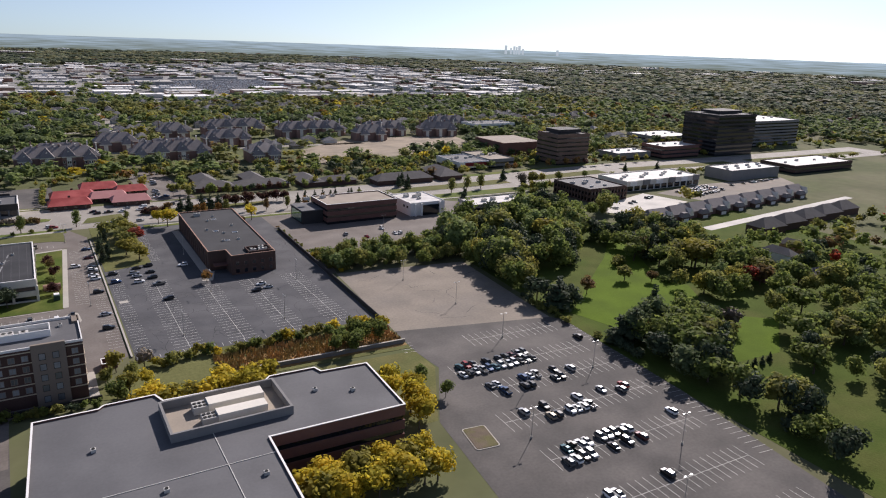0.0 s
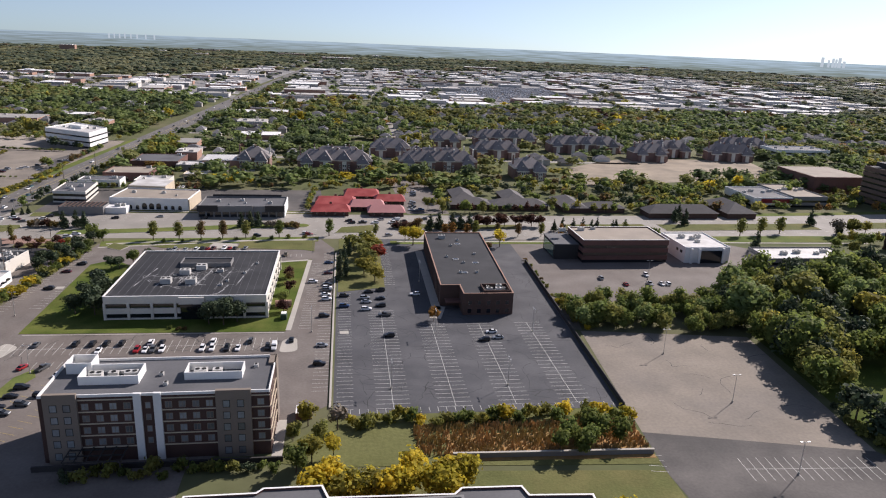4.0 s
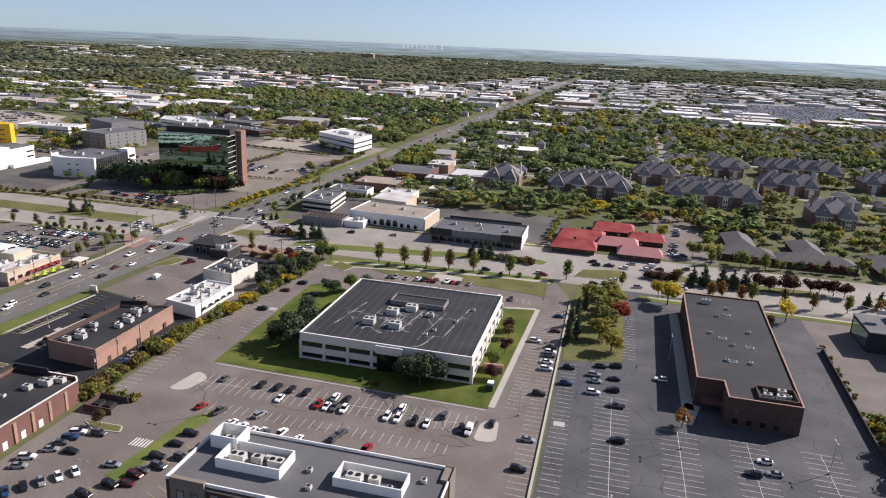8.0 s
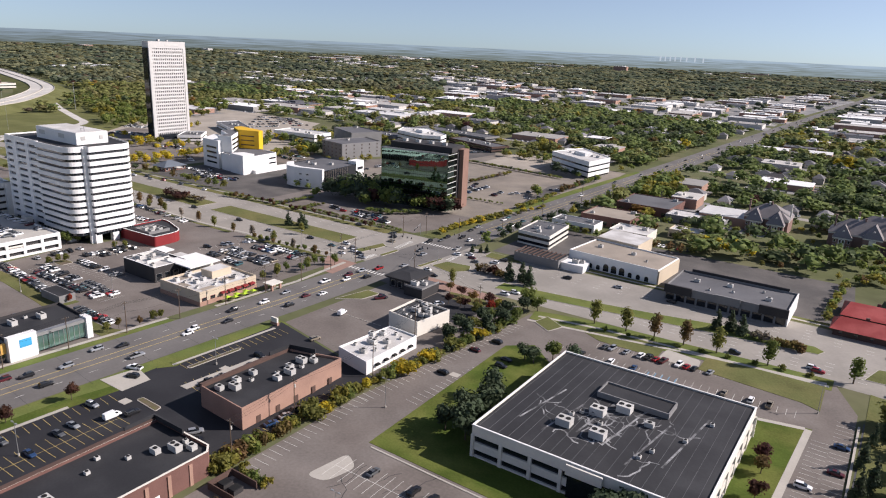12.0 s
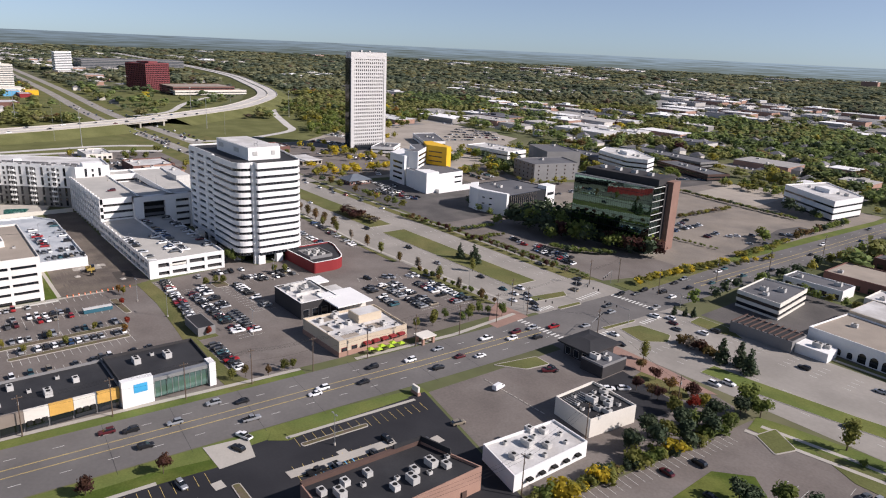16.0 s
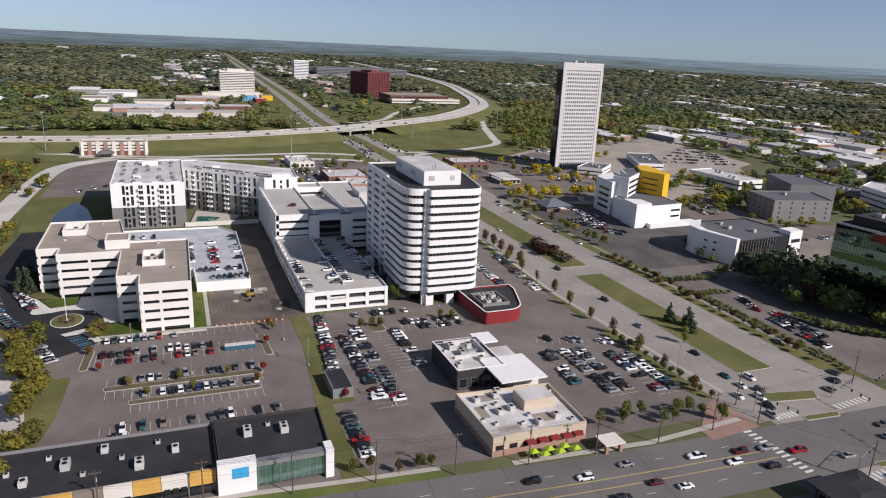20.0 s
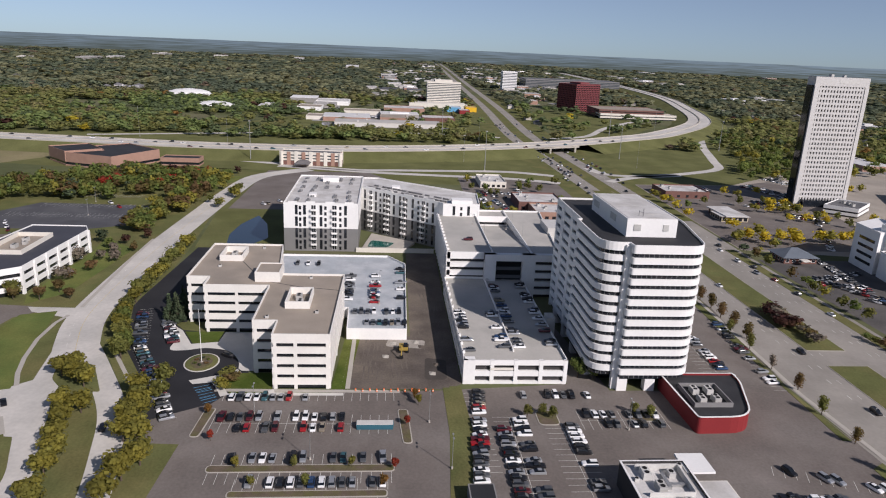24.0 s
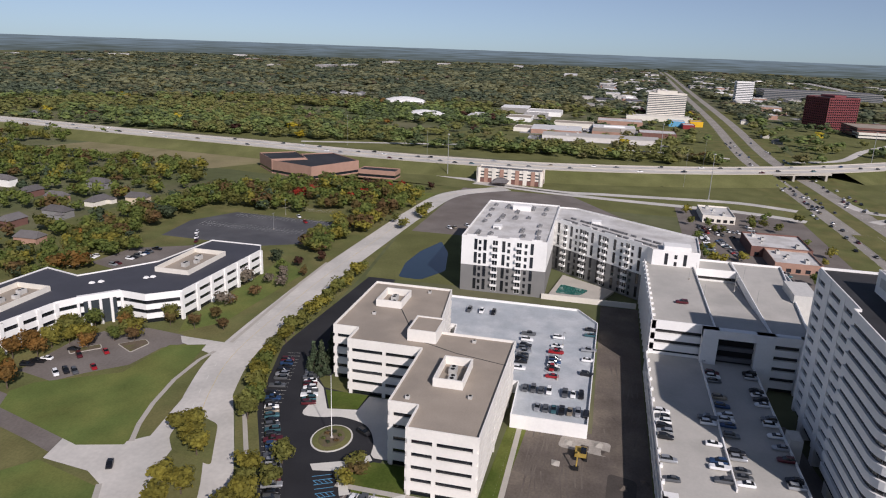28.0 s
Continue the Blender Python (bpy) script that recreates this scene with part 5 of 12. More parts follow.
part("lid", Geo().box(-33.3, -31.2, 254, 256.5, 2.3, 2.6), WHITE, g)
tn = thing("tank", "brown horizontal tank beside the office", "tank")
part("shell", Geo().tube((-37, 268, 1.7), (-30, 268.6, 1.7), 1.5, 1.5, 12), BRICK_PINK, tn)
part("cradle", Geo().box(-36, -31, 267.2, 269.4, 0.1, 0.6), CONCRETE, tn)

# -- brick hall --
HALL = [(36, 267), (44.7, 267), (44.7, 255.5), (67, 255.5), (70.8, 356), (38.3, 356)]
e = block("hall", "long dark brown brick hall with a black flat roof", HALL, 9.6, BRICK_DARK, ROOF_BLACK, 0.5, "hall", cap=BRICK_PINK)
for z in (0.8, 4.6):
    windows(e, (45.5, 255.5), (66.5, 255.5), (z,), spread(5), 2.0, 2.2, BRICK, GLASS_DARK)
part("entrance", Geo().box(38, 44.6, 262, 266.9, 3.2, 3.8), BRICK, e)
for k in range(14):
    y = 272 + k * 6
    part("pilaster", Geo().box(36.0 + (y - 267) * 0.026 - 0.25, 36.6 + (y - 267) * 0.026, y - 0.3, y + 0.3, 0, 9.2), BRICK_DARK, e)
g = Geo()
for q in ((54, 66, 257, 257.4), (54, 66, 265.6, 266), (54, 54.4, 257.4, 265.6), (65.6, 66, 257.4, 265.6)):
    g.box(*q, 9.6, 10.9)
part("roof_screen", g, BRICK_DARK, e)
units(((57, 260, 0), (61, 260, 0), (64, 262, 2), (57, 264, 2), (62, 264, 0), (47, 345, 1), (45, 310, 2), (50, 330, 2), (52, 300, 2), (56, 285, 2), (60, 315, 2), (48, 285, 2), (55, 340, 2)), 9.66)
for x, y in ((54, 333), (49, 306), (58, 300), (50, 285)):
    s = thing("skylight", "flat square skylight on a black roof", "skylight")
    part("curb", Geo().box(x - 1.5, x + 1.5, y - 1.1, y + 1.1, 9.6, 9.9), UNIT, s)
    part("pane", Geo().box(x - 1.2, x + 1.2, y - 0.8, y + 0.8, 9.9, 9.98), GLASS_GREY, s)
fw = thing("fence", "dark board fence between the two parking lots", "fence")
for k in range(31):
    y0 = 172 + k * 5.1
    x0 = 85.6 + (y0 - 172) * 0.04
    part("panel", Geo().wall((x0, y0), (x0 + 0.2, y0 + 5.0), 0.3, 0, 2.0), DARKWALL, fw)
rw = thing("retaining_wall", "long grey retaining wall along the reed strip", "wall")
part("wall", Geo().wall((24, 147.5), (84, 145.2), 0.5, 0, 1.7), GREYWALL, rw)
part("coping", Geo().wall((24, 147.5), (84, 145.2), 0.8, 1.7, 1.85), CONCRETE, rw)
kb = thing("low_wall", "low pale kerb wall between two parking lots", "wall")
part("wall", Geo().box(-11.9, -11.2, 178, 348, 0, 0.55), CONCRETE, kb)

# -- offices by the bleached lot --
e = banded("office_building", "three-storey brown banded office with a gravel roof", rect(124, 174, 329, 358), 12.6, even(12.6, 3, 0.0, 1.7), BRICK, GLASS_DARK, roof=ROOF_TAN, parapet=0.6, cap=WHITE)
part("wing", Geo().box(110, 123.9, 336, 358, 0, 8.5), DARKWALL, e)
part("wing_roof", Geo().box(109.6, 123.9, 335.6, 358, 8.5, 9.0), ROOF_GREY, e)
part("glazed_wall", Geo().box(109.8, 110, 338, 356, 1.0, 7.5), GLASS_GREEN, e)
units(((130, 352, 1), (138, 354, 0), (118, 350, 1)), 12.65)
e = block("office_building", "small white two-storey office with a dark glass front", rect(184, 211, 328, 360), 8.6, WHITE, ROOF_WHITE, 0.6, "office building")
part("glass_front", Geo().box(193, 206, 327.2, 327.9, 0.2, 7.2), GLASS_DARK, e)
for x in (187.5, 192.2, 206.8):
    part("fin", Geo().box(x - 0.6, x + 0.6, 326.4, 327.9, 0, 8.6), WHITE, e)
windows(e, (184, 360), (184, 328), (4.8,), (0.7, 0.85), 2.4, 1.6, DARKWALL, GLASS_DARK)
units(((192, 350, 1), (197, 346, 1), (202, 350, 1), (197, 340, 0)), 8.65)
e = banded("office_building", "low grey office with a white roof", rect(222, 272, 306, 328), 8.6, [(0, 1.2), (3.2, 5.2), (7.0, 8.6)], GREYWALL, GLASS_DARK, roof=ROOF_WHITE)
units(((236, 316, 1), (245, 318, 1), (256, 316, 0), (263, 320, 1)), 8.65)
e = banded("office_building", "dark brick office with pale roof units", rect(332, 371, 313, 356), 9.8, [(0, 1.2), (3.6, 5.6), (7.8, 9.6)], BRICK_DARK, GLASS_DARK, roof=ROOF_GREY)
for k in range(12):
    part("pier", Geo().box(333 + k * 3.4, 334 + k * 3.4, 312.4, 312.9, 0, 9.8), BRICK_DARK, e)
for k in range(12):
    part("pier", Geo().box(331.2, 331.9, 314 + k * 3.6, 315 + k * 3.6, 0, 9.8), BRICK_DARK, e)
units(((336, 338, 1), (345, 334, 1), (352, 340, 1), (360, 334, 1), (356, 322, 0), (342, 322, 0)), 9.65)
e = block("store", "long cream store with a white roof", rect(391, 480, 332, 367), 8.0, OFFWHITE, ROOF_WHITE, 0.8, "store")
windows(e, (391, 332), (480, 332), (0.4,), spread(11), 6.2, 4.0, DARKWALL, GLASS_DARK)
for k in range(6):
    part("shop_portal", Geo().box(394 + k * 15.5, 402 + k * 15.5, 331.2, 331.9, 4.6, 9.2 if k % 2 else 8.4), GREYWALL if k % 2 else WHITE, e)
units([(397 + k * 8, 345 + (k % 3) * 5, k % 2) for k in range(10)], 8.05)
e = block("store", "long low store beside a large car lot", rect(522, 593, 330, 360), 9.2, GREYWALL, ROOF_WHITE, 0.8, "store")
units([(528 + k * 8, 340 + (k % 2) * 8, k % 2) for k in range(8)], 9.25)
lay("car_lot", [(412, 318), (475, 331), (590, 325), (575, 300), (517, 277), (430, 272)], 0.05, ASPHALT_PALE, "pale car lot beside stores", "parking lot")
e = banded("office_tower", "seven-storey brown brick banded office tower", rect(420, 462, 459, 492), 30, even(30, 7, 0, 1.5), surface("brick_brown_grey", (0.17, 0.115, 0.09), 0.25, 5, 0.5, 0.85), GLASS_DARK, 0.5, ROOF_GREY, 0.8)
part("penthouse", Geo().box(427, 456, 466, 488, 30.9, 34.5), DARKWALL, e)
part("wing", Geo().box(398, 450, 520, 575, 0, 15), BRICK, e)
part("wing_roof", Geo().box(399, 449, 521, 574, 15, 15.1), ROOF_TAN, e)
e = banded("office_tower", "dark glass office tower on a boulevard", rect(639, 705, 442, 492), 46, even(46, 10, 0, 2.6), DARKWALL, GLASS_DARK, 0.3, ROOF_GREY, 0.8)
part("penthouse", Geo().box(655, 695, 455, 482, 46.9, 50), DARKWALL, e)
for x0, x1, y0, y1, h, wl, rf in ((563, 620, 449, 482, 13, BRICK, ROOF_WHITE), (505, 555, 460, 490, 7, GREYWALL, ROOF_WHITE), (650, 720, 540, 592, 9, GREYWALL, ROOF_WHITE), (760, 850, 480, 540, 32, GREYWALL, ROOF_WHITE), (311, 344, 468, 512, 7, WHITE, ROOF_GREY), (345, 374, 468, 520, 8, GREYWALL, ROOF_TAN), (480, 545, 700, 735, 12, WHITE, ROOF_GREY), (620, 720, 330, 370, 8, BRICK_DARK, ROOF_WHITE)):
    e = banded("office_building", "low commercial building beside the boulevard", rect(x0, x1, y0, y1), h, even(h, max(1, int(h / 4)), 0, 1.7), wl, GLASS_DARK, roof=rf)
    units([(x0 + (x1 - x0) * (k + 0.5) / 4, (y0 + y1) / 2 + (k % 2) * 4, k % 2) for k in range(4)], h + 0.06)
fs_ = thing("sign_band", "long red sign band on a white shop", "sign")
part("panel", Geo().box(317, 344, 467.4, 467.9, 3.6, 6.8), REDWALL, fs_)

# -- shops by the street --
def turned(poly, cx, cy, deg):
    c, s = math.cos(radians(deg)), math.sin(radians(deg))
    return [(cx + (x - cx) * c - (y - cy) * s, cy + (x - cx) * s + (y - cy) * c) for x, y in poly]


P1 = [(-187.5, 226), (-166.2, 224.5), (-166.6, 269), (-186, 263)]
e = block("shop_building", "pink-brown brick shop building with a black roof", P1, 6.6, BRICK_PINK, ROOF_BLACK, 0.9, "shop")
for k in range(5):
    y = 230 + k * 8
    part("rear_door", Geo().box(-166.35, -166.1, y, y + 1.6, 0, 2.4), BRICK_DARK, e)
part("fascia", Geo().wall((-187.6, 226.2), (-186.2, 263), 1.2, 4.6, 7.9), BRICK_DARK, e)
windows(e, (-186.2, 262), (-187.7, 227), (0.4,), spread(7), 3.4, 2.8, DARKWALL, GLASS_DARK)
units([(-182 + (k % 2) * 3.2, 229 + k * 3.4, (0, 1, 0, 2)[k % 4]) for k in range(5)] + [(-173 - (k % 2) * 3, 245 + k * 2.8, (0, 2, 1)[k % 3]) for k in range(8)], 6.66)
part("parapet_wing", Geo().wall((-186.4, 254), (-186.0, 263), 0.5, 7.4, 9.2).wall((-186, 263), (-176, 265.8), 0.5, 7.4, 9.2), ROOF_BLACK, e, "raised black parapet wing")
P2 = [(-181, 120), (-156.2, 120), (-155.6, 204), (-158, 206.2), (-180.5, 206)]
e = block("shop_building", "red brick shop building with a pale coping and black roof", P2, 6.6, BRICK, ROOF_BLACK, 0.9, "shop", cap=OFFWHITE)
for k in range(6):
    y = 166 + k * 6.4
    part("pilaster", Geo().box(-156.2, -155.4, y, y + 1.0, 0, 6.4), BRICK_PINK, e)
    part("rear_door", Geo().box(-156.1, -155.7, y + 2.4, y + 4.0, 0, 2.4), WHITE, e)
part("fascia", Geo().wall((-181.2, 120), (-180.8, 206), 1.2, 4.6, 8.0), BRICK_DARK, e)
units(((-164, 200, 1), (-161, 203, 0), (-167, 196, 0), (-165, 204, 2), (-168, 168, 1), (-164, 166, 0), (-161, 164, 0), (-172, 180, 2), (-170, 190, 2), (-176, 185, 2)), 6.66)
part("parapet_wing", Geo().box(-181.4, -168, 205.2, 205.7, 7.4, 9.0).box(-181.4, -180.9, 196, 205.2, 7.4, 9.0), ROOF_BLACK, e, "raised black parapet wing")
P3 = [(-177, 279), (-160.6, 275.5), (-160.4, 305.5), (-174.6, 306.5)]
e = block("shop_building", "low white-painted shop with a white flat roof", P3, 4.6, WHITE, ROOF_WHITE, 0.7, "shop")
for k in range(5):
    y = 280 + k * 5
    part("awning", Geo().prism([(-160.5, y), (-159.2, y), (-159.2, y + 2), (-160.5, y + 2)], 2.3, 2.9, 0.15), BLACK, e)
units(((-170, 290, 1), (-166, 294, 0), (-172, 299, 0), (-165, 286, 2), (-168, 302, 2), (-175, 296, 0), (-174, 285, 2), (-164, 300, 2), (-167.5, 282, 0), (-171.5, 294.5, 2), (-163, 290, 2)), 4.66)
for x, y, w in ((-168, 297, 4), (-173, 289, 3), (-165, 281, 3.4)):
    part("roof_patch", Geo().obox(x, y, 4.6, 4.64, w, w * 0.7, 12), ROOF_GREY, e, "grey mended patch of the roof")
P4 = [(-183, 316.5), (-166.5, 314.2), (-164, 334), (-183, 335.5)]
e = block("shop_building", "cream-walled shop with a crowded black roof", P4, 5.6, OFFWHITE, ROOF_BLACK, 0.9, "shop")
units(((-175, 325, 1), (-172, 329, 1), (-170, 322, 0), (-176, 319, 2), (-168, 330, 2), (-178, 330, 2), (-173, 318, 2), (-167, 323, 0), (-170, 327, 0), (-180, 322, 2), (-166.5, 318, 2), (-176, 332.5, 0)), 5.66)
for k in range(8):
    part("roof_pipe", Geo().box(-181, -176, 318 + k * 1.2, 318.3 + k * 1.2, 5.66, 5.9), METAL, e)
e = block("pavilion", "dark corner shop under a low hipped roof with wide eaves", rect(-213, -200.5, 355, 370), 5.0, DARKWALL, ROOF_GREY, 0.02, "shop")
part("eave", Geo().box(-215, -198.5, 353, 372, 5.1, 5.7), DARKWALL, e)
part("hip_roof", Geo().prism(rect(-214.8, -198.7, 353.2, 371.8), 5.7, 7.4, 0.72), ROOF_BLACK, e)
windows(e, (-213, 370), (-213, 355), (0.5,), spread(4), 2.6, 3.2, METAL, GLASS_DARK)
windows(e, (-213, 355), (-200.5, 355), (0.5,), spread(3), 2.6, 3.2, METAL, GLASS_DARK)
part("annex", Geo().box(-200.4, -190, 350, 364, 0, 4.4), DARKWALL, e)
part("annex_parapet", Geo().box(-200.4, -190, 350, 350.4, 4.4, 5.2).box(-190.4, -190, 350.4, 364, 4.4, 5.2), GREYWALL, e)
part("annex_roof", Geo().box(-200.1, -190.5, 350.5, 363.7, 4.4, 4.5), ROOF_GREY, e)
units(((-197, 354, 1), (-193.5, 357, 0), (-197, 360, 2)), 4.5)
ws = thing("wheel_stops", "row of pale concrete wheel stops across an empty lot", "kerb")
for k in range(12):
    part("wheel_stop", Geo().box(-214 + k * 2.5, -212.2 + k * 2.5, 313.4, 313.7, 0.04, 0.18), CONCRETE, ws)
te = thing("dumpster_enclosure", "low brick dumpster enclosure behind the shops", "enclosure")
for q in ((-151, -141, 200, 200.3), (-151, -141, 207.7, 208), (-151, -150.7, 200.3, 207.7)):
    part("wall", Geo().box(*q, 0, 2.2), BRICK_DARK, te)
for k in range(2):
    db = thing("dumpster", "dark green steel dumpster in an enclosure", "dumpster")
    part("body", Geo().prism(rect(-149.5 + k * 4, -147 + k * 4, 202, 205), 0.1, 1.5, -0.06), DARKWALL, db)
    part("lid", Geo().prism(rect(-149.6 + k * 4, -146.9 + k * 4, 201.9, 205.1), 1.5, 1.7, 0.1), BLACK, db)
hs = thing("clinic_sign", "low stone monument sign at the street", "sign")
part("base", Geo().box(-221.5, -217.5, 286, 287.2, 0, 1.2), BRICK_PINK, hs)
part("panel", Geo().box(-221.2, -217.8, 286.2, 287, 1.2, 3.2), OFFWHITE, hs)

# -- north side of the boulevard --
e = block("showroom", "cream showroom with dark arched windows and a white roof", [(-161, 450), (-110, 446), (-108, 476), (-158, 482)], 7.4, WHITE, ROOF_TAN, 0.7, "store")
part("side_wall", Geo().wall((-109.4, 446), (-107.6, 476), 0.4, 0, 7.5), STUCCO_CREAM, e)
part("rear_block", Geo().prism([(-158, 482.2), (-132, 479), (-131, 502), (-157, 506)], 0, 9.4), STUCCO_CREAM, e)
part("rear_roof", Geo().prism(inset([(-158, 482.2), (-132, 479), (-131, 502), (-157, 506)], 0.4), 9.4, 9.5), ROOF_WHITE, e)
for k in range(10):
    t = 0.08 + k * 0.09
    w = 3.2 if 3 < k < 7 else 2.2
    x, y = along((-161, 450), (-110, 446), t, 0.05)
    h0 = 4.6 if 3 < k < 7 else 3.2
    pts = [(-w / 2, 0.4), (w / 2, 0.4), (w / 2, h0 - w / 2)] + [(w / 2 * math.cos(a * math.pi / 6), h0 - w / 2 + w / 2 * math.sin(a * math.pi / 6)) for a in range(1, 6)] + [(-w / 2, h0 - w / 2)]
    g = Geo().add([(px, 0, pz) for px, pz in pts], [tuple(range(len(pts)))])
    part("arched_window", g, GLASS_DARK, e, at=pose(x, y, 0, 0, 0, heading((-161, 450), (-110, 446))))
units(((-150, 468, 0), (-130, 466, 0), (-120, 458, 2)), 7.45)
e = block("store", "grey store with a white-framed front and glass bays", rect(-100.5, -46, 428.5, 458), 6.6, GREYWALL, ROOF_GREY, 0.9, "store")
windows(e, (-100.5, 428.5), (-46, 428.5), (0.4,), spread(11), 4.0, 3.2, DARKWALL, GLASS_DARK)
for x0, x1 in ((-101, -88), (-77, -66), (-58, -45.6)):
    part("portal", Geo().box(x0, x1, 427.6, 428.6, 4.0, 8.0), GREYWALL if x0 == -77 else DARKWALL, e)
part("rear_screen", Geo().box(-96, -50, 458.1, 458.6, 6.6, 8.8), DARKWALL, e)
part("side_wall", Geo().box(-46.1, -45.6, 428.5, 458, 0, 7.6), WHITE, e)
units(((-90, 445, 0), (-75, 448, 0), (-72, 440, 2), (-56, 440, 0), (-60, 450, 2), (-82, 436, 2)), 6.66)
e = banded("office_building", "two-storey cream office with framed windows", [(-203, 468), (-181, 466), (-184, 500), (-205, 498)], 7.4, [(0, 1.0), (2.8, 4.4), (6.2, 7.4)], OFFWHITE, GLASS_DARK, roof=ROOF_GREY)
units(((-196, 480, 1), (-190, 486, 1), (-192, 474, 0)), 7.45)
e = block("restaurant", "low restaurant with a glazed canopy", [(-187, 434), (-160, 434), (-160, 447), (-187, 447)], 4.6, GREYWALL, ROOF_BLACK, 0.6, "restaurant")
for k in range(10):
    part("beam", Geo().box(-186.5 + k * 2.7, -186.1 + k * 2.7, 433.5, 447.3, 5.3, 5.8), BRICK_DARK, e)
part("wing", Geo().box(-159.9, -147, 437, 446, 0, 4.0), WHITE, e)
units(((-153, 441, 1), (-150, 443, 0)), 4.02)
for x0, x1, y0, y1, h, wl, rf in ((-165, -140, 520, 540, 5, OFFWHITE, ROOF_WHITE), (-195, -160, 545, 575, 6, BRICK, ROOF_TAN), (-135, -110, 548, 562, 5, STUCCO_CREAM, ROOF_WHITE), (-205, -175, 520, 535, 5, WHITE, ROOF_GREY), (-190, -150, 600, 640, 6, BRICK, ROOF_GREY), (-150, -110, 590, 610, 5, GREYWALL, ROOF_WHITE)):
    e = block("shop_building", "low roadside shop with a flat roof", rect(x0, x1, y0, y1), h, wl, rf, 0.6, "shop")
    windows(e, (x0, y0), (x1, y0), (0.5,), spread(5), 3.2, 2.6, DARKWALL, GLASS_DARK)
    units(((x0 + 6, y0 + 6, 0), (x1 - 6, y1 - 6, 1)), h + 0.06)


def hip(e, x0, x1, y0, y1, z0, rise, mat_, over=0.6, name="roof", deg=0.0, cut=None):
    """A hipped roof; the ridge runs along the longer side."""
    x0, x1, y0, y1 = x0 - over, x1 + over, y0 - over, y1 + over
    w, d = x1 - x0, y1 - y0
    k = min(w, d) / 2 if cut is None else cut
    if w >= d:
        r = [(x0 + k, (y0 + y1) / 2), (x1 - k, (y0 + y1) / 2)]
        f = [(0, 1, 5, 4), (2, 3, 4, 5), (1, 2, 5), (3, 0, 4)]
    else:
        r = [((x0 + x1) / 2, y0 + k), ((x0 + x1) / 2, y1 - k)]
        f = [(1, 2, 5, 4), (3, 0, 4, 5), (0, 1, 4), (2, 3, 5)]
    g = Geo().add([(x0, y0, z0), (x1, y0, z0), (x1, y1, z0), (x0, y1, z0), (*r[0], z0 + rise), (*r[1], z0 + rise)], f + [(3, 2, 1, 0)])
    return part(name, g, mat_, e)


# -- clinic with red roofs --
for k, (x0, x1, y0, y1, pale) in enumerate(((-28, -4, 433, 448, 0), (-26, 0, 455, 476, 0), (-6, 18, 482, 502, 0), (-2, 20, 448, 464, 1), (10, 33, 432, 446, 1), (16, 36, 466, 480, 0))):
    e = thing("clinic_building", "small brown clinic building with a red metal roof" if not pale else "small brown clinic building with a faded pink metal roof", "clinic", group="clinic buildings")
    part("wall", Geo().box(x0, x1, y0, y1, 0, 3.2), BRICK_DARK, e)
    hip(e, x0, x1, y0, y1, 3.2, 3.6, RED_ROOF if not pale else surface("roof_metal_pink", (0.44, 0.20, 0.19), 0.18, 5, 0.5, 0.6), 1.4, cut=3.0)
    part("roof_vent", Geo().box((x0 + x1) / 2 - 0.8, (x0 + x1) / 2 + 0.8, (y0 + y1) / 2 + 1.2, (y0 + y1) / 2 + 2.2, 6.2, 7.8), BRICK_DARK, e)
    windows(e, (x0, y0), (x1, y0), (0.9,), spread(4), 1.6, 1.6, BRICK, GLASS_DARK)

# -- grey shingled complex --
for x0, x1, y0, y1, h, rise in ((68, 98, 455, 472, 3.6, 3.8), (98, 140, 452, 468, 3.6, 3.8), (74, 90, 472, 505, 3.6, 4.4), (112, 128, 468, 500, 3.6, 4.4), (150, 168, 446, 482, 3.6, 4.2), (168, 196, 446, 460, 3.6, 3.6), (208, 260, 430, 446, 4, 5), (268, 290, 430, 470, 4, 6)):
    FOOT.append((x0 - 4, x1 + 4, y0 - 6, y1 + 4))
    e = thing("house_wing", "low building with a steep grey shingle roof", "house", group="grey shingled buildings")
    part("wall", Geo().box(x0, x1, y0, y1, 0, h), BRICK_DARK, e)
    hip(e, x0, x1, y0, y1, h, rise, SHINGLE, 1.0)


# -- condominiums --
CONDO_ROOF = surface("roof_shingle_taupe", (0.225, 0.205, 0.2), 0.3, 5, 0.5, 0.9, each=0.25)
CONDO_WALL = surface("brick_mauve", (0.25, 0.16, 0.135), 0.25, 5, 0.35, 0.9)


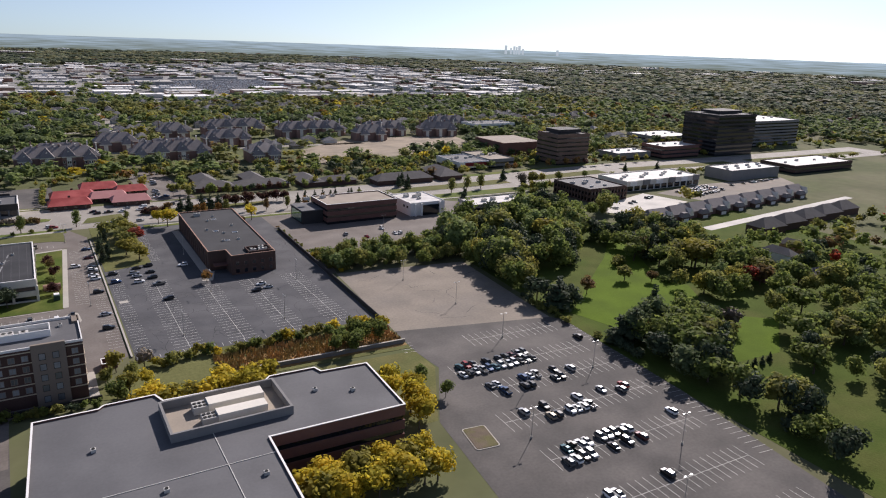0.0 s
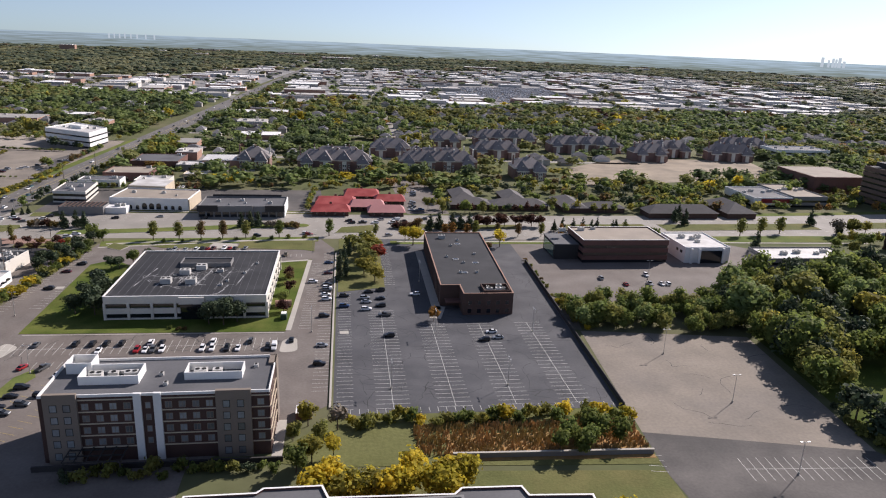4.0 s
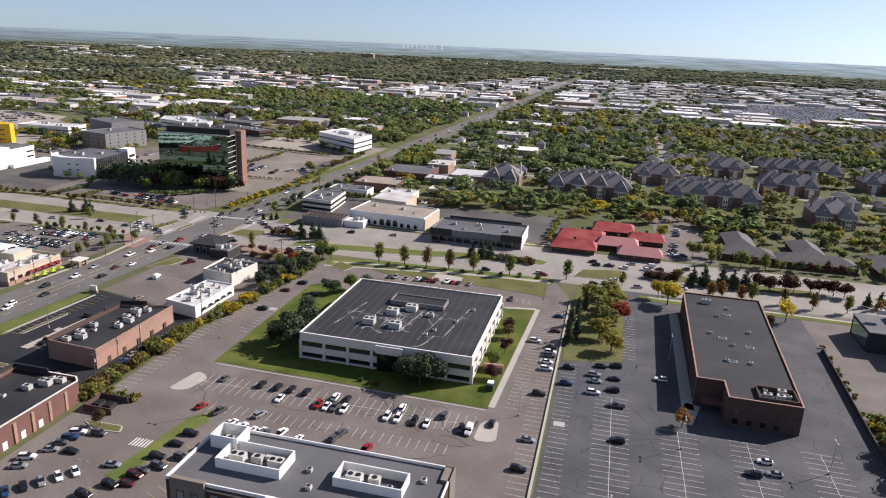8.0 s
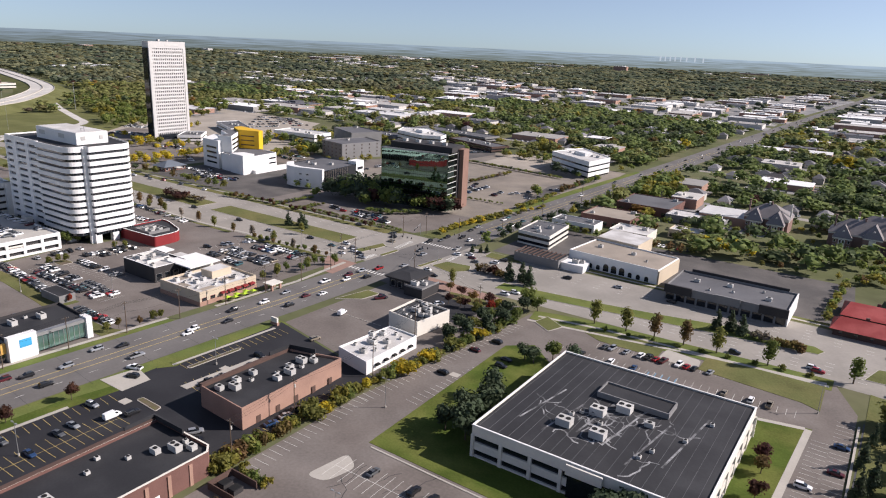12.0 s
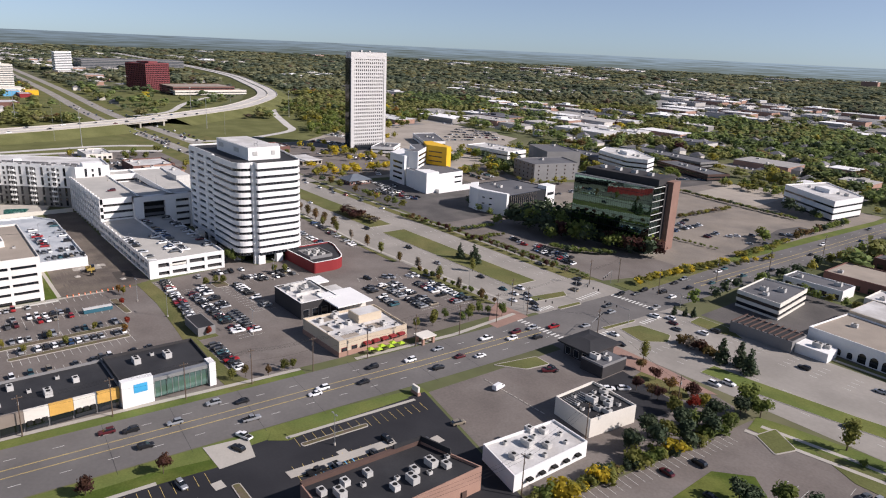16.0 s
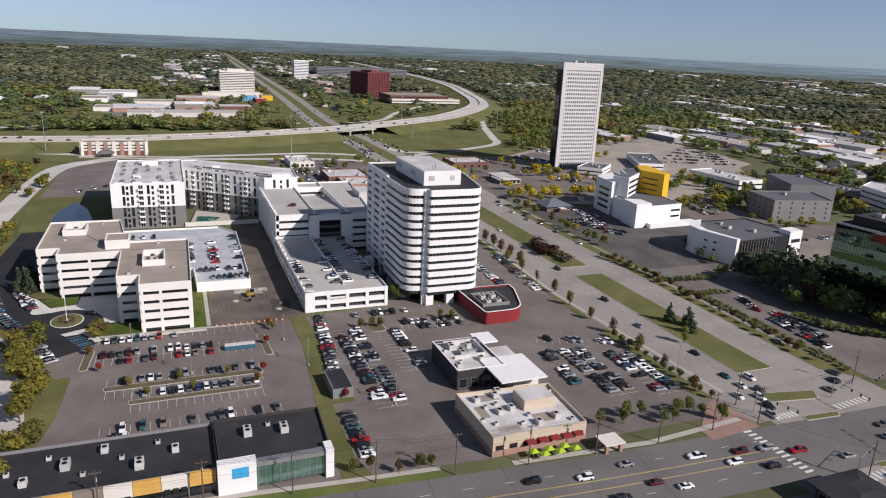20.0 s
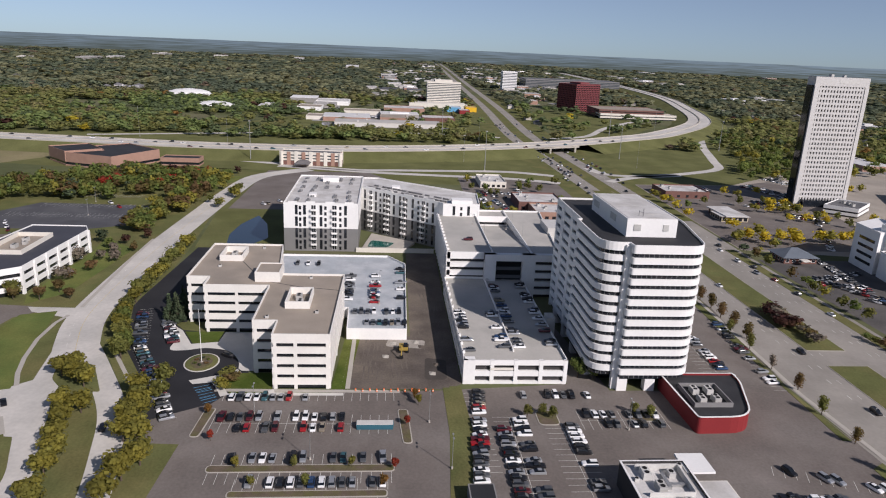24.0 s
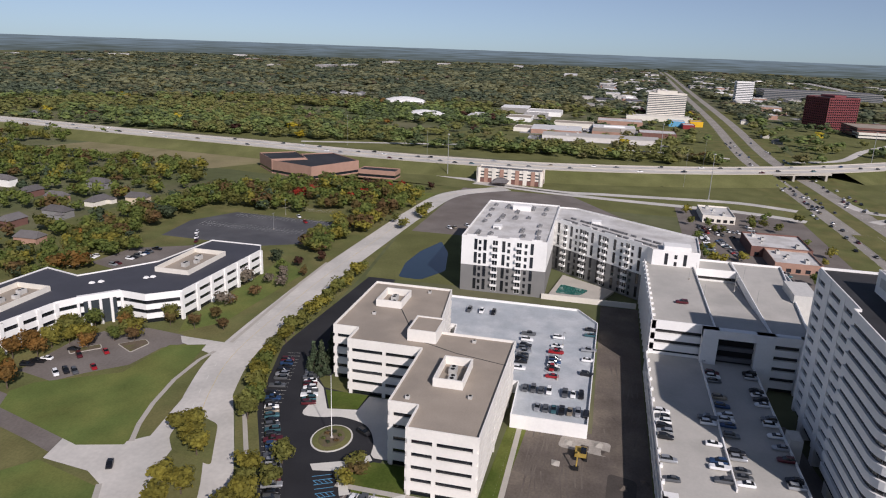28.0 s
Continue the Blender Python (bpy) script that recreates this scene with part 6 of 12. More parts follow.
def condominium(x, y, w, d, deg):
    """A brick block under steep hipped roofs with gabled wings, dormers and chimneys."""
    FOOT.append((x - w / 2 - 5, x + w / 2 + 5, y - d / 2 - 22, y + d / 2 + 4))
    e = thing("condominium", "three-storey brick condominium with steep taupe hipped roofs and dormers", "house", pose(x, y, 0, 0, 0, deg) @ Matrix.Diagonal((1, 1, 1.25, 1)), "condominiums")
    part("wall", Geo().box(-w / 2, w / 2, -d / 2, d / 2, 0, 8.2), CONDO_WALL, e)
    part("cornice", Geo().box(-w / 2 - 0.3, w / 2 + 0.3, -d / 2 - 0.3, d / 2 + 0.3, 7.4, 8.15), OFFWHITE, e, "cream eaves band")
    hip(e, -w / 2, w / 2, -d / 2, d / 2, 8.2, 6.6, CONDO_ROOF, 0.7)
    n = max(2, int(w / 15))
    for k in range(n):
        cx = -w / 2 + w * (k + 0.5) / n
        o = -7 if k % 2 else -4
        low = 6.4 if k in (0, n - 1) else 8.6
        part("wing", Geo().box(cx - 5.2, cx + 5.2, -d / 2 + o, -d / 2 + 0.1, 0, low), CONDO_WALL, e)
        part("cornice", Geo().box(cx - 5.5, cx + 5.5, -d / 2 + o - 0.3, -d / 2 + 0.05, low - 0.7, low - 0.05), OFFWHITE, e, "cream eaves band")
        part("bay", Geo().box(cx - 1.9, cx + 1.9, -d / 2 + o - 0.8, -d / 2 + o, 0.3, low - 0.9), OFFWHITE, e, "cream panelled bay")
        hip(e, cx - 5.2, cx + 5.2, -d / 2 + o, 1, low, 6.0, CONDO_ROOF, 0.6, "wing_roof")
        if y < 660:
            windows(e, (cx - 5.2, -d / 2 + o), (cx + 5.2, -d / 2 + o), (0.9, 3.8), (0.12, 0.88), 1.4, 1.7, WHITE, GLASS_DARK)
            windows(e, (cx - 1.9, -d / 2 + o - 0.8), (cx + 1.9, -d / 2 + o - 0.8), (1.0, 3.8), (0.27, 0.73), 1.3, 1.7, WHITE, GLASS_DARK)
        for q in (5.9, -6.6):
            part("chimney", Geo().box(cx + q, cx + q + 1.0, -1, 0.4, 8.4, 15.6).box(cx + q - 0.15, cx + q + 1.15, -1.15, 0.55, 15.6, 15.9), OFFWHITE if q > 0 else CONDO_WALL, e)
        dy = -d / 2 + o + 2.2
        part("dormer", Geo().add([(cx - 1.1, dy, low + 0.9), (cx + 1.1, dy, low + 0.9), (cx + 1.1, dy, low + 2.6), (cx, dy, low + 3.7), (cx - 1.1, dy, low + 2.6), (cx - 1.1, dy + 3, low + 0.9), (cx + 1.1, dy + 3, low + 0.9), (cx + 1.1, dy + 3, low + 2.6), (cx, dy + 3, low + 3.7), (cx - 1.1, dy + 3, low + 2.6)],
                                 [(0, 1, 2, 3, 4), (1, 6, 7, 2), (5, 0, 4, 9), (2, 7, 8, 3), (3, 8, 9, 4)]), OFFWHITE, e, "cream gabled dormer")
        part("dormer_window", Geo().box(cx - 0.5, cx + 0.5, dy - 0.06, dy, low + 1.2, low + 2.6), GLASS_DARK, e)
    return e


for x, y, w, d, deg in ((-87, 618, 28, 22, 0), (-15, 608, 66, 20, 0), (-12, 628, 48, 18, 0), (79, 612, 72, 20, 0), (84, 632, 50, 18, 0), (158, 584, 30, 24, 0), (40, 690, 40, 18, 0), (108, 765, 34, 20, 0), (182, 786, 74, 20, 0), (264, 742, 82, 20, 0), (150, 690, 50, 18, 5), (350, 720, 60, 18, 5), (420, 700, 50, 18, -10), (320, 690, 40, 18, 0), (470, 760, 60, 18, 0)):
    condominium(x, y, w, d, deg)

# -- white office in the west --
def in_poly(x, y, poly):
    odd = False
    for (x0, y0), (x1, y1) in zip(poly, poly[1:] + poly[:1]):
        if (y0 > y) != (y1 > y) and x < (x1 - x0) * (y - y0) / (y1 - y0) + x0:
            odd = not odd
    return odd


PRECAST = surface("precast_warm_white", (0.76, 0.73, 0.67), 0.12, 7, 0.7, 0.75)
OW = [(-379, 202.5), (-442, 203.5), (-442, 176.5), (-485, 172), (-485, 140), (-437, 140), (-437, 149), (-427, 149), (-427, 174.5), (-391, 174.5), (-391, 183), (-379, 183)]
e = banded("office_building", "five-storey cream precast office with dark window strips", OW, 19.4, even(19.4, 5, 0.3, 1.35), PRECAST, GLASS_DARK, 0.55, ROOF_TAN, 0.9)
for (a, b, n) in (((-379, 183), (-379, 202.5), 2.5), ((-437, 140), (-437, 149), 2), ((-485, 140), (-437, 140), 5), ((-427, 149), (-427, 174.5), 4), ((-427, 174.5), (-391, 174.5), 4), ((-391, 174.5), (-391, 183), 2), ((-379, 202.5), (-442, 203.5), 7), ((-391, 183), (-379, 183), 2)):
    L_ = math.hypot(b[0] - a[0], b[1] - a[1])
    for k in ((0, 1, 2.5) if n == 2.5 else range(0, n + 1, max(1, n // 2)) if n != 2 else (0, 2)):
        f_ = min(max(k / n, 1.0 / L_), 1 - 1.0 / L_)
        x, y = along(a, b, f_, -0.42)
        if not in_poly(x, y, OW):
            x, y = along(a, b, f_, 0.42)
        part("pier", Geo().obox(x, y, 0, 19.4, 1.1, 0.85, heading(a, b)), PRECAST, e)
for x0, x1, y0, y1, h in ((-420, -404, 184, 193, 2.8), (-474, -460, 148, 158, 2.8), (-446, -433, 168, 178, 4.2)):
    g = Geo()
    for q in ((x0, x1, y0, y0 + 0.5), (x0, x1, y1 - 0.5, y1), (x0, x0 + 0.5, y0 + 0.5, y1 - 0.5), (x1 - 0.5, x1, y0 + 0.5, y1 - 0.5)):
        g.box(*q, 19.4, 19.4 + h)
    part("roof_screen", g, PRECAST, e, "cream screen wall round roof equipment")
    if h > 4:
        part("penthouse_roof", Geo().box(x0 + 0.5, x1 - 0.5, y0 + 0.5, y1 - 0.5, 22, 23.2), ROOF_TAN, e)
part("roof_seam", Geo().wall((-434, 172), (-428, 186), 0.35, 19.46, 19.5).wall((-428, 186), (-424, 203), 0.35, 19.46, 19.5).wall((-460, 158), (-440, 168), 0.35, 19.46, 19.5).wall((-443, 168), (-443, 178), 0.25, 19.46, 19.5), DARKWALL, e, "dark dashed roof seams")
units(((-414, 188, 1), (-408, 189, 1), (-468, 153, 1), (-464, 154, 0), (-452, 150, 2), (-400, 196, 2), (-438, 190, 2), (-480, 164, 2), (-395, 179, 2)), 19.46)
fp = thing("flagpole", "tall white flagpole on a round island", "flagpole")
part("pole", Geo().cyl(-399, 154.5, 0.3, 21, 0.14, 0.07), WHITE, fp)
part("base", Geo().cyl(-399, 154.5, 0.2, 0.7, 0.6, 0.4), CONCRETE, fp)

# -- white tower --
WT = rounded([(-450, 294), (-413, 294), (-413, 292.4), (-380.5, 292.4), (-380.5, 302), (-377, 302), (-377, 327.5), (-412, 333.5), (-450, 333.5)], [1, 0, 0, 7, 0, 1.2, 6, 3, 1], 8)
e = banded("office_tower", "white fourteen-storey office tower with rounded corners and dark window bands", WT, 53.0, even(53.0, 13, 5.0, 1.5), WHITE, GLASS_DARK, 0.7, ROOF_BLACK, 0.8, "office tower", low=4.8)
for x0, x1, y in ((-450.2, -448.5, 294), (-442, -437.4, 294), (-427.5, -424, 294), (-414.2, -413, 294)):
    part("pier", Geo().box(x0, x1, y - 0.12, y + 1.2, 5.0, 53.0), WHITE, e)
part("pier", Geo().box(-381.4, -379.6, 300.6, 303.4, 0, 53.0), WHITE, e)
ring = inset(WT, 0.66)
bars, run_ = Geo(), 0.0
for a, b in zip(ring, ring[1:] + ring[:1]):
    L_ = math.hypot(b[0] - a[0], b[1] - a[1])
    t = (1.75 - run_ % 1.75) % 1.75
    while t < L_:
        bars.obox(*along(a, b, t / L_), 5.0, 53.0, 0.1, 0.1, heading(a, b))
        t += 1.75
    run_ += L_
part("glazing_bar", bars, GREYWALL, e, "thin grey glazing bars")
part("lobby", Geo().box(-440, -388, 298, 325, 0, 5.0), GLASS_DARK, e, "dark recessed ground-floor lobby")
for x, y in ((-379.4, 304), (-379.4, 314), (-379.4, 324), (-392, 296), (-410, 295.5), (-426, 296), (-441, 296)):
    part("column", Geo().box(x - 1.5, x + 1.5, y - 1.8, y + 1.8, 0, 5.2), WHITE, e)
part("penthouse", Geo().box(-432, -390, 303.5, 321.5, 53.1, 59.6), WHITE, e, "white penthouse with louvres")
part("penthouse_roof", Geo().box(-431.5, -390.5, 304, 321, 59.6, 59.75), ROOF_WHITE, e)
for x in (-431, -424, -417, -410, -403, -396):
    part("roof_joint", Geo().box(x - 0.06, x + 0.06, 304, 321, 59.75, 59.8), UNIT, e)
part("antenna_mount", Geo().tube((-393, 310, 59.7), (-393, 310, 62.6), 0.12).tube((-394.5, 309, 59.7), (-394.5, 309, 61.6), 0.1).tube((-393, 310, 61.2), (-394.5, 309, 61.2), 0.08), GREYWALL, e)
for x0, x1 in ((-429, -422.5), (-408, -402)):
    part("louvre", Geo().box(x0, x1, 303.3, 303.52, 55.6, 58.0), UNIT, e)
for y0, y1 in ((306, 308.5), (316.5, 318.5)):
    part("louvre", Geo().box(-390.05, -389.8, y0, y1, 55.4, 57.6), UNIT, e)
# red annex
AN = rounded([(-380, 318), (-349.6, 319), (-350, 337), (-374, 345), (-380, 345)], [0, 1.5, 7, 3, 0])
e = block("annex", "low red annex with a rounded corner and a black roof", AN, 5.2, REDWALL, ROOF_BLACK, 0.7, "restaurant", cap=WHITE)
g = Geo()
for q in ((-371, -357, 321, 321.4), (-371, -357, 333.6, 334), (-371, -370.6, 321.4, 333.6), (-357.4, -357, 321.4, 333.6)):
    g.box(*q, 5.2, 6.8)
part("roof_screen", g, GREYWALL, e)
units(((-367, 325, 1), (-361, 325, 1), (-367, 330, 1), (-361, 330, 1)), 5.26)


# -- parking garages --
LD = rect(-474, -383, 248.5, 285.5)
# no glass here: a dark solid core paints the shade inside open levels
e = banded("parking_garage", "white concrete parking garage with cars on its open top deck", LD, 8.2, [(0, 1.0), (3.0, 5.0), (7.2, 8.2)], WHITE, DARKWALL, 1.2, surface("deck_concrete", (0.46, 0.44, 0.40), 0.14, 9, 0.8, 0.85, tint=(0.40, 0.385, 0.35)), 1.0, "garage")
for k in range(13):
    part("pier", Geo().box(-474 + k * 7.5, -473 + k * 7.5, 248.4, 249.6, 0, 9.2), WHITE, e)
for y in (249.2, 258.5, 267, 276, 284.8):
    part("pier", Geo().box(-384, -382.9, y - 0.7, y + 0.7, 0, 9.2), WHITE, e)
part("corner_wall", Geo().box(-386, -382.8, 248.3, 252.5, 0, 9.2), WHITE, e)
part("ramp_wall", Geo().box(-472, -392, 267.2, 267.6, 8.2, 9.3), WHITE, e)
part("sign_panel", Geo().box(-382.88, -382.8, 258, 266, 5.4, 6.4), OFFWHITE, e)
part("stair_house", Geo().box(-424, -418, 285.6, 289, 0, 11), UNIT, e)
e = thing("parking_garage", "tall white concrete parking garage with a sunken ramp", "garage")
FOOT.append((-566, -467, 246, 316))
UPPER = [(20.4 / 5 * k + 1.6, 20.4 / 5 * (k + 1)) for k in range(5)]
DECK = bpy.data.materials["deck_concrete"]
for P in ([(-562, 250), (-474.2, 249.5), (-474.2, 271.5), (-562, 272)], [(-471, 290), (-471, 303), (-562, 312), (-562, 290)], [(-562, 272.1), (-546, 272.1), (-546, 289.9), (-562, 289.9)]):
    # shade inside the open levels painted as a dark solid core
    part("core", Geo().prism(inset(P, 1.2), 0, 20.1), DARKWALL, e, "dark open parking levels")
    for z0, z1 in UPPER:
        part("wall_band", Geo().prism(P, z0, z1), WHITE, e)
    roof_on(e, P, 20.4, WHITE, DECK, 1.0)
part("ramp_floor", Geo().add([(-545.9, 272.1, 15.8), (-482, 272.1, 20.3), (-482, 289.9, 20.3), (-545.9, 289.9, 15.8), (-545.9, 272.1, 15.4), (-482, 272.1, 19.9), (-482, 289.9, 19.9), (-545.9, 289.9, 15.4)], [(0, 1, 2, 3), (7, 6, 5, 4), (0, 4, 5, 1), (1, 5, 6, 2), (2, 6, 7, 3), (3, 7, 4, 0)]), DECK, e, "sloping sunken ramp")
part("ramp_landing", Geo().box(-482, -471.2, 271.6, 289.9, 19.8, 20.4), DECK, e)
for y0, y1 in ((267, 272.4), (285, 291.2), (299.5, 303.4)):
    part("pylon", Geo().box(-473.6, -470.2, y0, y1, 0, 21.4), WHITE, e)
part("lintel", Geo().box(-473.5, -470.4, 267, 303.4, 18.2, 21.4), WHITE, e)
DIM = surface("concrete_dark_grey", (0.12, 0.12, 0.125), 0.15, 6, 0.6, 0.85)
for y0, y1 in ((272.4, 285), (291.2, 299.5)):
    # black panels stand in for the shade inside the open bays
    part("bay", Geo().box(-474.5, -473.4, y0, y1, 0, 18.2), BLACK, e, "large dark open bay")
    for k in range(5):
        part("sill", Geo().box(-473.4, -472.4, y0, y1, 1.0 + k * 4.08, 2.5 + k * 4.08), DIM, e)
for k in range(15):
    part("pier", Geo().box(-562 + k * 6.2, -561 + k * 6.2, 249.2, 251, 0, 21.2), WHITE, e)
part("stair_house", Geo().box(-531, -512, 306, 315, 0, 24), UNIT, e, "grey metal stair house")
for x, y in ((-505, 271), (-535, 271), (-505, 291), (-535, 291)):
    part("lamp_pole", Geo().cyl(x, y, 21.3, 27, 0.09, 0.06), METAL, e)
RP = [(-420.5, 205.5), (-420.5, 229.5), (-506, 231), (-520, 222), (-520, 160), (-486.5, 160), (-486.5, 174), (-444, 178), (-443.5, 205)]
e = block("parking_garage", "low white parking deck with a pale coated floor", RP, 3.8, WHITE, surface("deck_coated", (0.40, 0.43, 0.45), 0.22, 5, 0.8, 0.6, tint=(0.5, 0.52, 0.53)), 1.0, "garage")

# -- apartments --
e = thing("apartment_building", "eight-storey white and grey apartment block with balconies", "apartment building")
LOW = surface("panel_mid_grey", (0.2, 0.197, 0.19), 0.12, 6, 0.5, 0.8)
A1 = rect(-625, -542, 164, 205)
A2 = [(-604, 205.1), (-590.5, 205.1), (-552, 251), (-548, 253), (-548, 274), (-578, 276), (-622, 215), (-622, 205.1)]
for poly in (A1, A2):
    part("lower_wall", Geo().prism(poly, 0, 13.2), LOW, e, "grey lower storeys")
    part("upper_wall", Geo().prism(poly, 13.2, 27.0), WHITE, e, "white upper storeys")
    roof_on(e, poly, 27.0, WHITE, ROOF_WHITE, 0.8)
ZS = [0.9 + 3.3 * k for k in range(8)]
TALL = [1.2 + 6.6 * k for k in range(4)]
# tall two-storey strips, single windows and balcony doors in columns
for a, b, tall, single, door in (((-542, 164), (-542, 205), (0.17, 0.28, 0.5, 0.83), (0.22, 0.56, 0.76), (0.4, 0.68)),
                                 ((-590.5, 205.1), (-552, 251), (0.05, 0.2, 0.31, 0.44, 0.52, 0.68, 0.93), (0.26, 0.38, 0.6, 0.75, 0.86), (0.13, 0.35, 0.57, 0.81)),
                                 ((-625, 164), (-542, 164), (0.1, 0.3, 0.5, 0.7, 0.9), (0.15, 0.35, 0.55, 0.75), (0.22, 0.6)), ((-548, 253), (-548, 274), (0.3, 0.7), (0.5,), ())):
    windows(e, a, b, TALL, tall, 1.5, 5.4, DARKWALL, GLASS_DARK)
    windows(e, a, b, ZS, single, 1.3, 1.9, DARKWALL, GLASS_DARK)
    windows(e, a, b, ZS, door, 2.6, 2.5, WHITE, GLASS_DARK, True)
bal = Geo().box(-1.6, 1.6, -1.5, 0, 0, 0.18).box(-1.6, 1.6, -1.5, -1.42, 0.18, 1.15).box(-1.6, -1.52, -1.42, 0, 0.18, 1.15).box(1.52, 1.6, -1.42, 0, 0.18, 1.15).mesh("balcony")
bal.materials.append(WHITE)
for a, b, ts in (((-542, 164), (-542, 205), (0.4, 0.68)), ((-590.5, 205.1), (-552, 251), (0.13, 0.35, 0.57, 0.81))):
    for z in ZS[1:]:
        for t in ts:
            x, y = along(a, b, t)
            part("balcony", bal, None, e, at=pose(x, y, z - 0.6, 0, 0, heading(a, b)))
for x0, x1, y0, y1, h in ((-612, -606, 180, 190, 29.8), (-566, -561, 176, 180, 28.6), (-592, -587, 224, 229, 29.0), (-556, -549, 258, 270, 29.6)):
    part("stair_house", Geo().box(x0, x1, y0, y1, 27.05, h), WHITE, e)
for a, b in (((-542, 164), (-542, 205)), ((-590.5, 205.1), (-552, 251))):
    for t in (0.12, 0.36, 0.62, 0.88):
        part("roof_fin", Geo().wall(along(a, b, t - 0.06, -0.3), along(a, b, t + 0.06, -0.3), 0.5, 27.8, 28.5), WHITE, e)
rs = random.Random(31)
g = Geo()
for k in range(5):
    for j in range(6):
        if rs.random() < 0.86:
            x, y = -616 + j * 12.6 + rs.uniform(-2, 2), 169 + k * 7.4 + rs.uniform(-1, 1)
            for q in range(rs.randint(4, 8)):
                g.box(x + q * 1.15, x + q * 1.15 + 0.85, y - 0.45, y + 0.45, 27.1, 28.0)
                if q % 2:
                    g.box(x + q * 1.15, x + q * 1.15 + 0.85, y + 0.7, y + 1.6, 27.1, 28.0)
for k in range(9):
    for o in (4, 10):
        x, y = along((-590.5, 205.1), (-552, 251), (k + 0.4) / 9, -o)
        for q in range(rs.randint(3, 6)):
            x2, y2 = x + 0.75 * q, y + 0.9 * q
            g.obox(x2, y2, 27.1, 28.0, 0.85, 0.85, 50)
tagged(part("condenser_units", g, surface("metal_condenser", (0.2, 0.2, 0.2), 0.2, 2, 0.4, 0.6, island=0.8)), "clusters of small grey condensers on a white roof", "air conditioner", kind="stuff")
pl = thing("pool", "small green swimming pool in the apartment court", "pool")
part("deck", Geo().prism([(-545, 207), (-545, 232), (-560, 238), (-578, 212)], 0, 1.2), CONCRETE, pl)
part("water", Geo().plate(rounded([(-548, 210), (-548, 222), (-557, 226), (-562, 212)], 2), 1.25), surface("pool_water", (0.02, 0.12, 0.10), 0.1, 3, 0.5, 0.05, spec=0.6), pl)
bw = thing("boundary_wall", "cream wall along the apartment court", "wall")
part("wall", Geo().box(-541.5, -540.9, 204, 248, 0, 2.6), OFFWHITE, bw)

# -- grid tower --
GRID_WALL = surface("precast_pale_grey", (0.56, 0.545, 0.52), 0.1, 8, 0.8, 0.7)
TX0, TX1, TY0, TY1, TH = -707, -696, 552.5, 599, 103
FOOT.append((-722, -646, 545, 712))
e = thing("office_tower", "tall white office tower with a grid of dark windows", "office tower")
part("glazing", Geo().box(TX0 + 1.4, TX1 - 1.4, TY0 + 0.6, TY1 - 0.6, 0, 96), GLASS_DARK, e)
g = Geo()
for k in range(15):
    y = TY0 + 7.4 + (TY1 - TY0 - 11.4) * k / 14
    g.box(TX1 - 1.4, TX1 - 0.3, y - 0.62, y + 0.62, 0, 96)
    g.box(TX0 + 0.3, TX0 + 1.4, y - 0.62, y + 0.62, 0, 96)
part("mullion_grid", g, GRID_WALL, e, "pale uprights between windows")
for k in range(25):
    z = 3 + k * 3.75
    part("spandrel", Geo().box(TX1 - 1.4, TX1 - 0.35, TY0 + 6, TY1 - 3, z, z + 1.75), GRID_WALL, e)
    part("spandrel", Geo().box(TX0 + 0.35, TX0 + 1.4, TY0 + 6, TY1 - 3, z, z + 1.75), GRID_WALL, e)
part("crown_band", Geo().box(TX0, TX1, TY0 + 1.6, TY1, 96, TH), GRID_WALL, e)
part("roof", Geo().box(TX0 + 1, TX1 - 1, TY0 + 2.6, TY1 - 1, TH, TH + 0.1), ROOF_GREY, e)
part("crown_step", Geo().box(TX0 + 1.5, TX1 - 1.5, TY0 + 0.4, TY0 + 1.6, 0, 96.5), GLASS_DARK, e, "dark glazed end wall")
for x0, x1 in ((TX1 - 3, TX1 + 0.2), (TX0 - 0.2, TX0 + 3)):
    part("corner_pier", Geo().box(x0, x1, TY0 + 1.7, TY0 + 5.8, 0, 96), GRID_WALL, e)
    part("corner_pier", Geo().box(x0, x1, TY1 - 3, TY1 + 0.1, 0, 96), GRID_WALL, e)
part("sign_bar", Geo().box(TX1 + 0.02, TX1 + 0.15, 574, 590, 98.4, 101), UNIT, e)
part("lobby", Geo().box(TX1 - 0.2, TX1 + 5, 560, 592, 0, 5.5), GLASS_DARK, e, "dark glazed lobby")
units(((-702, 570, 1), (-701, 580, 0)), TH + 0.1)
for P, h in (([(-668, 562), (-652, 580), (-676, 606), (-690, 588)], 6.8), ([(-676, 640), (-668, 664), (-735, 700), (-742, 672)], 7.0)):
    e = banded("office_building", "low white office beside the grid tower", P, h, even(h, 2, 0, 1.3), WHITE, GLASS_DARK, roof=ROOF_GREY)
    units([(sum(p[0] for p in P) / 4 + q, sum(p[1] for p in P) / 4, 1) for q in (-5, 1, 6)], h + 0.06)

# -- white office with the yellow wall --
FOOT.append((-556, -470, 484, 552))
e = thing("office_building", "sculptural white office with a bright yellow wall", "office building")
FB = [(-477.5, 489.7), (-482, 531), (-510, 534), (-527, 527), (-512, 495)]
part("front_block", Geo().prism(FB, 0, 14), WHITE, e)
roof_on(e, FB, 14, WHITE, ROOF_GREY, 0.7)
part("corner_block", Geo().prism([(-477.2, 489.4), (-478.8, 503), (-492, 503), (-496, 491.6)], 0, 16.6), WHITE, e)
part("podium", Geo().prism([(-474, 500), (-476, 541), (-482, 541), (-480, 500)], 0, 3.2), WHITE, e)
part("rear_block", Geo().prism([(-514.6, 494.4), (-539, 497), (-552, 520), (-522, 520)], 0, 24.5), WHITE, e)
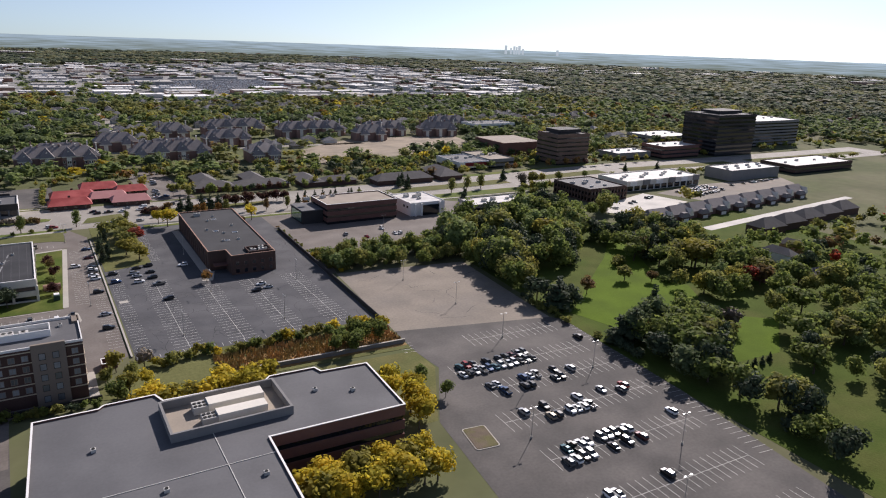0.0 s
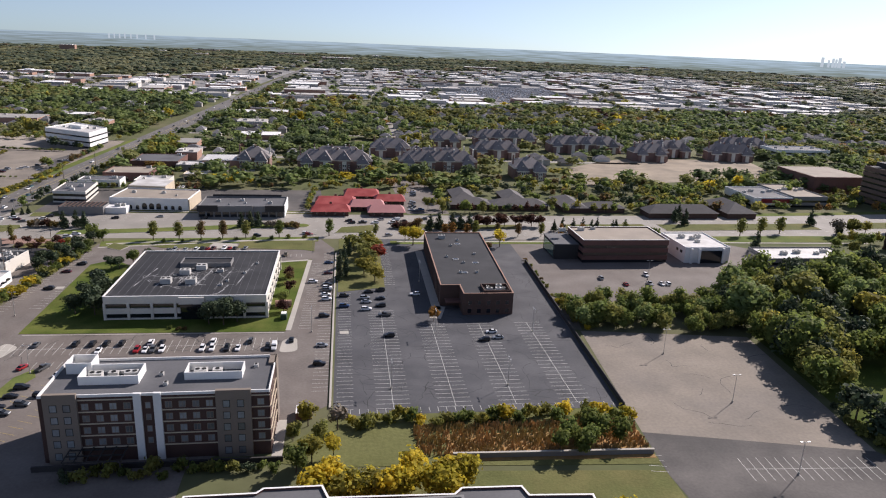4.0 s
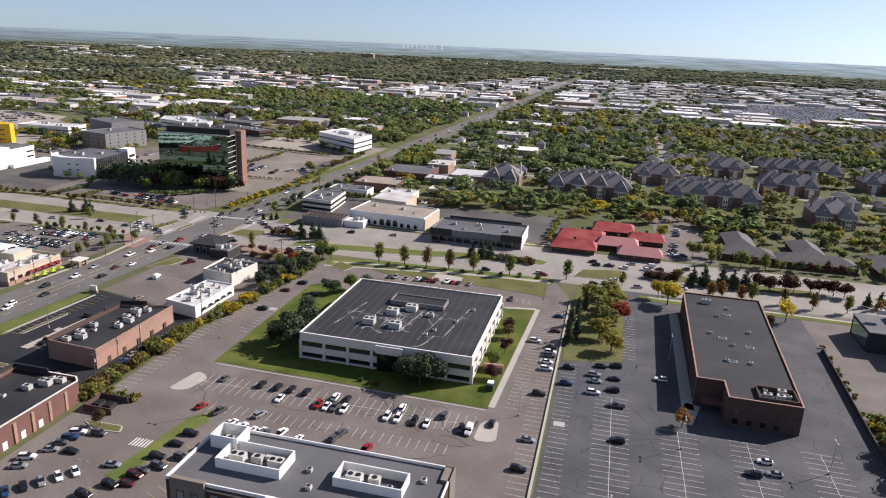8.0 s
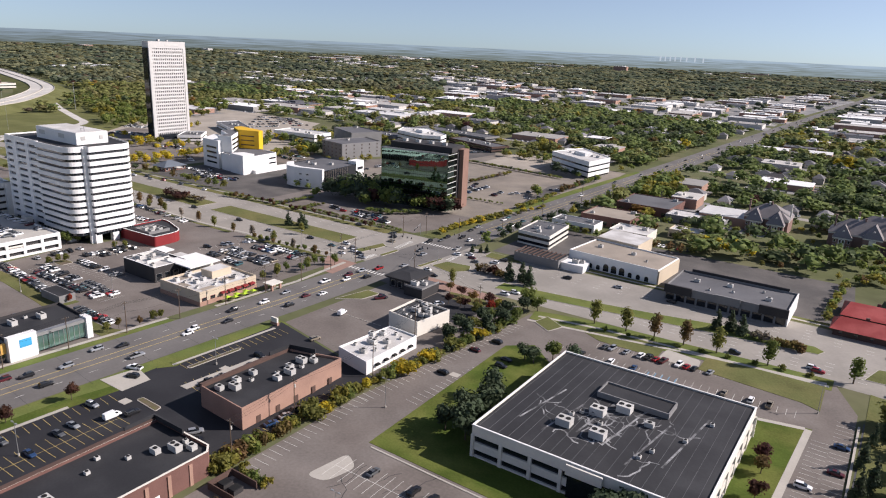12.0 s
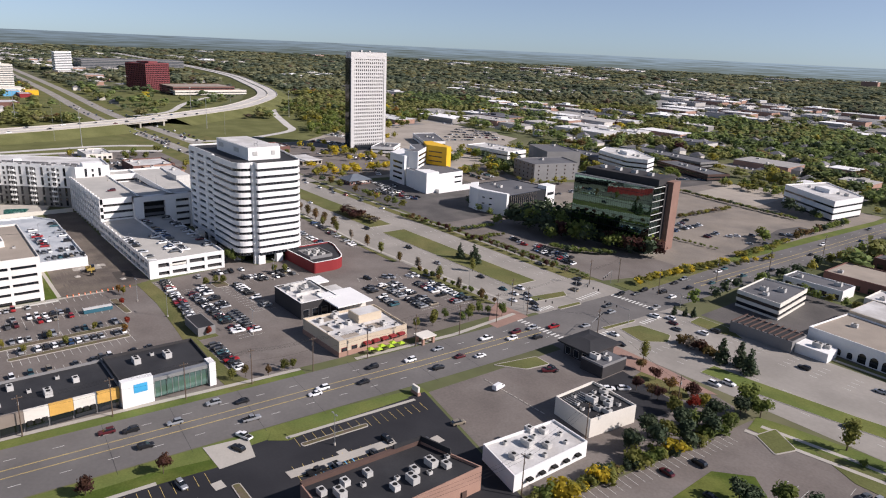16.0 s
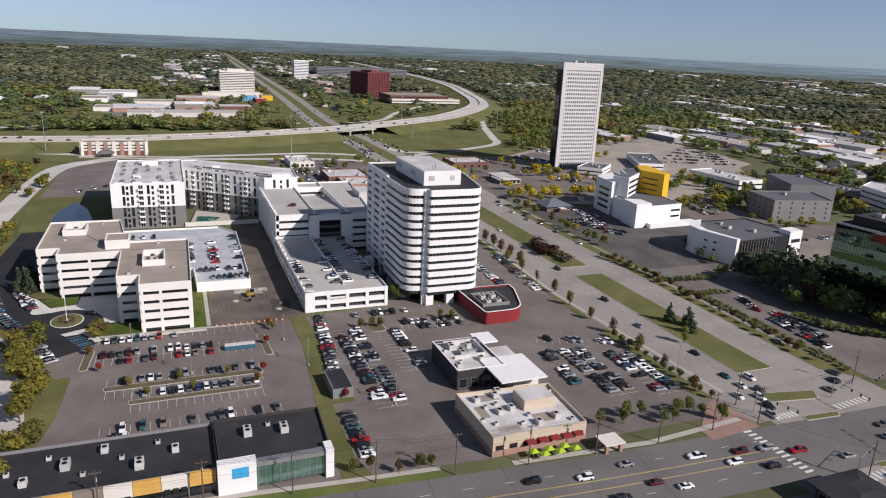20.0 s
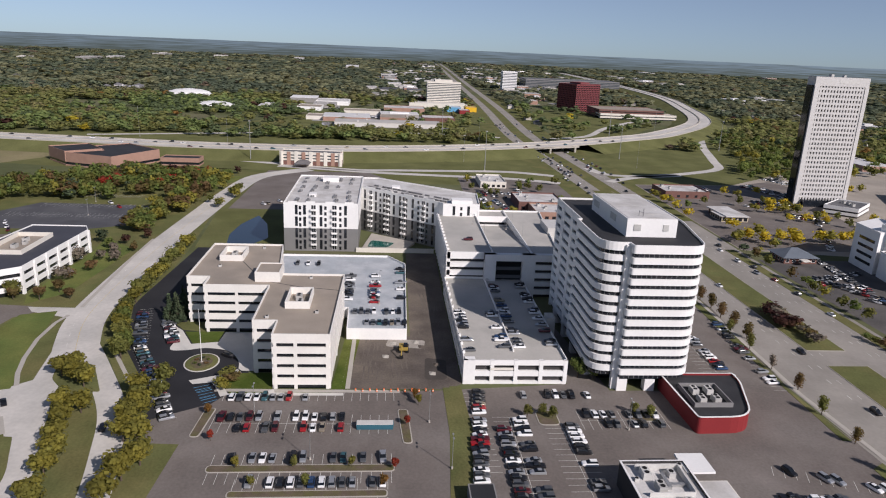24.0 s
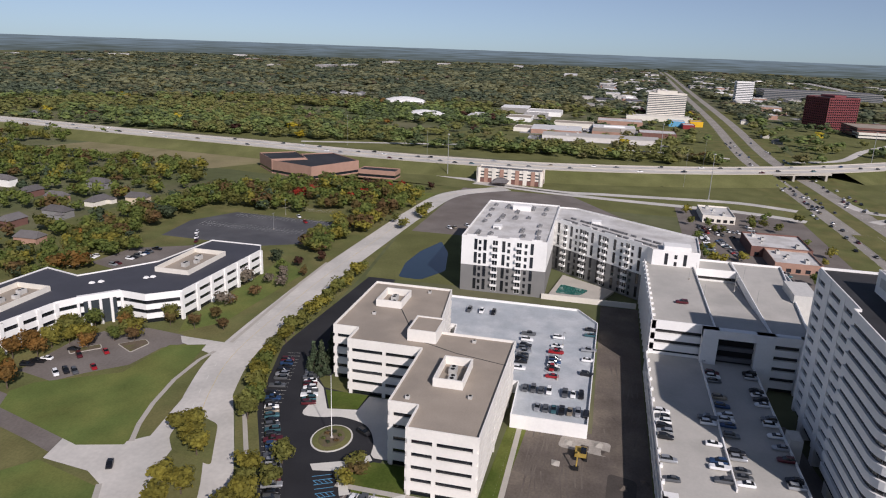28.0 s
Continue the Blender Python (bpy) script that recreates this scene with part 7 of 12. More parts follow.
part("stair_tower", Geo().prism([(-519, 497.6), (-507.5, 503), (-526, 526), (-544, 538), (-545, 522), (-524, 512)], 0, 28.5), WHITE, e)
part("tower_roof", Geo().prism(inset([(-519, 497.6), (-507.5, 503), (-526, 526), (-544, 538), (-545, 522), (-524, 512)], 0.8), 28.5, 28.6), ROOF_GREY, e)
part("yellow_wall", Geo().prism([(-526.5, 526.6), (-506.5, 533), (-509, 540), (-545, 546), (-545, 537)], 0, 30.5), YELLOW, e, "bright yellow wall")
for z in (5.4, 9.6):
    part("window_strip", Geo().wall((-479.4, 505), (-482, 530), 0.3, z, z + 1.4), GLASS_DARK, e)
for z in (17, 21, 25):
    part("window_slot", Geo().wall((-524, 527.2), (-511, 531.4), 0.3, z, z + 0.9), BRICK_DARK, e)
    part("window_slot", Geo().wall((-509, 505), (-524, 524), 0.3, z - 1, z + 0.5), GLASS_DARK, e)
for z in (4, 8.4, 12.8, 17.2):
    part("window_slot", Geo().wall((-533, 496.2), (-518, 494.6), 0.3, z, z + 1.6), GLASS_DARK, e)
# -- white and dark-glass office --
WC = [(-414, 490.6), (-392, 495.6), (-398, 550), (-438, 546), (-438, 505)]
e = block("office_building", "white-framed office with a dark glass front", WC, 13.6, GLASS_DARK, ROOF_GREY, 0.6, "office building")
part("frame_wall", Geo().prism([(-436, 500), (-426, 490), (-415, 488.6), (-391.4, 494.8), (-392, 497.6), (-414, 493), (-424, 496), (-436, 508)], 0, 15.8), WHITE, e)
part("frame_wall", Geo().prism([(-396.4, 540.5), (-397, 551), (-406, 551.5), (-405, 540.5)], 0, 16.4), WHITE, e)
part("window_strip", Geo().wall((-396.2, 542.5), (-396.8, 549.5), 0.3, 9.5, 11.5), GLASS_DARK, e)
windows(e, (-415, 488.6), (-391.4, 494.8), (5.6, 10), (0.2, 0.45), 2.6, 1.2, WHITE, GLASS_DARK)
for k in range(19):
    x, y = along((-392, 497.5), (-397.4, 541), k / 18, 0.1)
    part("mullion", Geo().obox(x, y, 0, 13.8, 0.25, 0.25, 0), STUCCO, e)
units(((-420, 515, 1), (-430, 518, 0), (-410, 525, 1)), 13.66)
# -- grey mid-rise offices --
for P, h in (([(-508, 617), (-474, 609), (-463, 655), (-494, 668), (-502, 642)], 15), ([(-560, 690), (-545, 718), (-500, 702), (-514, 668)], 17)):
    e = block("office_building", "plain grey mid-rise block with small windows", P, h, GREYWALL, ROOF_GREY, 0.8, "office building")
    for a, b in zip(P, P[1:3]):
        windows(e, a, b, [2 + 3.6 * k for k in range(4)], spread(5), 1.3, 1.6, STUCCO, GLASS_DARK)
    units(((P[0][0] + 16, P[0][1] + 20, 1),), h + 0.06)

# -- green glass office --
GA, GB, GC, GD = (-279.5, 503), (-334, 497), (-337.5, 529), (-283, 535)
MIRROR = surface("glass_green_mirror", (0.17, 0.27, 0.235), 0.06, 9, 4.0, 0.015, metal=1.0, spec=0.8, bump=0.012)
e = block("office_building", "green mirror-glass office block with a black roof screen", [GA, GD, GC, GB], 40, MIRROR, ROOF_BLACK, 0.6, "office tower")
for k in range(10):
    part("floor_line", Geo().wall(along(GB, GA, 0, 0.06), along(GB, GA, 1, 0.06), 0.14, 3.9 + k * 4.0, 4.08 + k * 4.0), DARKWALL, e)
    part("floor_bar", Geo().wall(along(GA, GD, 0, 0.1), along(GA, GD, 0.42, 0.1), 0.3, 3.7 + k * 4.0, 4.1 + k * 4.0), UNIT, e, "pale metal bar")
for k in range(8):
    part("mullion", Geo().obox(*along(GA, GD, 0.42 * k / 7, 0.06), 0, 40, 0.12, 0.12, heading(GA, GD)), DARKWALL, e)
for k in range(37):
    part("mullion", Geo().obox(*along(GB, GA, k / 36, 0.03), 0, 40, 0.05, 0.06, heading(GB, GA)), DARKWALL, e)
part("roof_edge", Geo().wall(along(GB, GA, 0, 0.1), along(GB, GA, 1, 0.1), 0.5, 40, 41), UNIT, e, "pale metal roof edge")
part("dark_slot", Geo().prism([along(GA, GD, 0.42, 0.5), along(GA, GD, 0.52, 0.5), along(GA, GD, 0.52, -1), along(GA, GD, 0.42, -1)], 0, 40.8), DARKWALL, e)
part("brick_fin", Geo().prism([along(GA, GD, 0.52, 3.6), along(GA, GD, 0.8, 3.6), along(GA, GD, 0.8, -1), along(GA, GD, 0.52, -1)], 0, 42.4), surface("brick_brown", (0.25, 0.15, 0.115), 0.2, 5, 0.4, 0.9), e, "tall brown brick stair tower")
part("roof_screen", Geo().prism([along(GB, GA, 0.06, -7), along(GB, GA, 0.985, -7), along(GB, GA, 0.985, -27), along(GB, GA, 0.06, -27)], 40, 44.4), DARKWALL, e, "black louvred roof screen")
units([(along(GB, GA, q, -15)[0], along(GB, GA, q, -15)[1], 1) for q in (0.2, 0.4, 0.6, 0.8)], 44.4)
for P, h, wl, words in (([(-513, 758), (-500, 731), (-455, 716), (-436, 724), (-441, 742), (-486, 772)], 17, WHITE, "white"), ([(-310, 738), (-256, 703), (-252, 745), (-297, 786)], 15, WHITE, "white"),
                        (turned(rect(-630, -570, 665, 695), -600, 680, 5), 9, WHITE, "white"), (rect(-575, -505, 735, 765), 8, GREYWALL, "grey"), (turned(rect(-560, -440, 838, 866), -500, 852, -8), 6, GREYWALL, "grey"), (turned(rect(-470, -390, 780, 806), -430, 793, -20), 6, BRICK_DARK, "brown")):
    e = banded("office_building", words + " banded mid-rise office among parking lots", P, h, even(h, max(2, int(h / 4)), 0, 1.5), wl, GLASS_DARK, roof=ROOF_WHITE if wl is WHITE else ROOF_GREY)
    cx, cy = sum(p[0] for p in P) / len(P), sum(p[1] for p in P) / len(P)
    if h > 10:
        part("penthouse", Geo().obox(cx, cy, h + 0.05, h + 3.2, 15, 9, -27), wl, e)
    units([(cx + q, cy - q * 0.3, abs(q) % 2) for q in (-16, -9, 10, 17)], h + 0.06)

# -- restaurants and stores in the west lot --
R1 = [(-286, 279), (-258.5, 279.5), (-258.5, 311), (-284, 312)]
e = block("restaurant", "cream restaurant with a white parapet roof and terrace", R1, 5.6, STUCCO_CREAM, ROOF_WHITE, 1.0, "restaurant")
part("raised_roof", Geo().box(-279, -271, 296, 307, 5.7, 9.0), STUCCO_CREAM, e)
part("raised_roof_top", Geo().box(-278.6, -271.4, 296.4, 306.6, 9.0, 9.1), ROOF_WHITE, e)
part("brick_base", Geo().prism(inset(R1, -0.15), 0, 2.0), BRICK_PINK, e)
windows(e, (-258.5, 279.5), (-258.5, 311), (1.2,), spread(7), 2.6, 2.4, REDWALL, GLASS_DARK)
for k in range(5):
    part("awning", Geo().prism([(-258.4, 290 + k * 4), (-256.4, 290 + k * 4), (-256.4, 293 + k * 4), (-258.4, 293 + k * 4)], 3.4, 4.1, 0.1), REDWALL, e)
for x, y, w, d in ((-282, 288, 4, 8), (-266, 300, 5, 6), (-274, 283, 7, 3), (-263, 287, 3, 7)):
    part("roof_patch", Geo().box(x - w / 2, x + w / 2, y - d / 2, y + d / 2, 5.62, 5.68), ROOF_TAN, e, "dull mended patch of the roof")
units(((-284, 293, 0), (-273, 292.5, 0), (-263, 297, 0), (-269, 281, 2), (-277, 289, 2), (-262, 308, 2), (-275, 309, 2), (-281, 284, 0), (-276, 285, 2), (-272, 288, 0), (-266, 284, 2), (-282, 291, 0), (-264, 292, 2), (-265, 304, 0), (-280, 310, 2), (-268, 296, 2)), 5.66)
for k in range(6):
    u = thing("parasol", "lime green square parasol on a terrace", "umbrella", pose(-254.6 + (k % 2) * 2.0, 291 + k * 2.6, 0), "terrace parasols")
    part("canopy", Geo().prism(rect(-1.3, 1.3, -1.3, 1.3), 2.3, 3.0, 0.9), surface("canvas_lime", (0.35, 0.5, 0.03), 0.1, 2, 0.3, 0.8) if k == 0 else bpy.data.materials["canvas_lime"], u)
    part("pole", Geo().cyl(0, 0, 0.05, 2.4, 0.04), METAL, u)
pg = thing("pergola", "small stone gate pavilion beside the terrace", "pergola")
for x, y in ((-254, 313), (-250, 313), (-254, 318), (-250, 318)):
    part("post", Geo().box(x - 0.5, x + 0.5, y - 0.5, y + 0.5, 0, 3), BRICK_PINK, pg)
part("roof", Geo().box(-255, -249, 312, 319, 3, 3.4), OFFWHITE, pg)
e = block("restaurant", "white and charcoal restaurant with a stepped roof", rect(-324, -299, 285, 303), 6.8, DARKWALL, ROOF_WHITE, 0.8, "restaurant", cap=WHITE)
part("side_block", Geo().box(-318, -292, 303.1, 313, 0, 5.2), OFFWHITE, e)
part("side_roof", Geo().box(-317.6, -292.4, 303.1, 312.6, 5.2, 5.3), ROOF_WHITE, e)
part("canopy", Geo().box(-306, -287, 296, 313.4, 6.9, 7.4), WHITE, e)
part("canopy", Geo().box(-328, -319, 302, 310, 6.6, 7.2), WHITE, e)
windows(e, (-299, 285), (-299, 303), (0.6,), spread(4), 3.0, 3.6, METAL, GLASS_DARK)
part("roof_screen", Geo().box(-321, -320.7, 288, 300, 6.8, 8.6).box(-321, -309, 299.7, 300, 6.8, 8.6).box(-309.3, -309, 288, 299.7, 6.8, 8.2), UNIT, e, "grey screen round roof equipment")
part("duct", Geo().box(-318, -312, 294, 295, 6.9, 7.8).box(-314, -313, 295, 299, 6.9, 7.7), METAL, e)
units(((-318, 290, 1), (-312, 292, 1), (-318, 297, 0), (-306, 297, 0), (-306, 289, 2), (-322, 301, 2), (-303, 287, 0), (-316, 287, 2)), 6.86)
e = block("store", "store with white end walls and a green glass front", [(-289, 204.4), (-266, 204.4), (-266.4, 233.5), (-288, 234.5)], 7.2, DARKWALL, ROOF_BLACK, 0.9, "store")
part("sign_wall", Geo().box(-266.2, -263.6, 203.8, 213.5, 0, 9.2), WHITE, e, "white sign wall")
part("sign_panel", Geo().box(-263.58, -263.5, 207.4, 211.6, 4.6, 7.6), surface("sign_blue", (0.05, 0.36, 0.62), 0.1, 3, 0.5, 0.5), e, "plain bright blue sign panel")
part("end_wall", Geo().box(-268, -263.4, 231.8, 234, 0, 8.6), WHITE, e)
part("glass_front", Geo().box(-265.9, -264.6, 213.6, 231.7, 0.8, 6.6), GLASS_GREEN, e, "green glass shopfront")
part("fascia", Geo().box(-266.4, -264.0, 213.5, 231.8, 6.7, 8.0), METAL, e)
for k in range(10):
    part("mullion", Geo().box(-264.62, -264.5, 214 + k * 1.9, 214.15 + k * 1.9, 0.8, 6.6), METAL, e)
units(((-280, 213, 1), (-279, 223, 1), (-283, 219, 2)), 7.26)
e = block("store", "long row of shops with tan fronts and a black roof", [(-290, 130), (-266.5, 130), (-266.2, 204.2), (-289.5, 204.2)], 6.2, GREYWALL, ROOF_BLACK, 0.9, "store")
OCHRE = surface("panel_ochre", (0.62, 0.36, 0.09), 0.25, 4, 0.4, 0.6)
for k, mt in enumerate((OFFWHITE, STUCCO, OCHRE, OFFWHITE, STUCCO, OCHRE, STUCCO, OFFWHITE, OCHRE, OFFWHITE, OCHRE)):
    y0 = 131 + k * 6.6
    part("shopfront", Geo().box(-266.3, -265.3, y0, y0 + 6.5, 3.4, 7.2), mt, e)
    part("shop_window", Geo().box(-266.1, -265.7, y0 + 0.3, y0 + 6.2, 0.4, 3.3), GLASS_DARK, e)
    if mt is OFFWHITE:
        for j in range(3):
            part("awning", Geo().prism([(-265.3, y0 + 0.5 + j * 2), (-264.2, y0 + 0.5 + j * 2), (-264.2, y0 + 2 + j * 2), (-265.3, y0 + 2 + j * 2)], 2.9, 3.8, 0.1), BLACK, e)
units([(-284 + (k % 3) * 5, 150 + k * 4.4, (1, 2, 0, 2)[k % 4]) for k in range(11)], 6.26)
e = block("kiosk", "small white kiosk with a dark flat roof", rect(-320, -305, 243, 250), 3.6, GREYWALL, ROOF_BLACK, 0.06, "kiosk")
for x, y, w in ((-354, 218, 11),):
    d = thing("dumpster", "blue steel dumpster on the parking lot", "dumpster")
    part("body", Geo().prism(rect(x - 1.2, x + 1.2, y - w / 2, y + w / 2), 0.1, 1.8, -0.05), surface("dumpster_teal", (0.035, 0.12, 0.16), 0.3, 2, 0.3, 0.6), d)
    part("rim", Geo().box(x - 1.3, x + 1.3, y - w / 2 - 0.1, y + w / 2 + 0.1, 1.8, 1.95), UNIT, d)
EXC = surface("excavator_dusty", (0.32, 0.22, 0.05), 0.4, 2, 0.3, 0.7)
ex = thing("excavator", "dusty yellow excavator on a dirt yard", "excavator")
part("tracks", Geo().box(-412, -408, 226, 227, 0.03, 1.0).box(-412, -408, 229, 230, 0.03, 1.0), BLACK, ex)
part("body", Geo().box(-412, -408.2, 226.3, 229.7, 1.0, 2.4), EXC, ex)
part("cab", Geo().box(-409.8, -408.2, 228, 229.6, 2.4, 3.6), GLASS_DARK, ex)
part("boom", Geo().tube((-409, 227.4, 2.2), (-405, 227.2, 4.6), 0.3, 0.25).tube((-405, 227.2, 4.6), (-402.5, 227, 1.5), 0.25, 0.2), EXC, ex)
part("bucket", Geo().box(-403, -402, 226.3, 227.7, 0.5, 1.6), BLACK, ex)

# -- curved white office with the round lobby --
W3 = [(-468, 60), (-532, 63), (-540, 59), (-540, 31), (-500, 27), (-482, 15), (-471, 7), (-476, -13), (-450, -15), (-402, -17), (-402, 17), (-418, 18.5), (-441, 22), (-448, 26), (-460, 37), (-459, 49)]
e = banded("office_building", "three-storey white office with dark window bands and a dark roof", W3, 12.2, even(12.2, 3, 0.2, 1.7), WHITE, GLASS_DARK, 0.5, surface("roof_slate_blue", (0.06, 0.062, 0.075), 0.25, 9, 0.8, 0.8), 0.6)
for a, b, n in (((-468, 60), (-532, 63), 6), ((-402, 17), (-418, 18.5), 2), ((-418, 18.5), (-441, 22), 3)):
    for k in range(n + 1):
        x, y = along(a, b, k / n)
        part("pier", Geo().obox(x, y, 0, 12.2, 1.6, 1.0, heading(a, b)), WHITE, e)
part("lobby_glass", Geo().wall(along((-448, 26), (-460, 37), 0.12, -0.1), along((-448, 26), (-460, 37), 0.88, -0.1), 0.5, 0.2, 10.4), GLASS_GREY, e, "tall dark glass front of the lobby")
part("lobby_cornice", Geo().wall(along((-448, 26), (-460, 37), 0, -1.2), along((-448, 26), (-460, 37), 1, -1.2), 2.6, 10.6, 12.5), WHITE, e)
for k in range(5):
    x, y = along((-448, 26), (-460, 37), k / 4, 0.9)
    part("column", Geo().cyl(x, y, 0, 10.6, 0.6, n=10), WHITE, e)
for x, y in ((-465, 19), (-467.5, 21.5), (-478, 36), (-480, 38)):
    part("skylight", Geo().prism(rect(x - 1, x + 1, y - 1, y + 1), 12.3, 13.0, 0.4), WHITE, e, "small white roof dome")
for x0, x1, y0, y1 in ((-519, -487, 34, 51), (-452, -427, -6, 10)):
    g = Geo()
    for q in ((x0, x1, y0, y0 + 0.5), (x0, x1, y1 - 0.5, y1), (x0, x0 + 0.5, y0 + 0.5, y1 - 0.5), (x1 - 0.5, x1, y0 + 0.5, y1 - 0.5)):
        g.box(*q, 12.2, 14.4)
    part("roof_screen", g, OFFWHITE, e)
    part("screen_floor", Geo().plate(rect(x0 + 0.5, x1 - 0.5, y0 + 0.5, y1 - 0.5), 12.35), ROOF_TAN, e)
    units((((x0 + x1) / 2 - 6, (y0 + y1) / 2, 1), ((x0 + x1) / 2 - 1, (y0 + y1) / 2 + 2, 0), ((x0 + x1) / 2 + 5, (y0 + y1) / 2, 1)), 12.36)

# -- school, inn and strip by the freeway --
for P, h in (([(-814, -84), (-786, -58), (-806, -34), (-836, -58)], 12), ([(-786, -57), (-769, -13), (-818, 12), (-850, -26), (-830, -50), (-806, -33)], 11), (rect(-816, -800, 18, 52), 6.5)):
    e = banded("school_building", "brown brick school building with a black roof", P, h, [(0, 1.2), (3.4, h)], BRICK_PINK, GLASS_DARK, roof=ROOF_BLACK, category="school")
INN = [(-838, 122), (-822, 122), (-819, 177), (-836, 178)]
e = banded("hotel", "four-storey red brick and cream inn near the freeway", INN, 11.6, even(11.6, 4, 0.3, 1.2), OFFWHITE, GLASS_GREY, 0.3, ROOF_GREY, 1.0, "hotel")
for a, b, n in ((INN[0], INN[1], 2), (INN[1], INN[2], 8), (INN[2], INN[3], 2)):
    for k in range(n + 1):
        x, y = along(a, b, k / n)
        part("bay", Geo().obox(x, y, 0, 13.0 if k % 2 == 0 else 12.4, 3.4, 1.2, heading(a, b)), OFFWHITE if k % 2 == 0 else BRICK_PINK, e)
    part("ground_band", Geo().wall(along(a, b, 0, 0.3), along(a, b, 1, 0.3), 0.3, 0, 4), BRICK, e)
part("porch_roof", Geo().prism([(-818.9, 136), (-804, 136), (-804, 150), (-818.9, 150)], 3.6, 6.6, 0.6), SHINGLE, e)
for x0, x1, y0, y1, h, wl in ((-690, -655, 318, 352, 5.5, BRICK), (-655, -625, 325, 350, 5, BRICK_PINK), (-600, -545, 300, 325, 6, WHITE), (-770, -735, 300, 322, 4.5, OFFWHITE), (-743, -712, 452, 490, 5, BRICK)):
    e = block("restaurant", "roadside restaurant with a crowded white flat roof", rect(x0, x1, y0, y1), h, wl, ROOF_WHITE, 1.0, "restaurant")
    windows(e, (x1, y0), (x1, y1), (0.8,), spread(5), 2.6, 2.2, BRICK_DARK, GLASS_DARK)
    units(((x0 + 7, y0 + 6, 1), (x0 + 14, y0 + 10, 0), (x1 - 7, y1 - 7, 1), (x1 - 12, y0 + 8, 2)), h + 0.06)
e = thing("bank_branch", "glazed bank branch under a broad pale flat canopy", "bank")
part("wall", Geo().box(-651, -633, 463, 483, 0, 3.9), STUCCO_CREAM, e)
windows(e, (-633, 463), (-633, 483), (0.5,), spread(5), 2.8, 2.8, METAL, GLASS_DARK)
windows(e, (-651, 463), (-633, 463), (0.5,), spread(5), 2.8, 2.8, METAL, GLASS_DARK)
part("canopy_roof", Geo().box(-664, -631, 465, 482, 4.0, 4.7), ROOF_WHITE, e)
part("upper_roof", Geo().box(-650, -632, 462, 484, 3.92, 3.99), ROOF_WHITE, e)
for y in (467, 480):
    part("post", Geo().box(-663, -662, y, y + 1, 0, 4.0), BRICK_PINK, e)
e = thing("restaurant", "red brick restaurant under a blue-grey hipped roof", "restaurant")
part("wall", Geo().box(-549, -533, 453, 473, 0, 3.6), BRICK, e)
windows(e, (-533, 453), (-533, 473), (0.9,), spread(5), 2.2, 1.7, WHITE, GLASS_DARK)
windows(e, (-549, 453), (-533, 453), (0.9,), spread(4), 2.2, 1.7, WHITE, GLASS_DARK)
hip(e, -549, -533, 453, 473, 3.6, 4.2, surface("roof_slate", (0.13, 0.15, 0.175), 0.25, 5, 0.5, 0.7), 1.4)
part("porch", Geo().box(-531.4, -527, 461, 466, 3.0, 3.4), OFFWHITE, e)
# beyond the freeway
e = banded("hotel", "tall cream hotel block beyond the freeway", rect(-1556, -1528, 297, 362), 45, even(45, 13, 4, 1.5), OFFWHITE, GLASS_GREY, 0.4, ROOF_TAN, 1.0, "hotel")
part("penthouse", Geo().box(-1550, -1534, 312, 346, 45, 50), OFFWHITE, e)
part("podium", Geo().box(-1527.9, -1490, 262, 372, 0, 8), OFFWHITE, e)
REDSTONE = surface("granite_red_brown", (0.19, 0.05, 0.052), 0.15, 6, 0.6, 0.7)
RT = [(-1498, 582), (-1528, 636), (-1575, 612), (-1545, 558)]
e = banded("office_tower", "red-brown granite office tower", RT, 52, even(52, 13, 0, 2.1), REDSTONE, GLASS_DARK, 0.6, ROOF_GREY, 1.0, "office tower")
for a, b, n in ((RT[0], RT[1], 14), (RT[3], RT[0], 12)):
    for k in range(n + 1):
        part("pier", Geo().obox(*along(a, b, k / n), 0, 52.4, 1.1, 1.1, heading(a, b)), REDSTONE, e)
part("penthouse", Geo().obox(-1536, 597, 52.9, 56, 30, 24, 29), REDSTONE, e)
e = banded("office_building", "low red office with pale bands", rect(-1480, -1400, 600, 720), 15, even(15, 4, 0, 1.7), BRICK, GLASS_DARK, 0.4, ROOF_TAN)
e = banded("office_building", "white low office near the interchange", rect(-1420, -1390, 600, 740), 9, even(9, 2, 0, 1.7), OFFWHITE, GLASS_DARK, 0.4, ROOF_TAN)
e = banded("office_tower", "pale blue-white far office tower", rect(-2082, -2046, 527, 566), 53, even(53, 13, 0, 1.8), WHITE, GLASS_GREY, 0.4, ROOF_GREY, 1.0, "office tower")
e = banded("office_building", "long dark blue office complex far off", rect(-2300, -2200, 620, 900), 30, even(30, 7, 0, 2.4), GREYWALL, GLASS_GREY, 0.4, ROOF_GREY)
for k, (x, y, w, d, h, wl) in enumerate(((-1250, 230, 60, 40, 6, BRICK_PINK), (-1260, 300, 40, 50, 6, BRICK), (-1330, 180, 40, 60, 6, OFFWHITE), (-1400, 250, 50, 70, 7, BRICK_PINK), (-1240, 130, 40, 60, 5, OFFWHITE), (-1500, 120, 60, 60, 7, WHITE), (-1380, 90, 50, 40, 6, WHITE), (-1430, 340, 30, 24, 8, PAINT_B), (-1440, 372, 24, 20, 8, YELLOW), (-1400, 356, 30, 18, 6, REDWALL))):
    block("store", "low store beyond the freeway", rect(x - w / 2, x + w / 2, y - d / 2, y + d / 2), h, wl, ROOF_WHITE if k % 2 else ROOF_TAN, 0.6, "store")
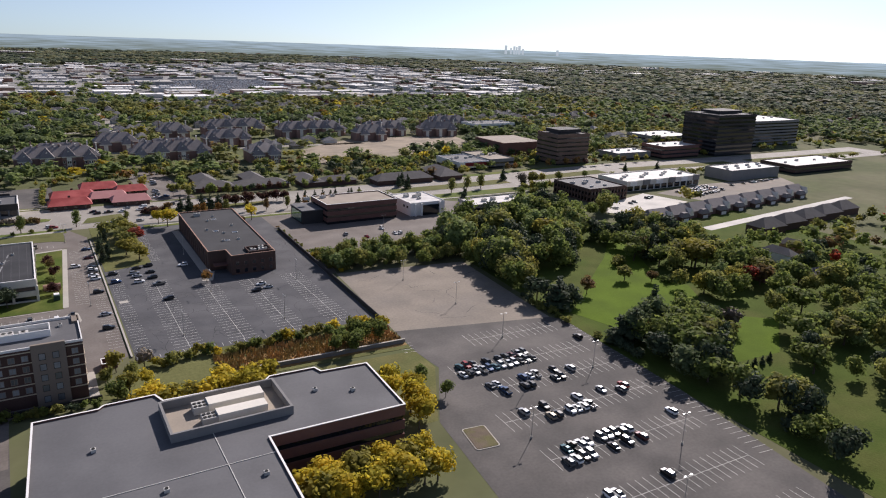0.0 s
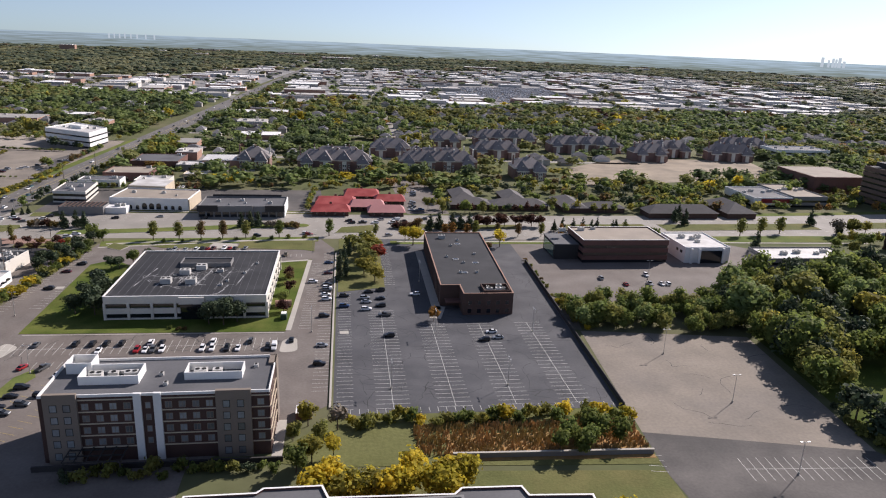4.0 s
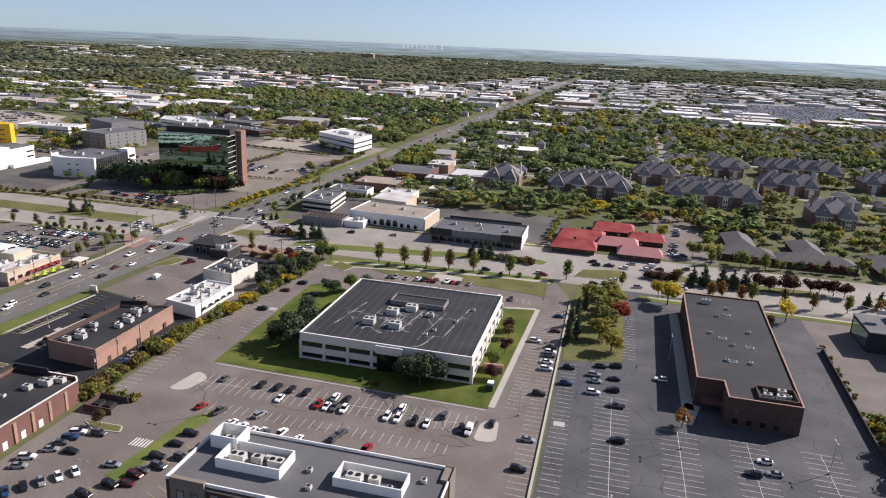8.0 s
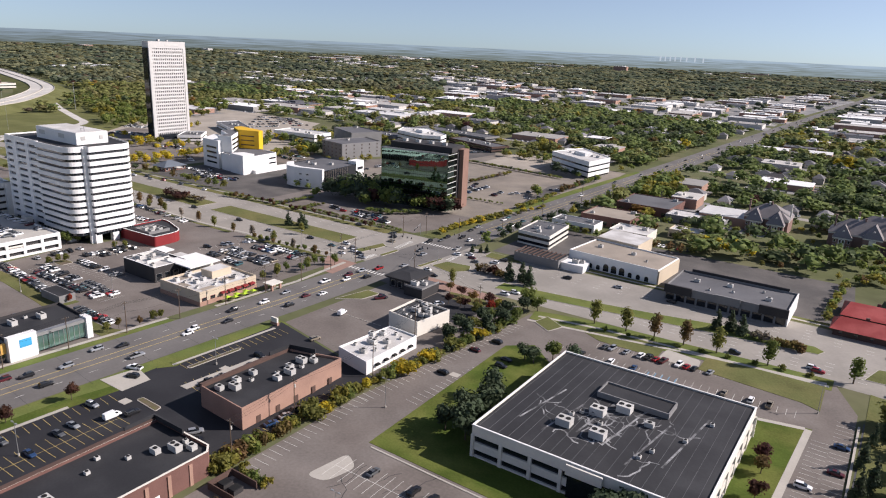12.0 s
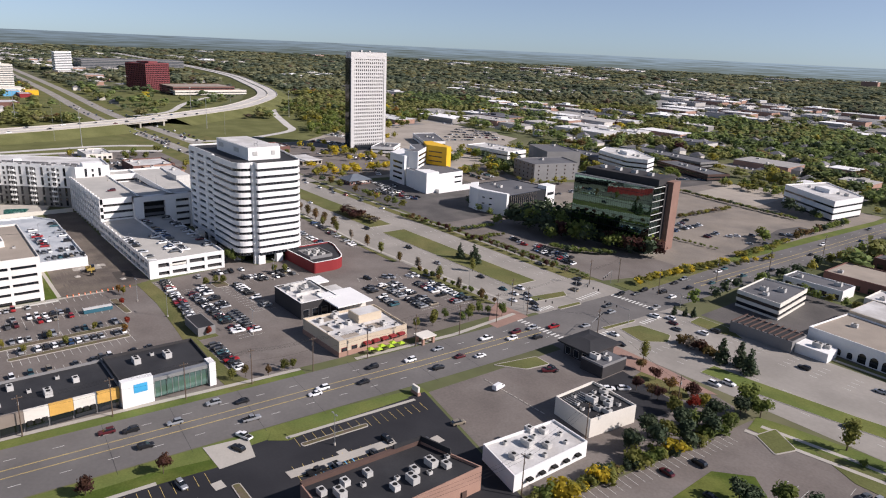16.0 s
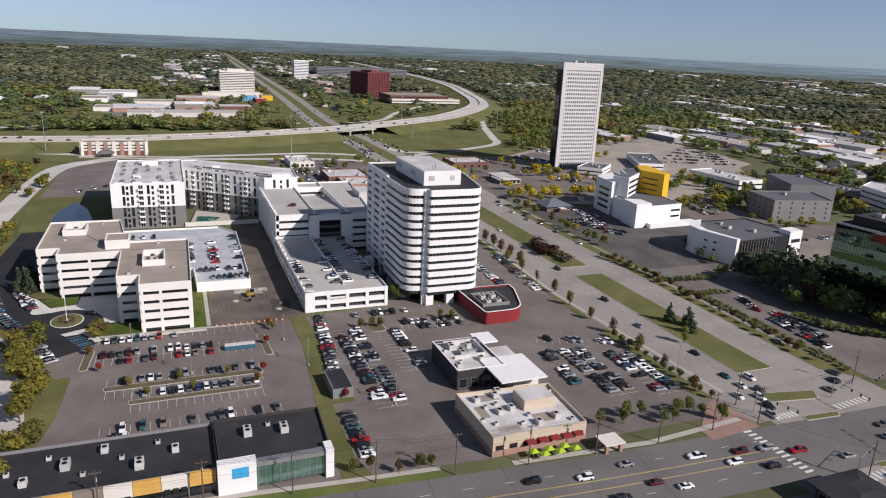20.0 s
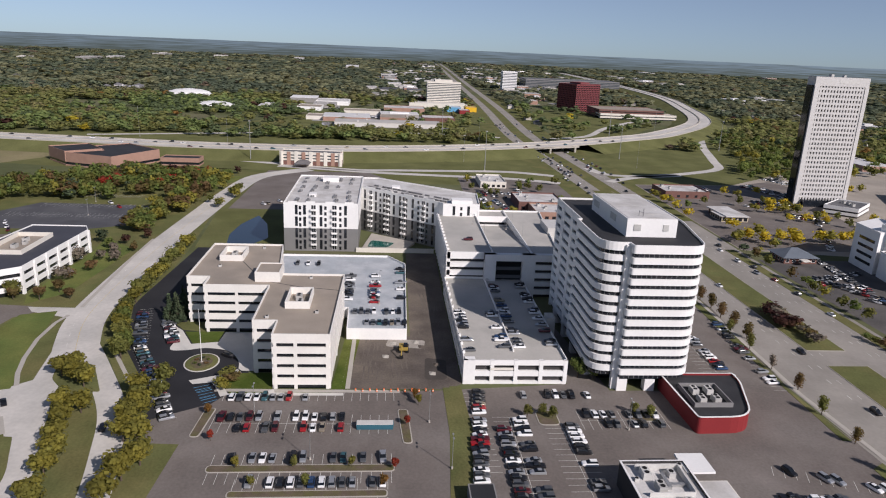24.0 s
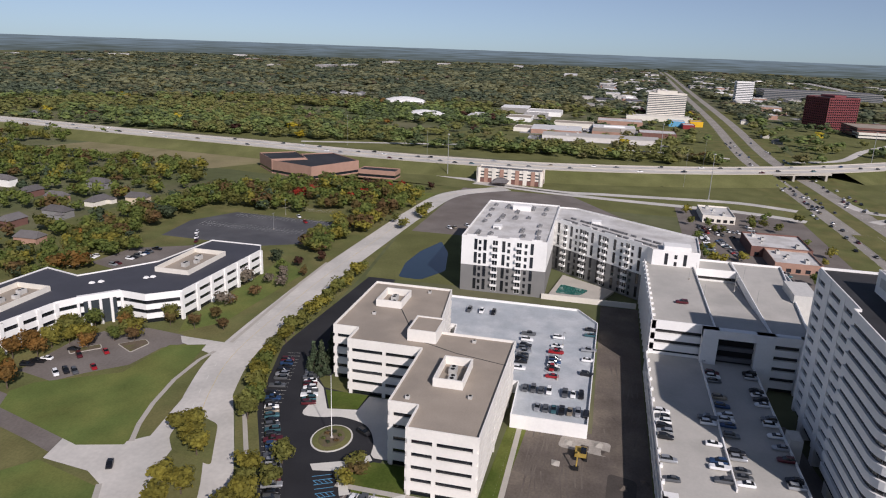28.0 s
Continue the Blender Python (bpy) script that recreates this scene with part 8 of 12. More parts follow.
for x, y, r_, h in ((-1560, -160, 45, 14), (-1330, -60, 40, 12)):
    d = thing("sports_dome", "pale domed sports hall among trees", "dome")
    prof = [(1.0, 0.0), (0.97, 0.35), (0.82, 0.66), (0.55, 0.88), (0.25, 0.98)]
    g = Geo()
    for (ra, za), (rb, zb) in zip(prof, prof[1:]):
        g.add([(x + r_ * ra * math.cos(i * math.pi / 12), y + r_ * ra * math.sin(i * math.pi / 12), h * za) for i in range(24)] + [(x + r_ * rb * math.cos(i * math.pi / 12), y + r_ * rb * math.sin(i * math.pi / 12), h * zb) for i in range(24)],
              [(i, (i + 1) % 24, 24 + (i + 1) % 24, 24 + i) for i in range(24)])
    g.prism([(x + r_ * 0.25 * math.cos(i * math.pi / 6), y + r_ * 0.25 * math.sin(i * math.pi / 6)) for i in range(12)], h * 0.97, h)
    part("shell", g, WHITE, d)


# -- suburban houses --
def house(x, y, deg, k):
    """A small gabled or hipped house, copied from the first of its sort."""
    FOOT.append((x - 9, x + 9, y - 10, y + 7))
    key = k % 6
    m = pose(x, y, 0, 0, 0, deg)
    if key in HOUSES:
        copy_thing(HOUSES[key], m)
        return
    wl = (OFFWHITE, BRICK, WHITE, BRICK_PINK, GREYWALL, STUCCO_CREAM)[key]
    words = ("cream", "red brick", "white", "pinkish brick", "grey", "tan stucco")[key]
    e = thing("house", words + " suburban house with a grey shingle roof", "house", m, "suburban houses")
    w, d = (14, 9) if key % 2 else (18, 8)
    part("wall", Geo().box(-w / 2, w / 2, -d / 2, d / 2, 0, 3.6 + (key % 3)), wl, e)
    hip(e, -w / 2, w / 2, -d / 2, d / 2, 3.6 + (key % 3), 3.2, SHINGLE, 0.6, cut=2.0 if key % 2 else None)
    if key % 2:
        HOUSES[key] = e
        return
    part("garage", Geo().box(w / 2 - 5, w / 2 - 0.1, -d / 2 - 3, -d / 2 + 0.1, 0, 3), wl, e)
    part("garage_roof", Geo().prism(rect(w / 2 - 5.4, w / 2 + 0.3, -d / 2 - 3.4, -d / 2 + 0.2), 3, 4.2, 0.5), SHINGLE, e)
    HOUSES[key] = e


HOUSES = {}
hr = random.Random(8)
spots = [(300, 160), (290, 135), (330, 150), (360, 160), (318, 120), (290, 60), (340, 70), (400, 110)]
spots += [(-637, -172), (-632, -146), (-632, -112), (-642, -88), (-541, -84), (-594, -112), (-659, -217), (-566, -120), (-600, -190), (-560, -160), (-680, -150)]
for k in range(150):
    x, y = hr.uniform(-150, 1000), hr.uniform(760, 1220)
    spots.append((round(x / 38) * 38 + hr.uniform(-6, 6), round(y / 55) * 55 + hr.uniform(-8, 8)))
for k in range(80):
    x, y = hr.uniform(-1000, -300), hr.uniform(860, 1300)
    spots.append((round(x / 40) * 40 + hr.uniform(-6, 6), round(y / 55) * 55 + hr.uniform(-8, 8)))
for k, (x, y) in enumerate(spots[:108]):
    if abs(x - l_x(y)) > 25:
        if x < -520 and y < 0:
            FOOT.append((x - 10, x + 24, y - 10, y + 22))
        house(x, y, hr.choice((0, 90, 180, 270)) + hr.uniform(-6, 6), hr.randint(0, 5))
for k in range(9):
    x0, y0 = 322 + k * 23, 246 + k * 2.4
    e = thing("row_house", "dark-roofed row house beside the car lot", "house", group="row houses")
    part("wall", Geo().box(x0, x0 + 20, y0 - 7, y0 + 7, 0, 5), CONDO_WALL, e)
    hip(e, x0, x0 + 20, y0 - 7, y0 + 7, 5, 5.0, CONDO_ROOF, 0.7, cut=3.0)
    part("gable", Geo().add([(x0 + 14, y0 - 9, 3.4), (x0 + 19, y0 - 9, 3.4), (x0 + 16.5, y0 - 9, 8.6), (x0 + 14, y0 - 3, 3.4), (x0 + 19, y0 - 3, 3.4), (x0 + 16.5, y0 - 3, 8.6)], [(0, 1, 2), (1, 4, 5, 2), (3, 0, 2, 5)]), OFFWHITE, e, "cream front gable")
    part("garage_door", Geo().box(x0 + 6.5, x0 + 11.5, y0 - 11.15, y0 - 11.0, 0.1, 2.4), WHITE, e)
    part("garage", Geo().box(x0 + 5, x0 + 13, y0 - 11, y0 - 6.9, 0, 3.4), BRICK_DARK, e)
    part("garage_roof", Geo().prism(rect(x0 + 4.5, x0 + 13.5, y0 - 11.5, y0 - 6), 3.4, 6.4, 0.5), CONDO_ROOF, e)
for k in range(5):
    x0, y0 = 372 + k * 27, 196 + k * 3
    e = thing("row_house", "dark-roofed row house on a green street", "house", group="row houses")
    part("wall", Geo().box(x0, x0 + 23, y0 - 7, y0 + 7, 0, 5), BRICK_DARK, e)
    hip(e, x0, x0 + 23, y0 - 7, y0 + 7, 5, 5.5, SHINGLE, 0.7)
lay("residential_street", [(350, 222), (560, 244), (560, 237), (352, 214)], 0.1, ROAD_WHITE, "pale concrete residential street", "road")
FOOT.append((318, 535, 184, 282))

# -- far roofs, too many to count --
STEP, GX, GY, NX, NY = 10.0, -4900.0, -2600.0, 960, 760
TAKEN = np.zeros((NX, NY), bool)
CELL_X = GX + (np.arange(NX) + 0.5) * STEP
CELL_Y = GY + (np.arange(NY) + 0.5) * STEP


def mask_of(poly):
    """The part of the plan's grid inside a polygon: its slices and a mask."""
    xs, ys = [p[0] for p in poly], [p[1] for p in poly]
    i0, i1 = max(0, int((min(xs) - GX) // STEP)), min(NX, int((max(xs) - GX) // STEP) + 1)
    j0, j1 = max(0, int((min(ys) - GY) // STEP)), min(NY, int((max(ys) - GY) // STEP) + 1)
    px, py = np.meshgrid(CELL_X[i0:i1], CELL_Y[j0:j1], indexing="ij")
    odd = np.zeros(px.shape, bool)
    for (x0, y0), (x1, y1) in zip(poly, poly[1:] + poly[:1]):
        if y0 != y1:
            odd ^= ((y0 > py) != (y1 > py)) & (px < (x1 - x0) * (py - y0) / (y1 - y0) + x0)
    return (slice(i0, i1), slice(j0, j1)), odd


def take(poly):
    at_, odd = mask_of(poly)
    TAKEN[at_] |= odd


def take_line(pts, half):
    for a, b in zip(pts, pts[1:]):
        d = Vector((b[0] - a[0], b[1] - a[1]))
        u = d.normalized() * half
        q = Vector((-u.y, u.x))
        take([(a[0] - u.x - q.x, a[1] - u.y - q.y), (b[0] + u.x - q.x, b[1] + u.y - q.y), (b[0] + u.x + q.x, b[1] + u.y + q.y), (a[0] - u.x + q.x, a[1] - u.y + q.y)])


def taken(x, y):
    i, j = int((x - GX) // STEP), int((y - GY) // STEP)
    return not (0 <= i < NX and 0 <= j < NY) or bool(TAKEN[i, j])


g_white, g_tan, g_dark, g_wall, g_brick, g_lot, g_house, g_gable, g_cars = (Geo() for _ in range(9))
fr = random.Random(12)


def far_box(x, y, w, d, h, deg=2.0, lot=1.25):
    """A flat-roofed shop or warehouse on its yard, with its roof in one of three sorts."""
    if taken(x, y):
        return False
    take(rect(x - w * lot / 2 - 4, x + w * lot / 2 + 4, y - d * lot / 2 - 12, y + d * lot / 2 + 4))
    g_lot.obox(x, y - 4, -0.5, 0.04, w * lot + 8, d * lot + 16, deg)
    (g_brick if fr.random() < 0.3 else g_wall).obox(x, y, -0.5, h, w, d, deg)
    g_ = (g_white, g_white, g_white, g_tan, g_tan, g_dark)[fr.randrange(6)]
    g_.obox(x, y, h, h + 0.5, w + 0.5, d + 0.5, deg)
    for _ in range(fr.randint(0, 4)):
        g_wall.obox(x + fr.uniform(-0.4, 0.4) * w, y + fr.uniform(-0.35, 0.35) * d, h + 0.5, h + fr.uniform(1.6, 2.6), fr.uniform(2, 6), fr.uniform(2, 4), deg)
    if fr.random() < 0.25:
        g_.obox(x + w * fr.uniform(-0.3, 0.3), y, h + 0.5, h + fr.uniform(2, 4), w * 0.25, d * 0.5, deg)
    for _ in range(fr.randint(0, 9)):
        car_dot(x + fr.uniform(-0.6, 0.6) * w, y - d * lot / 2 - fr.choice((3, 9)))
    return True


def car_dot(x, y, deg=92.0):
    g_cars.obox(x, y, 0.15, 0.95, 4.5, 1.85, deg)
    g_cars.obox(x, y, 0.95, 1.5, 2.4, 1.6, deg)


def far_house(x, y):
    w, d, h = fr.uniform(12, 18), fr.uniform(9, 12), fr.choice((3.2, 3.4, 5.6))
    if fr.random() < 0.5:
        w, d = d, w
    g_house.obox(x, y, -0.5, h, w, d, 2)
    g_gable.prism(rect(x - w / 2 - 0.5, x + w / 2 + 0.5, y - d / 2 - 0.5, y + d / 2 + 0.5), h, h + 3.2, 0.8)
    take(rect(x - w / 2 - 2, x + w / 2 + 2, y - d / 2 - 7, y + d / 2 + 1))


# what the woods keep clear of
for a, b, c, d in FOOT:
    take(rect(a, b, c, d))
take_line(L_LINE, 24)
take_line([p for p in B_LINE if p[0] > -1000], 46)
take_line([p for p in B_LINE if p[0] < -800], 40)
take_line(FWY, 58)
for pts in RAMPS:
    take_line(pts, 14)
for poly in OPEN_LOTS:
    take(poly)

take([(-225, 430), (-262, 560), (-240, 700), (-430, 700), (-640, 735), (-900, 760), (-1010, 560), (-1010, 430)])
SHOPS_NE = [(-150, 1290), (70, 1400), (160, 1225), (380, 1290), (555, 1235), (900, 1230), (1300, 1500), (1500, 2600), (1250, 3200), (930, 3100), (330, 2850), (-100, 2650)]
SHOPS_NW = [(-793, 1254), (-659, 1440), (-535, 1395), (-360, 1334), (-235, 1300), (-170, 2480), (-340, 2700), (-396, 2238), (-462, 1987), (-590, 1853), (-828, 1969), (-1071, 2005), (-1149, 1778)]
CAR_SEA = [(200, 1560), (300, 1860), (540, 1920), (545, 1640), (330, 1390)]
lay("far_car_yard", CAR_SEA, 0.06, ASPHALT_PALE, "wide yard crowded with parked cars", "parking lot")
take(CAR_SEA)
for k, poly in enumerate((SHOPS_NE, SHOPS_NW)):
    lay("far_yard", poly, 0.02 + 0.004 * k, YARD_FAR, "pale worn yards of a distant commercial district", "parking lot")
for y in range(1396, 1912, 14):
    for x in range(205, 545, 3):
        for dy in (0, 5.2):
            if fr.random() < 0.62 and in_poly(x, y + dy, CAR_SEA):
                car_dot(x + fr.uniform(-0.3, 0.3), y + dy)
for poly, cx, cy, fill_share in ((SHOPS_NE, 112, 76, 0.95), (SHOPS_NW, 104, 78, 0.9)):
    xs, ys = [p[0] for p in poly], [p[1] for p in poly]
    for i in range(int((max(xs) - min(xs)) / cx) + 1):
        for j in range(int((max(ys) - min(ys)) / cy) + 1):
            x, y = min(xs) + (i + fr.uniform(0.3, 0.7)) * cx, min(ys) + (j + fr.uniform(0.35, 0.65)) * cy
            if in_poly(x, y, poly) and fr.random() < fill_share:
                far_box(x, y, cx * fr.uniform(0.42, 0.78), cy * fr.uniform(0.34, 0.6), fr.uniform(5, 8.5), 2 + 90 * (fr.random() < 0.12), 1.18)
# along the cross road, the boulevard and the far side of the freeway
for k in range(120):
    y = fr.uniform(620, 3600)
    far_box(l_x(y) + fr.choice((-1, 1)) * fr.uniform(48, 130), y, fr.uniform(18, 46), fr.uniform(16, 36), fr.uniform(4.5, 7.5))
for k in range(110):
    x = fr.uniform(-4300, -1620)
    far_box(x, 425 - (x + 1550) * 0.036 + fr.choice((-1, 1)) * fr.uniform(75, 260), fr.uniform(24, 70), fr.uniform(20, 50), fr.uniform(6, 11))
for k in range(420):
    t = fr.random()
    x, y = -700 - 1500 * t + fr.uniform(-420, 420) * (0.4 + t), 900 + 2100 * t + fr.uniform(-500, 500)
    if noise.noise(Vector((x / 320, y / 320, 3.1))) > 0.02:
        far_box(x, y, fr.uniform(26, 90), fr.uniform(18, 46), fr.uniform(5, 8))
for k in range(120):
    x, y = fr.uniform(-3700, -1640), fr.uniform(520, 1350)
    if noise.noise(Vector((x / 300, y / 300, 7.1))) > 0.05:
        far_box(x, y, fr.uniform(28, 90), fr.uniform(20, 50), fr.uniform(6, 10))
for x, y, w, d, h in ((-1168, 222, 40, 150, 6), (-1240, 160, 60, 70, 6), (-1290, 240, 40, 60, 7), (-1544, 62, 60, 50, 8), (-1690, -320, 50, 40, 5), (-1440, 110, 60, 40, 6), (-1380, 20, 40, 30, 5), (-1355, 3750, 70, 30, 32), (-900, 850, 80, 36, 7), (-880, 950, 70, 40, 7), (-980, 900, 60, 50, 6), (-411, 915, 60, 42, 6),
                      (-640, 1060, 70, 36, 6), (-560, 1000, 60, 30, 6), (-120, 1430, 76, 40, 7), (-110, 1520, 80, 44, 7), (-115, 1620, 70, 40, 6), (-105, 1760, 74, 46, 7)):
    far_box(x, y, w, d, h, 2, 1.1)
for k in range(64):
    d, a = fr.uniform(3000, 4650), fr.uniform(-0.1, 4.1)
    far_box(CENTRE[0] + d * math.cos(a), CENTRE[1] + d * math.sin(a), fr.uniform(50, 170), fr.uniform(30, 60), fr.uniform(12, 17), 2, 1.05)
for k in range(70):
    x, y = fr.uniform(1000, 2800), fr.uniform(2180, 3000)
    far_box(x, y, fr.uniform(40, 120), fr.uniform(24, 50), fr.uniform(6, 10))
# suburban streets with houses on both sides
STREETS = [[(-190, 668), (60, 672), (300, 664)], [(-190, 836), (200, 842), (560, 836), (980, 846)], [(-185, 940), (300, 946), (980, 940)], [(-180, 1052), (400, 1050), (980, 1058)], [(-175, 1158), (500, 1160), (980, 1150)], [(52, 672), (58, 840), (56, 1158)], [(330, 700), (336, 840), (350, 1160)], [(640, 560), (650, 836), (660, 1160)],
           [(-262, 880), (-600, 884), (-900, 870)], [(-262, 1010), (-600, 1016), (-900, 1010)], [(-262, 1140), (-620, 1146)]]
lawn([(2, 722), (44, 724), (46, 796), (4, 792)], "bright mown lawn behind the condominiums", LAWN)
take(rect(0, 48, 718, 800))
for k, pts in enumerate(STREETS):
    laid("suburban_street", ribbon(Geo(), smooth_line(pts, 4), 4.6, -4.6, 0.03 + 0.002 * k), ROAD_PALE, "pale concrete street between suburban houses", "road")
    take_line(pts, 7)
for pts in STREETS:
    for a, b in zip(pts, pts[1:]):
        L_ = math.hypot(b[0] - a[0], b[1] - a[1])
        for q in range(int(L_ / 24)):
            for side in (17, -17):
                x, y = along(a, b, (q + 0.5) * 24 / L_, side + fr.uniform(-2, 2))
                if not taken(x, y) and fr.random() < 0.6:
                    far_house(x, y)
                    if fr.random() < 0.4:
                        car_dot(*along(a, b, (q + 0.8) * 24 / L_, side * 0.5))
# houses under the trees
for k in range(900):
    d, a = 700 + 2300 * fr.random() ** 1.3, fr.uniform(-0.1, 4.0)
    x, y = CENTRE[0] + d * math.cos(a), CENTRE[1] + d * math.sin(a)
    if -1000 < x < 900 and y < 640 or x < -1000 and abs(y) < 420:
        continue
    x, y = round(x / 34) * 34 + fr.uniform(-4, 4), round(y / 46) * 46 + fr.uniform(-5, 5)
    if not taken(x, y) and noise.noise(Vector((x / 300, y / 300, 1.7))) > -0.12:
        far_house(x, y)
for k in range(34):
    far_house(-1682 + fr.uniform(-60, 60), -320 + fr.uniform(-70, 70))
laid("far_lots", g_lot, YARD_FAR, "worn pale yards round distant warehouses", "parking lot", "stuff")
laid("far_white_roofs", g_white, surface("roof_far_white", (0.68, 0.67, 0.65), 0.2, 12, 2, 0.7, island=0.6), "pale flat roofs of distant warehouses", "buildings", "stuff")
laid("far_tan_roofs", g_tan, surface("roof_far_tan", (0.42, 0.40, 0.37), 0.2, 12, 2, 0.8, island=0.6), "grey and tan flat roofs of distant buildings", "buildings", "stuff")
laid("far_dark_roofs", g_dark, surface("roof_far_dark", (0.10, 0.10, 0.11), 0.2, 12, 2, 0.8, island=0.6), "dark flat roofs of distant buildings", "buildings", "stuff")
laid("far_walls", g_wall, surface("wall_far", (0.46, 0.44, 0.41), 0.15, 9, 2, 0.85, island=0.9), "pale walls of distant warehouses and shops", "buildings", "stuff")
laid("far_brick_walls", g_brick, BRICK_PINK, "brick walls of distant shops", "buildings", "stuff")
laid("far_house_walls", g_house, surface("siding_far", (0.52, 0.49, 0.44), 0.15, 9, 2, 0.85, island=0.8), "pale walls of distant suburban houses", "houses", "stuff")
laid("far_house_roofs", g_gable, surface("shingle_far", (0.17, 0.165, 0.17), 0.25, 5, 0.8, 0.9, island=0.5), "grey shingle roofs of distant suburban houses", "houses", "stuff")
laid("far_cars", g_cars, surface("car_far", (0.36, 0.365, 0.38), 0.1, 5, 1, 0.35, island=1.9, spec=0.5), "rows of parked cars far off", "cars", "stuff")

# the distance past the last woods: a glowing, haze-painted band up to the horizon
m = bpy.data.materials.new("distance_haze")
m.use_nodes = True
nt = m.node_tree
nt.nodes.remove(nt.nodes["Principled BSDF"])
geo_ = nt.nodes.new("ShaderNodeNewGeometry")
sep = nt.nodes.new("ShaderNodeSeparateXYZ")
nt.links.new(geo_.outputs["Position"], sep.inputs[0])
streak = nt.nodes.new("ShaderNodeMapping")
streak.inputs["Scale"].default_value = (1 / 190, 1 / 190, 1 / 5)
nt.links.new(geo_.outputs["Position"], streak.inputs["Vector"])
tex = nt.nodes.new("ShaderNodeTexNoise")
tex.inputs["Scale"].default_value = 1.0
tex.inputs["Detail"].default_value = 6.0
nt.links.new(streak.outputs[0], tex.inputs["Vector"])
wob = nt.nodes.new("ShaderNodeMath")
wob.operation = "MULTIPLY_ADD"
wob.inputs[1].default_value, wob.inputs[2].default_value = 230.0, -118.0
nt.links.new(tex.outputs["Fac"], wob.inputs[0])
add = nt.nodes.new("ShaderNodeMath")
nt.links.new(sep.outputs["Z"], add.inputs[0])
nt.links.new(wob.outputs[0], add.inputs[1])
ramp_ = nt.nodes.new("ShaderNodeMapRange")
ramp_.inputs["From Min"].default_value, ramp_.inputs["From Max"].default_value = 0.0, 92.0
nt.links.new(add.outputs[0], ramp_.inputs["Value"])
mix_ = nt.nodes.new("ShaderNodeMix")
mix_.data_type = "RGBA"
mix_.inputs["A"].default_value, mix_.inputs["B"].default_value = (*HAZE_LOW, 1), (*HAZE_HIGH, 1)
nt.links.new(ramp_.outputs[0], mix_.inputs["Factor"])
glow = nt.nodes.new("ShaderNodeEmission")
# forward scatter painted in: the band glows stronger on the sun's side
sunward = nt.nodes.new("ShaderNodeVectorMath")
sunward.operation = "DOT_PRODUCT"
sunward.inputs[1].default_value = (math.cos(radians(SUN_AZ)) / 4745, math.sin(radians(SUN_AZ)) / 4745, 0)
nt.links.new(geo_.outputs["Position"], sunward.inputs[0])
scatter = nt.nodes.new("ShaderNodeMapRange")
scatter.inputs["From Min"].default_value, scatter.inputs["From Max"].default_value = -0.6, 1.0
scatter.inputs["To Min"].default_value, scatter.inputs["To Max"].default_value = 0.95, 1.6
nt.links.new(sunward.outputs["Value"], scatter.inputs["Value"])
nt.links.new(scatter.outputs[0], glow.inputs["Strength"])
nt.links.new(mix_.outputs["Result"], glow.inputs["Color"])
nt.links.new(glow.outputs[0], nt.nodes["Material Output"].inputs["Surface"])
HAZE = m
# haze over the skyline painted as an even pale glow of the blocks
SKYLINE_HAZE = bpy.data.materials.new("distance_towers")
SKYLINE_HAZE.use_nodes = True
SKYLINE_HAZE.node_tree.nodes["Principled BSDF"].inputs["Base Color"].default_value = (0.05, 0.06, 0.07, 1)
SKYLINE_HAZE.node_tree.nodes["Principled BSDF"].inputs["Emission Color"].default_value = (0.36, 0.43, 0.48, 1)
SKYLINE_HAZE.node_tree.nodes["Principled BSDF"].inputs["Emission Strength"].default_value = 1.0
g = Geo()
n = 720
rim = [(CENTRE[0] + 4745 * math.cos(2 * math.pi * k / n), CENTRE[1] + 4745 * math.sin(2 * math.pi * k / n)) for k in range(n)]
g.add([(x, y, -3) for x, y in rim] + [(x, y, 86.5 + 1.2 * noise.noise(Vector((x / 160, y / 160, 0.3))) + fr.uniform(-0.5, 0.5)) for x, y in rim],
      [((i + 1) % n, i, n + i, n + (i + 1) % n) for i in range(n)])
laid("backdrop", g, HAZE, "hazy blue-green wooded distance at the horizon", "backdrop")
g = Geo()
for az, rows_ in ((SKYLINE_A, ((-34, 16, 30), (0, 12, 16), (22, 14, 26), (38, 12, 22), (56, 17, 30), (80, 14, 12), (310, 16, 10))), (SKYLINE_B, ((-90, 10, 3), (-60, 7, 9), (-30, 8, 5), (0, 8, 10), (34, 7, 6), (70, 9, 3), (120, 8, 7), (170, 9, 3)))):
    for off, w, h in rows_:
        a = radians(az) - off / 4735
        g.obox(CENTRE[0] + 4735 * math.cos(a), CENTRE[1] + 4735 * math.sin(a), 60, 86 + h, w, w, az)
laid("far_skyline", g, SKYLINE_HAZE, "cluster of distant high-rise blocks on the horizon", "buildings", "stuff")

# ---- plants ----
def ico():
    t = (1 + 5 ** 0.5) / 2
    v = np.array([(-1, t, 0), (1, t, 0), (-1, -t, 0), (1, -t, 0), (0, -1, t), (0, 1, t), (0, -1, -t), (0, 1, -t), (t, 0, -1), (t, 0, 1), (-t, 0, -1), (-t, 0, 1)], float)
    v /= np.linalg.norm(v[0])
    f = np.array([(0, 11, 5), (0, 5, 1), (0, 1, 7), (0, 7, 10), (0, 10, 11), (1, 5, 9), (5, 11, 4), (11, 10, 2), (10, 7, 6), (7, 1, 8),
                  (3, 9, 4), (3, 4, 2), (3, 2, 6), (3, 6, 8), (3, 8, 9), (4, 9, 5), (2, 4, 11), (6, 2, 10), (8, 6, 7), (9, 8, 1)])
    return v, f


ICO_V, ICO_F = ico()


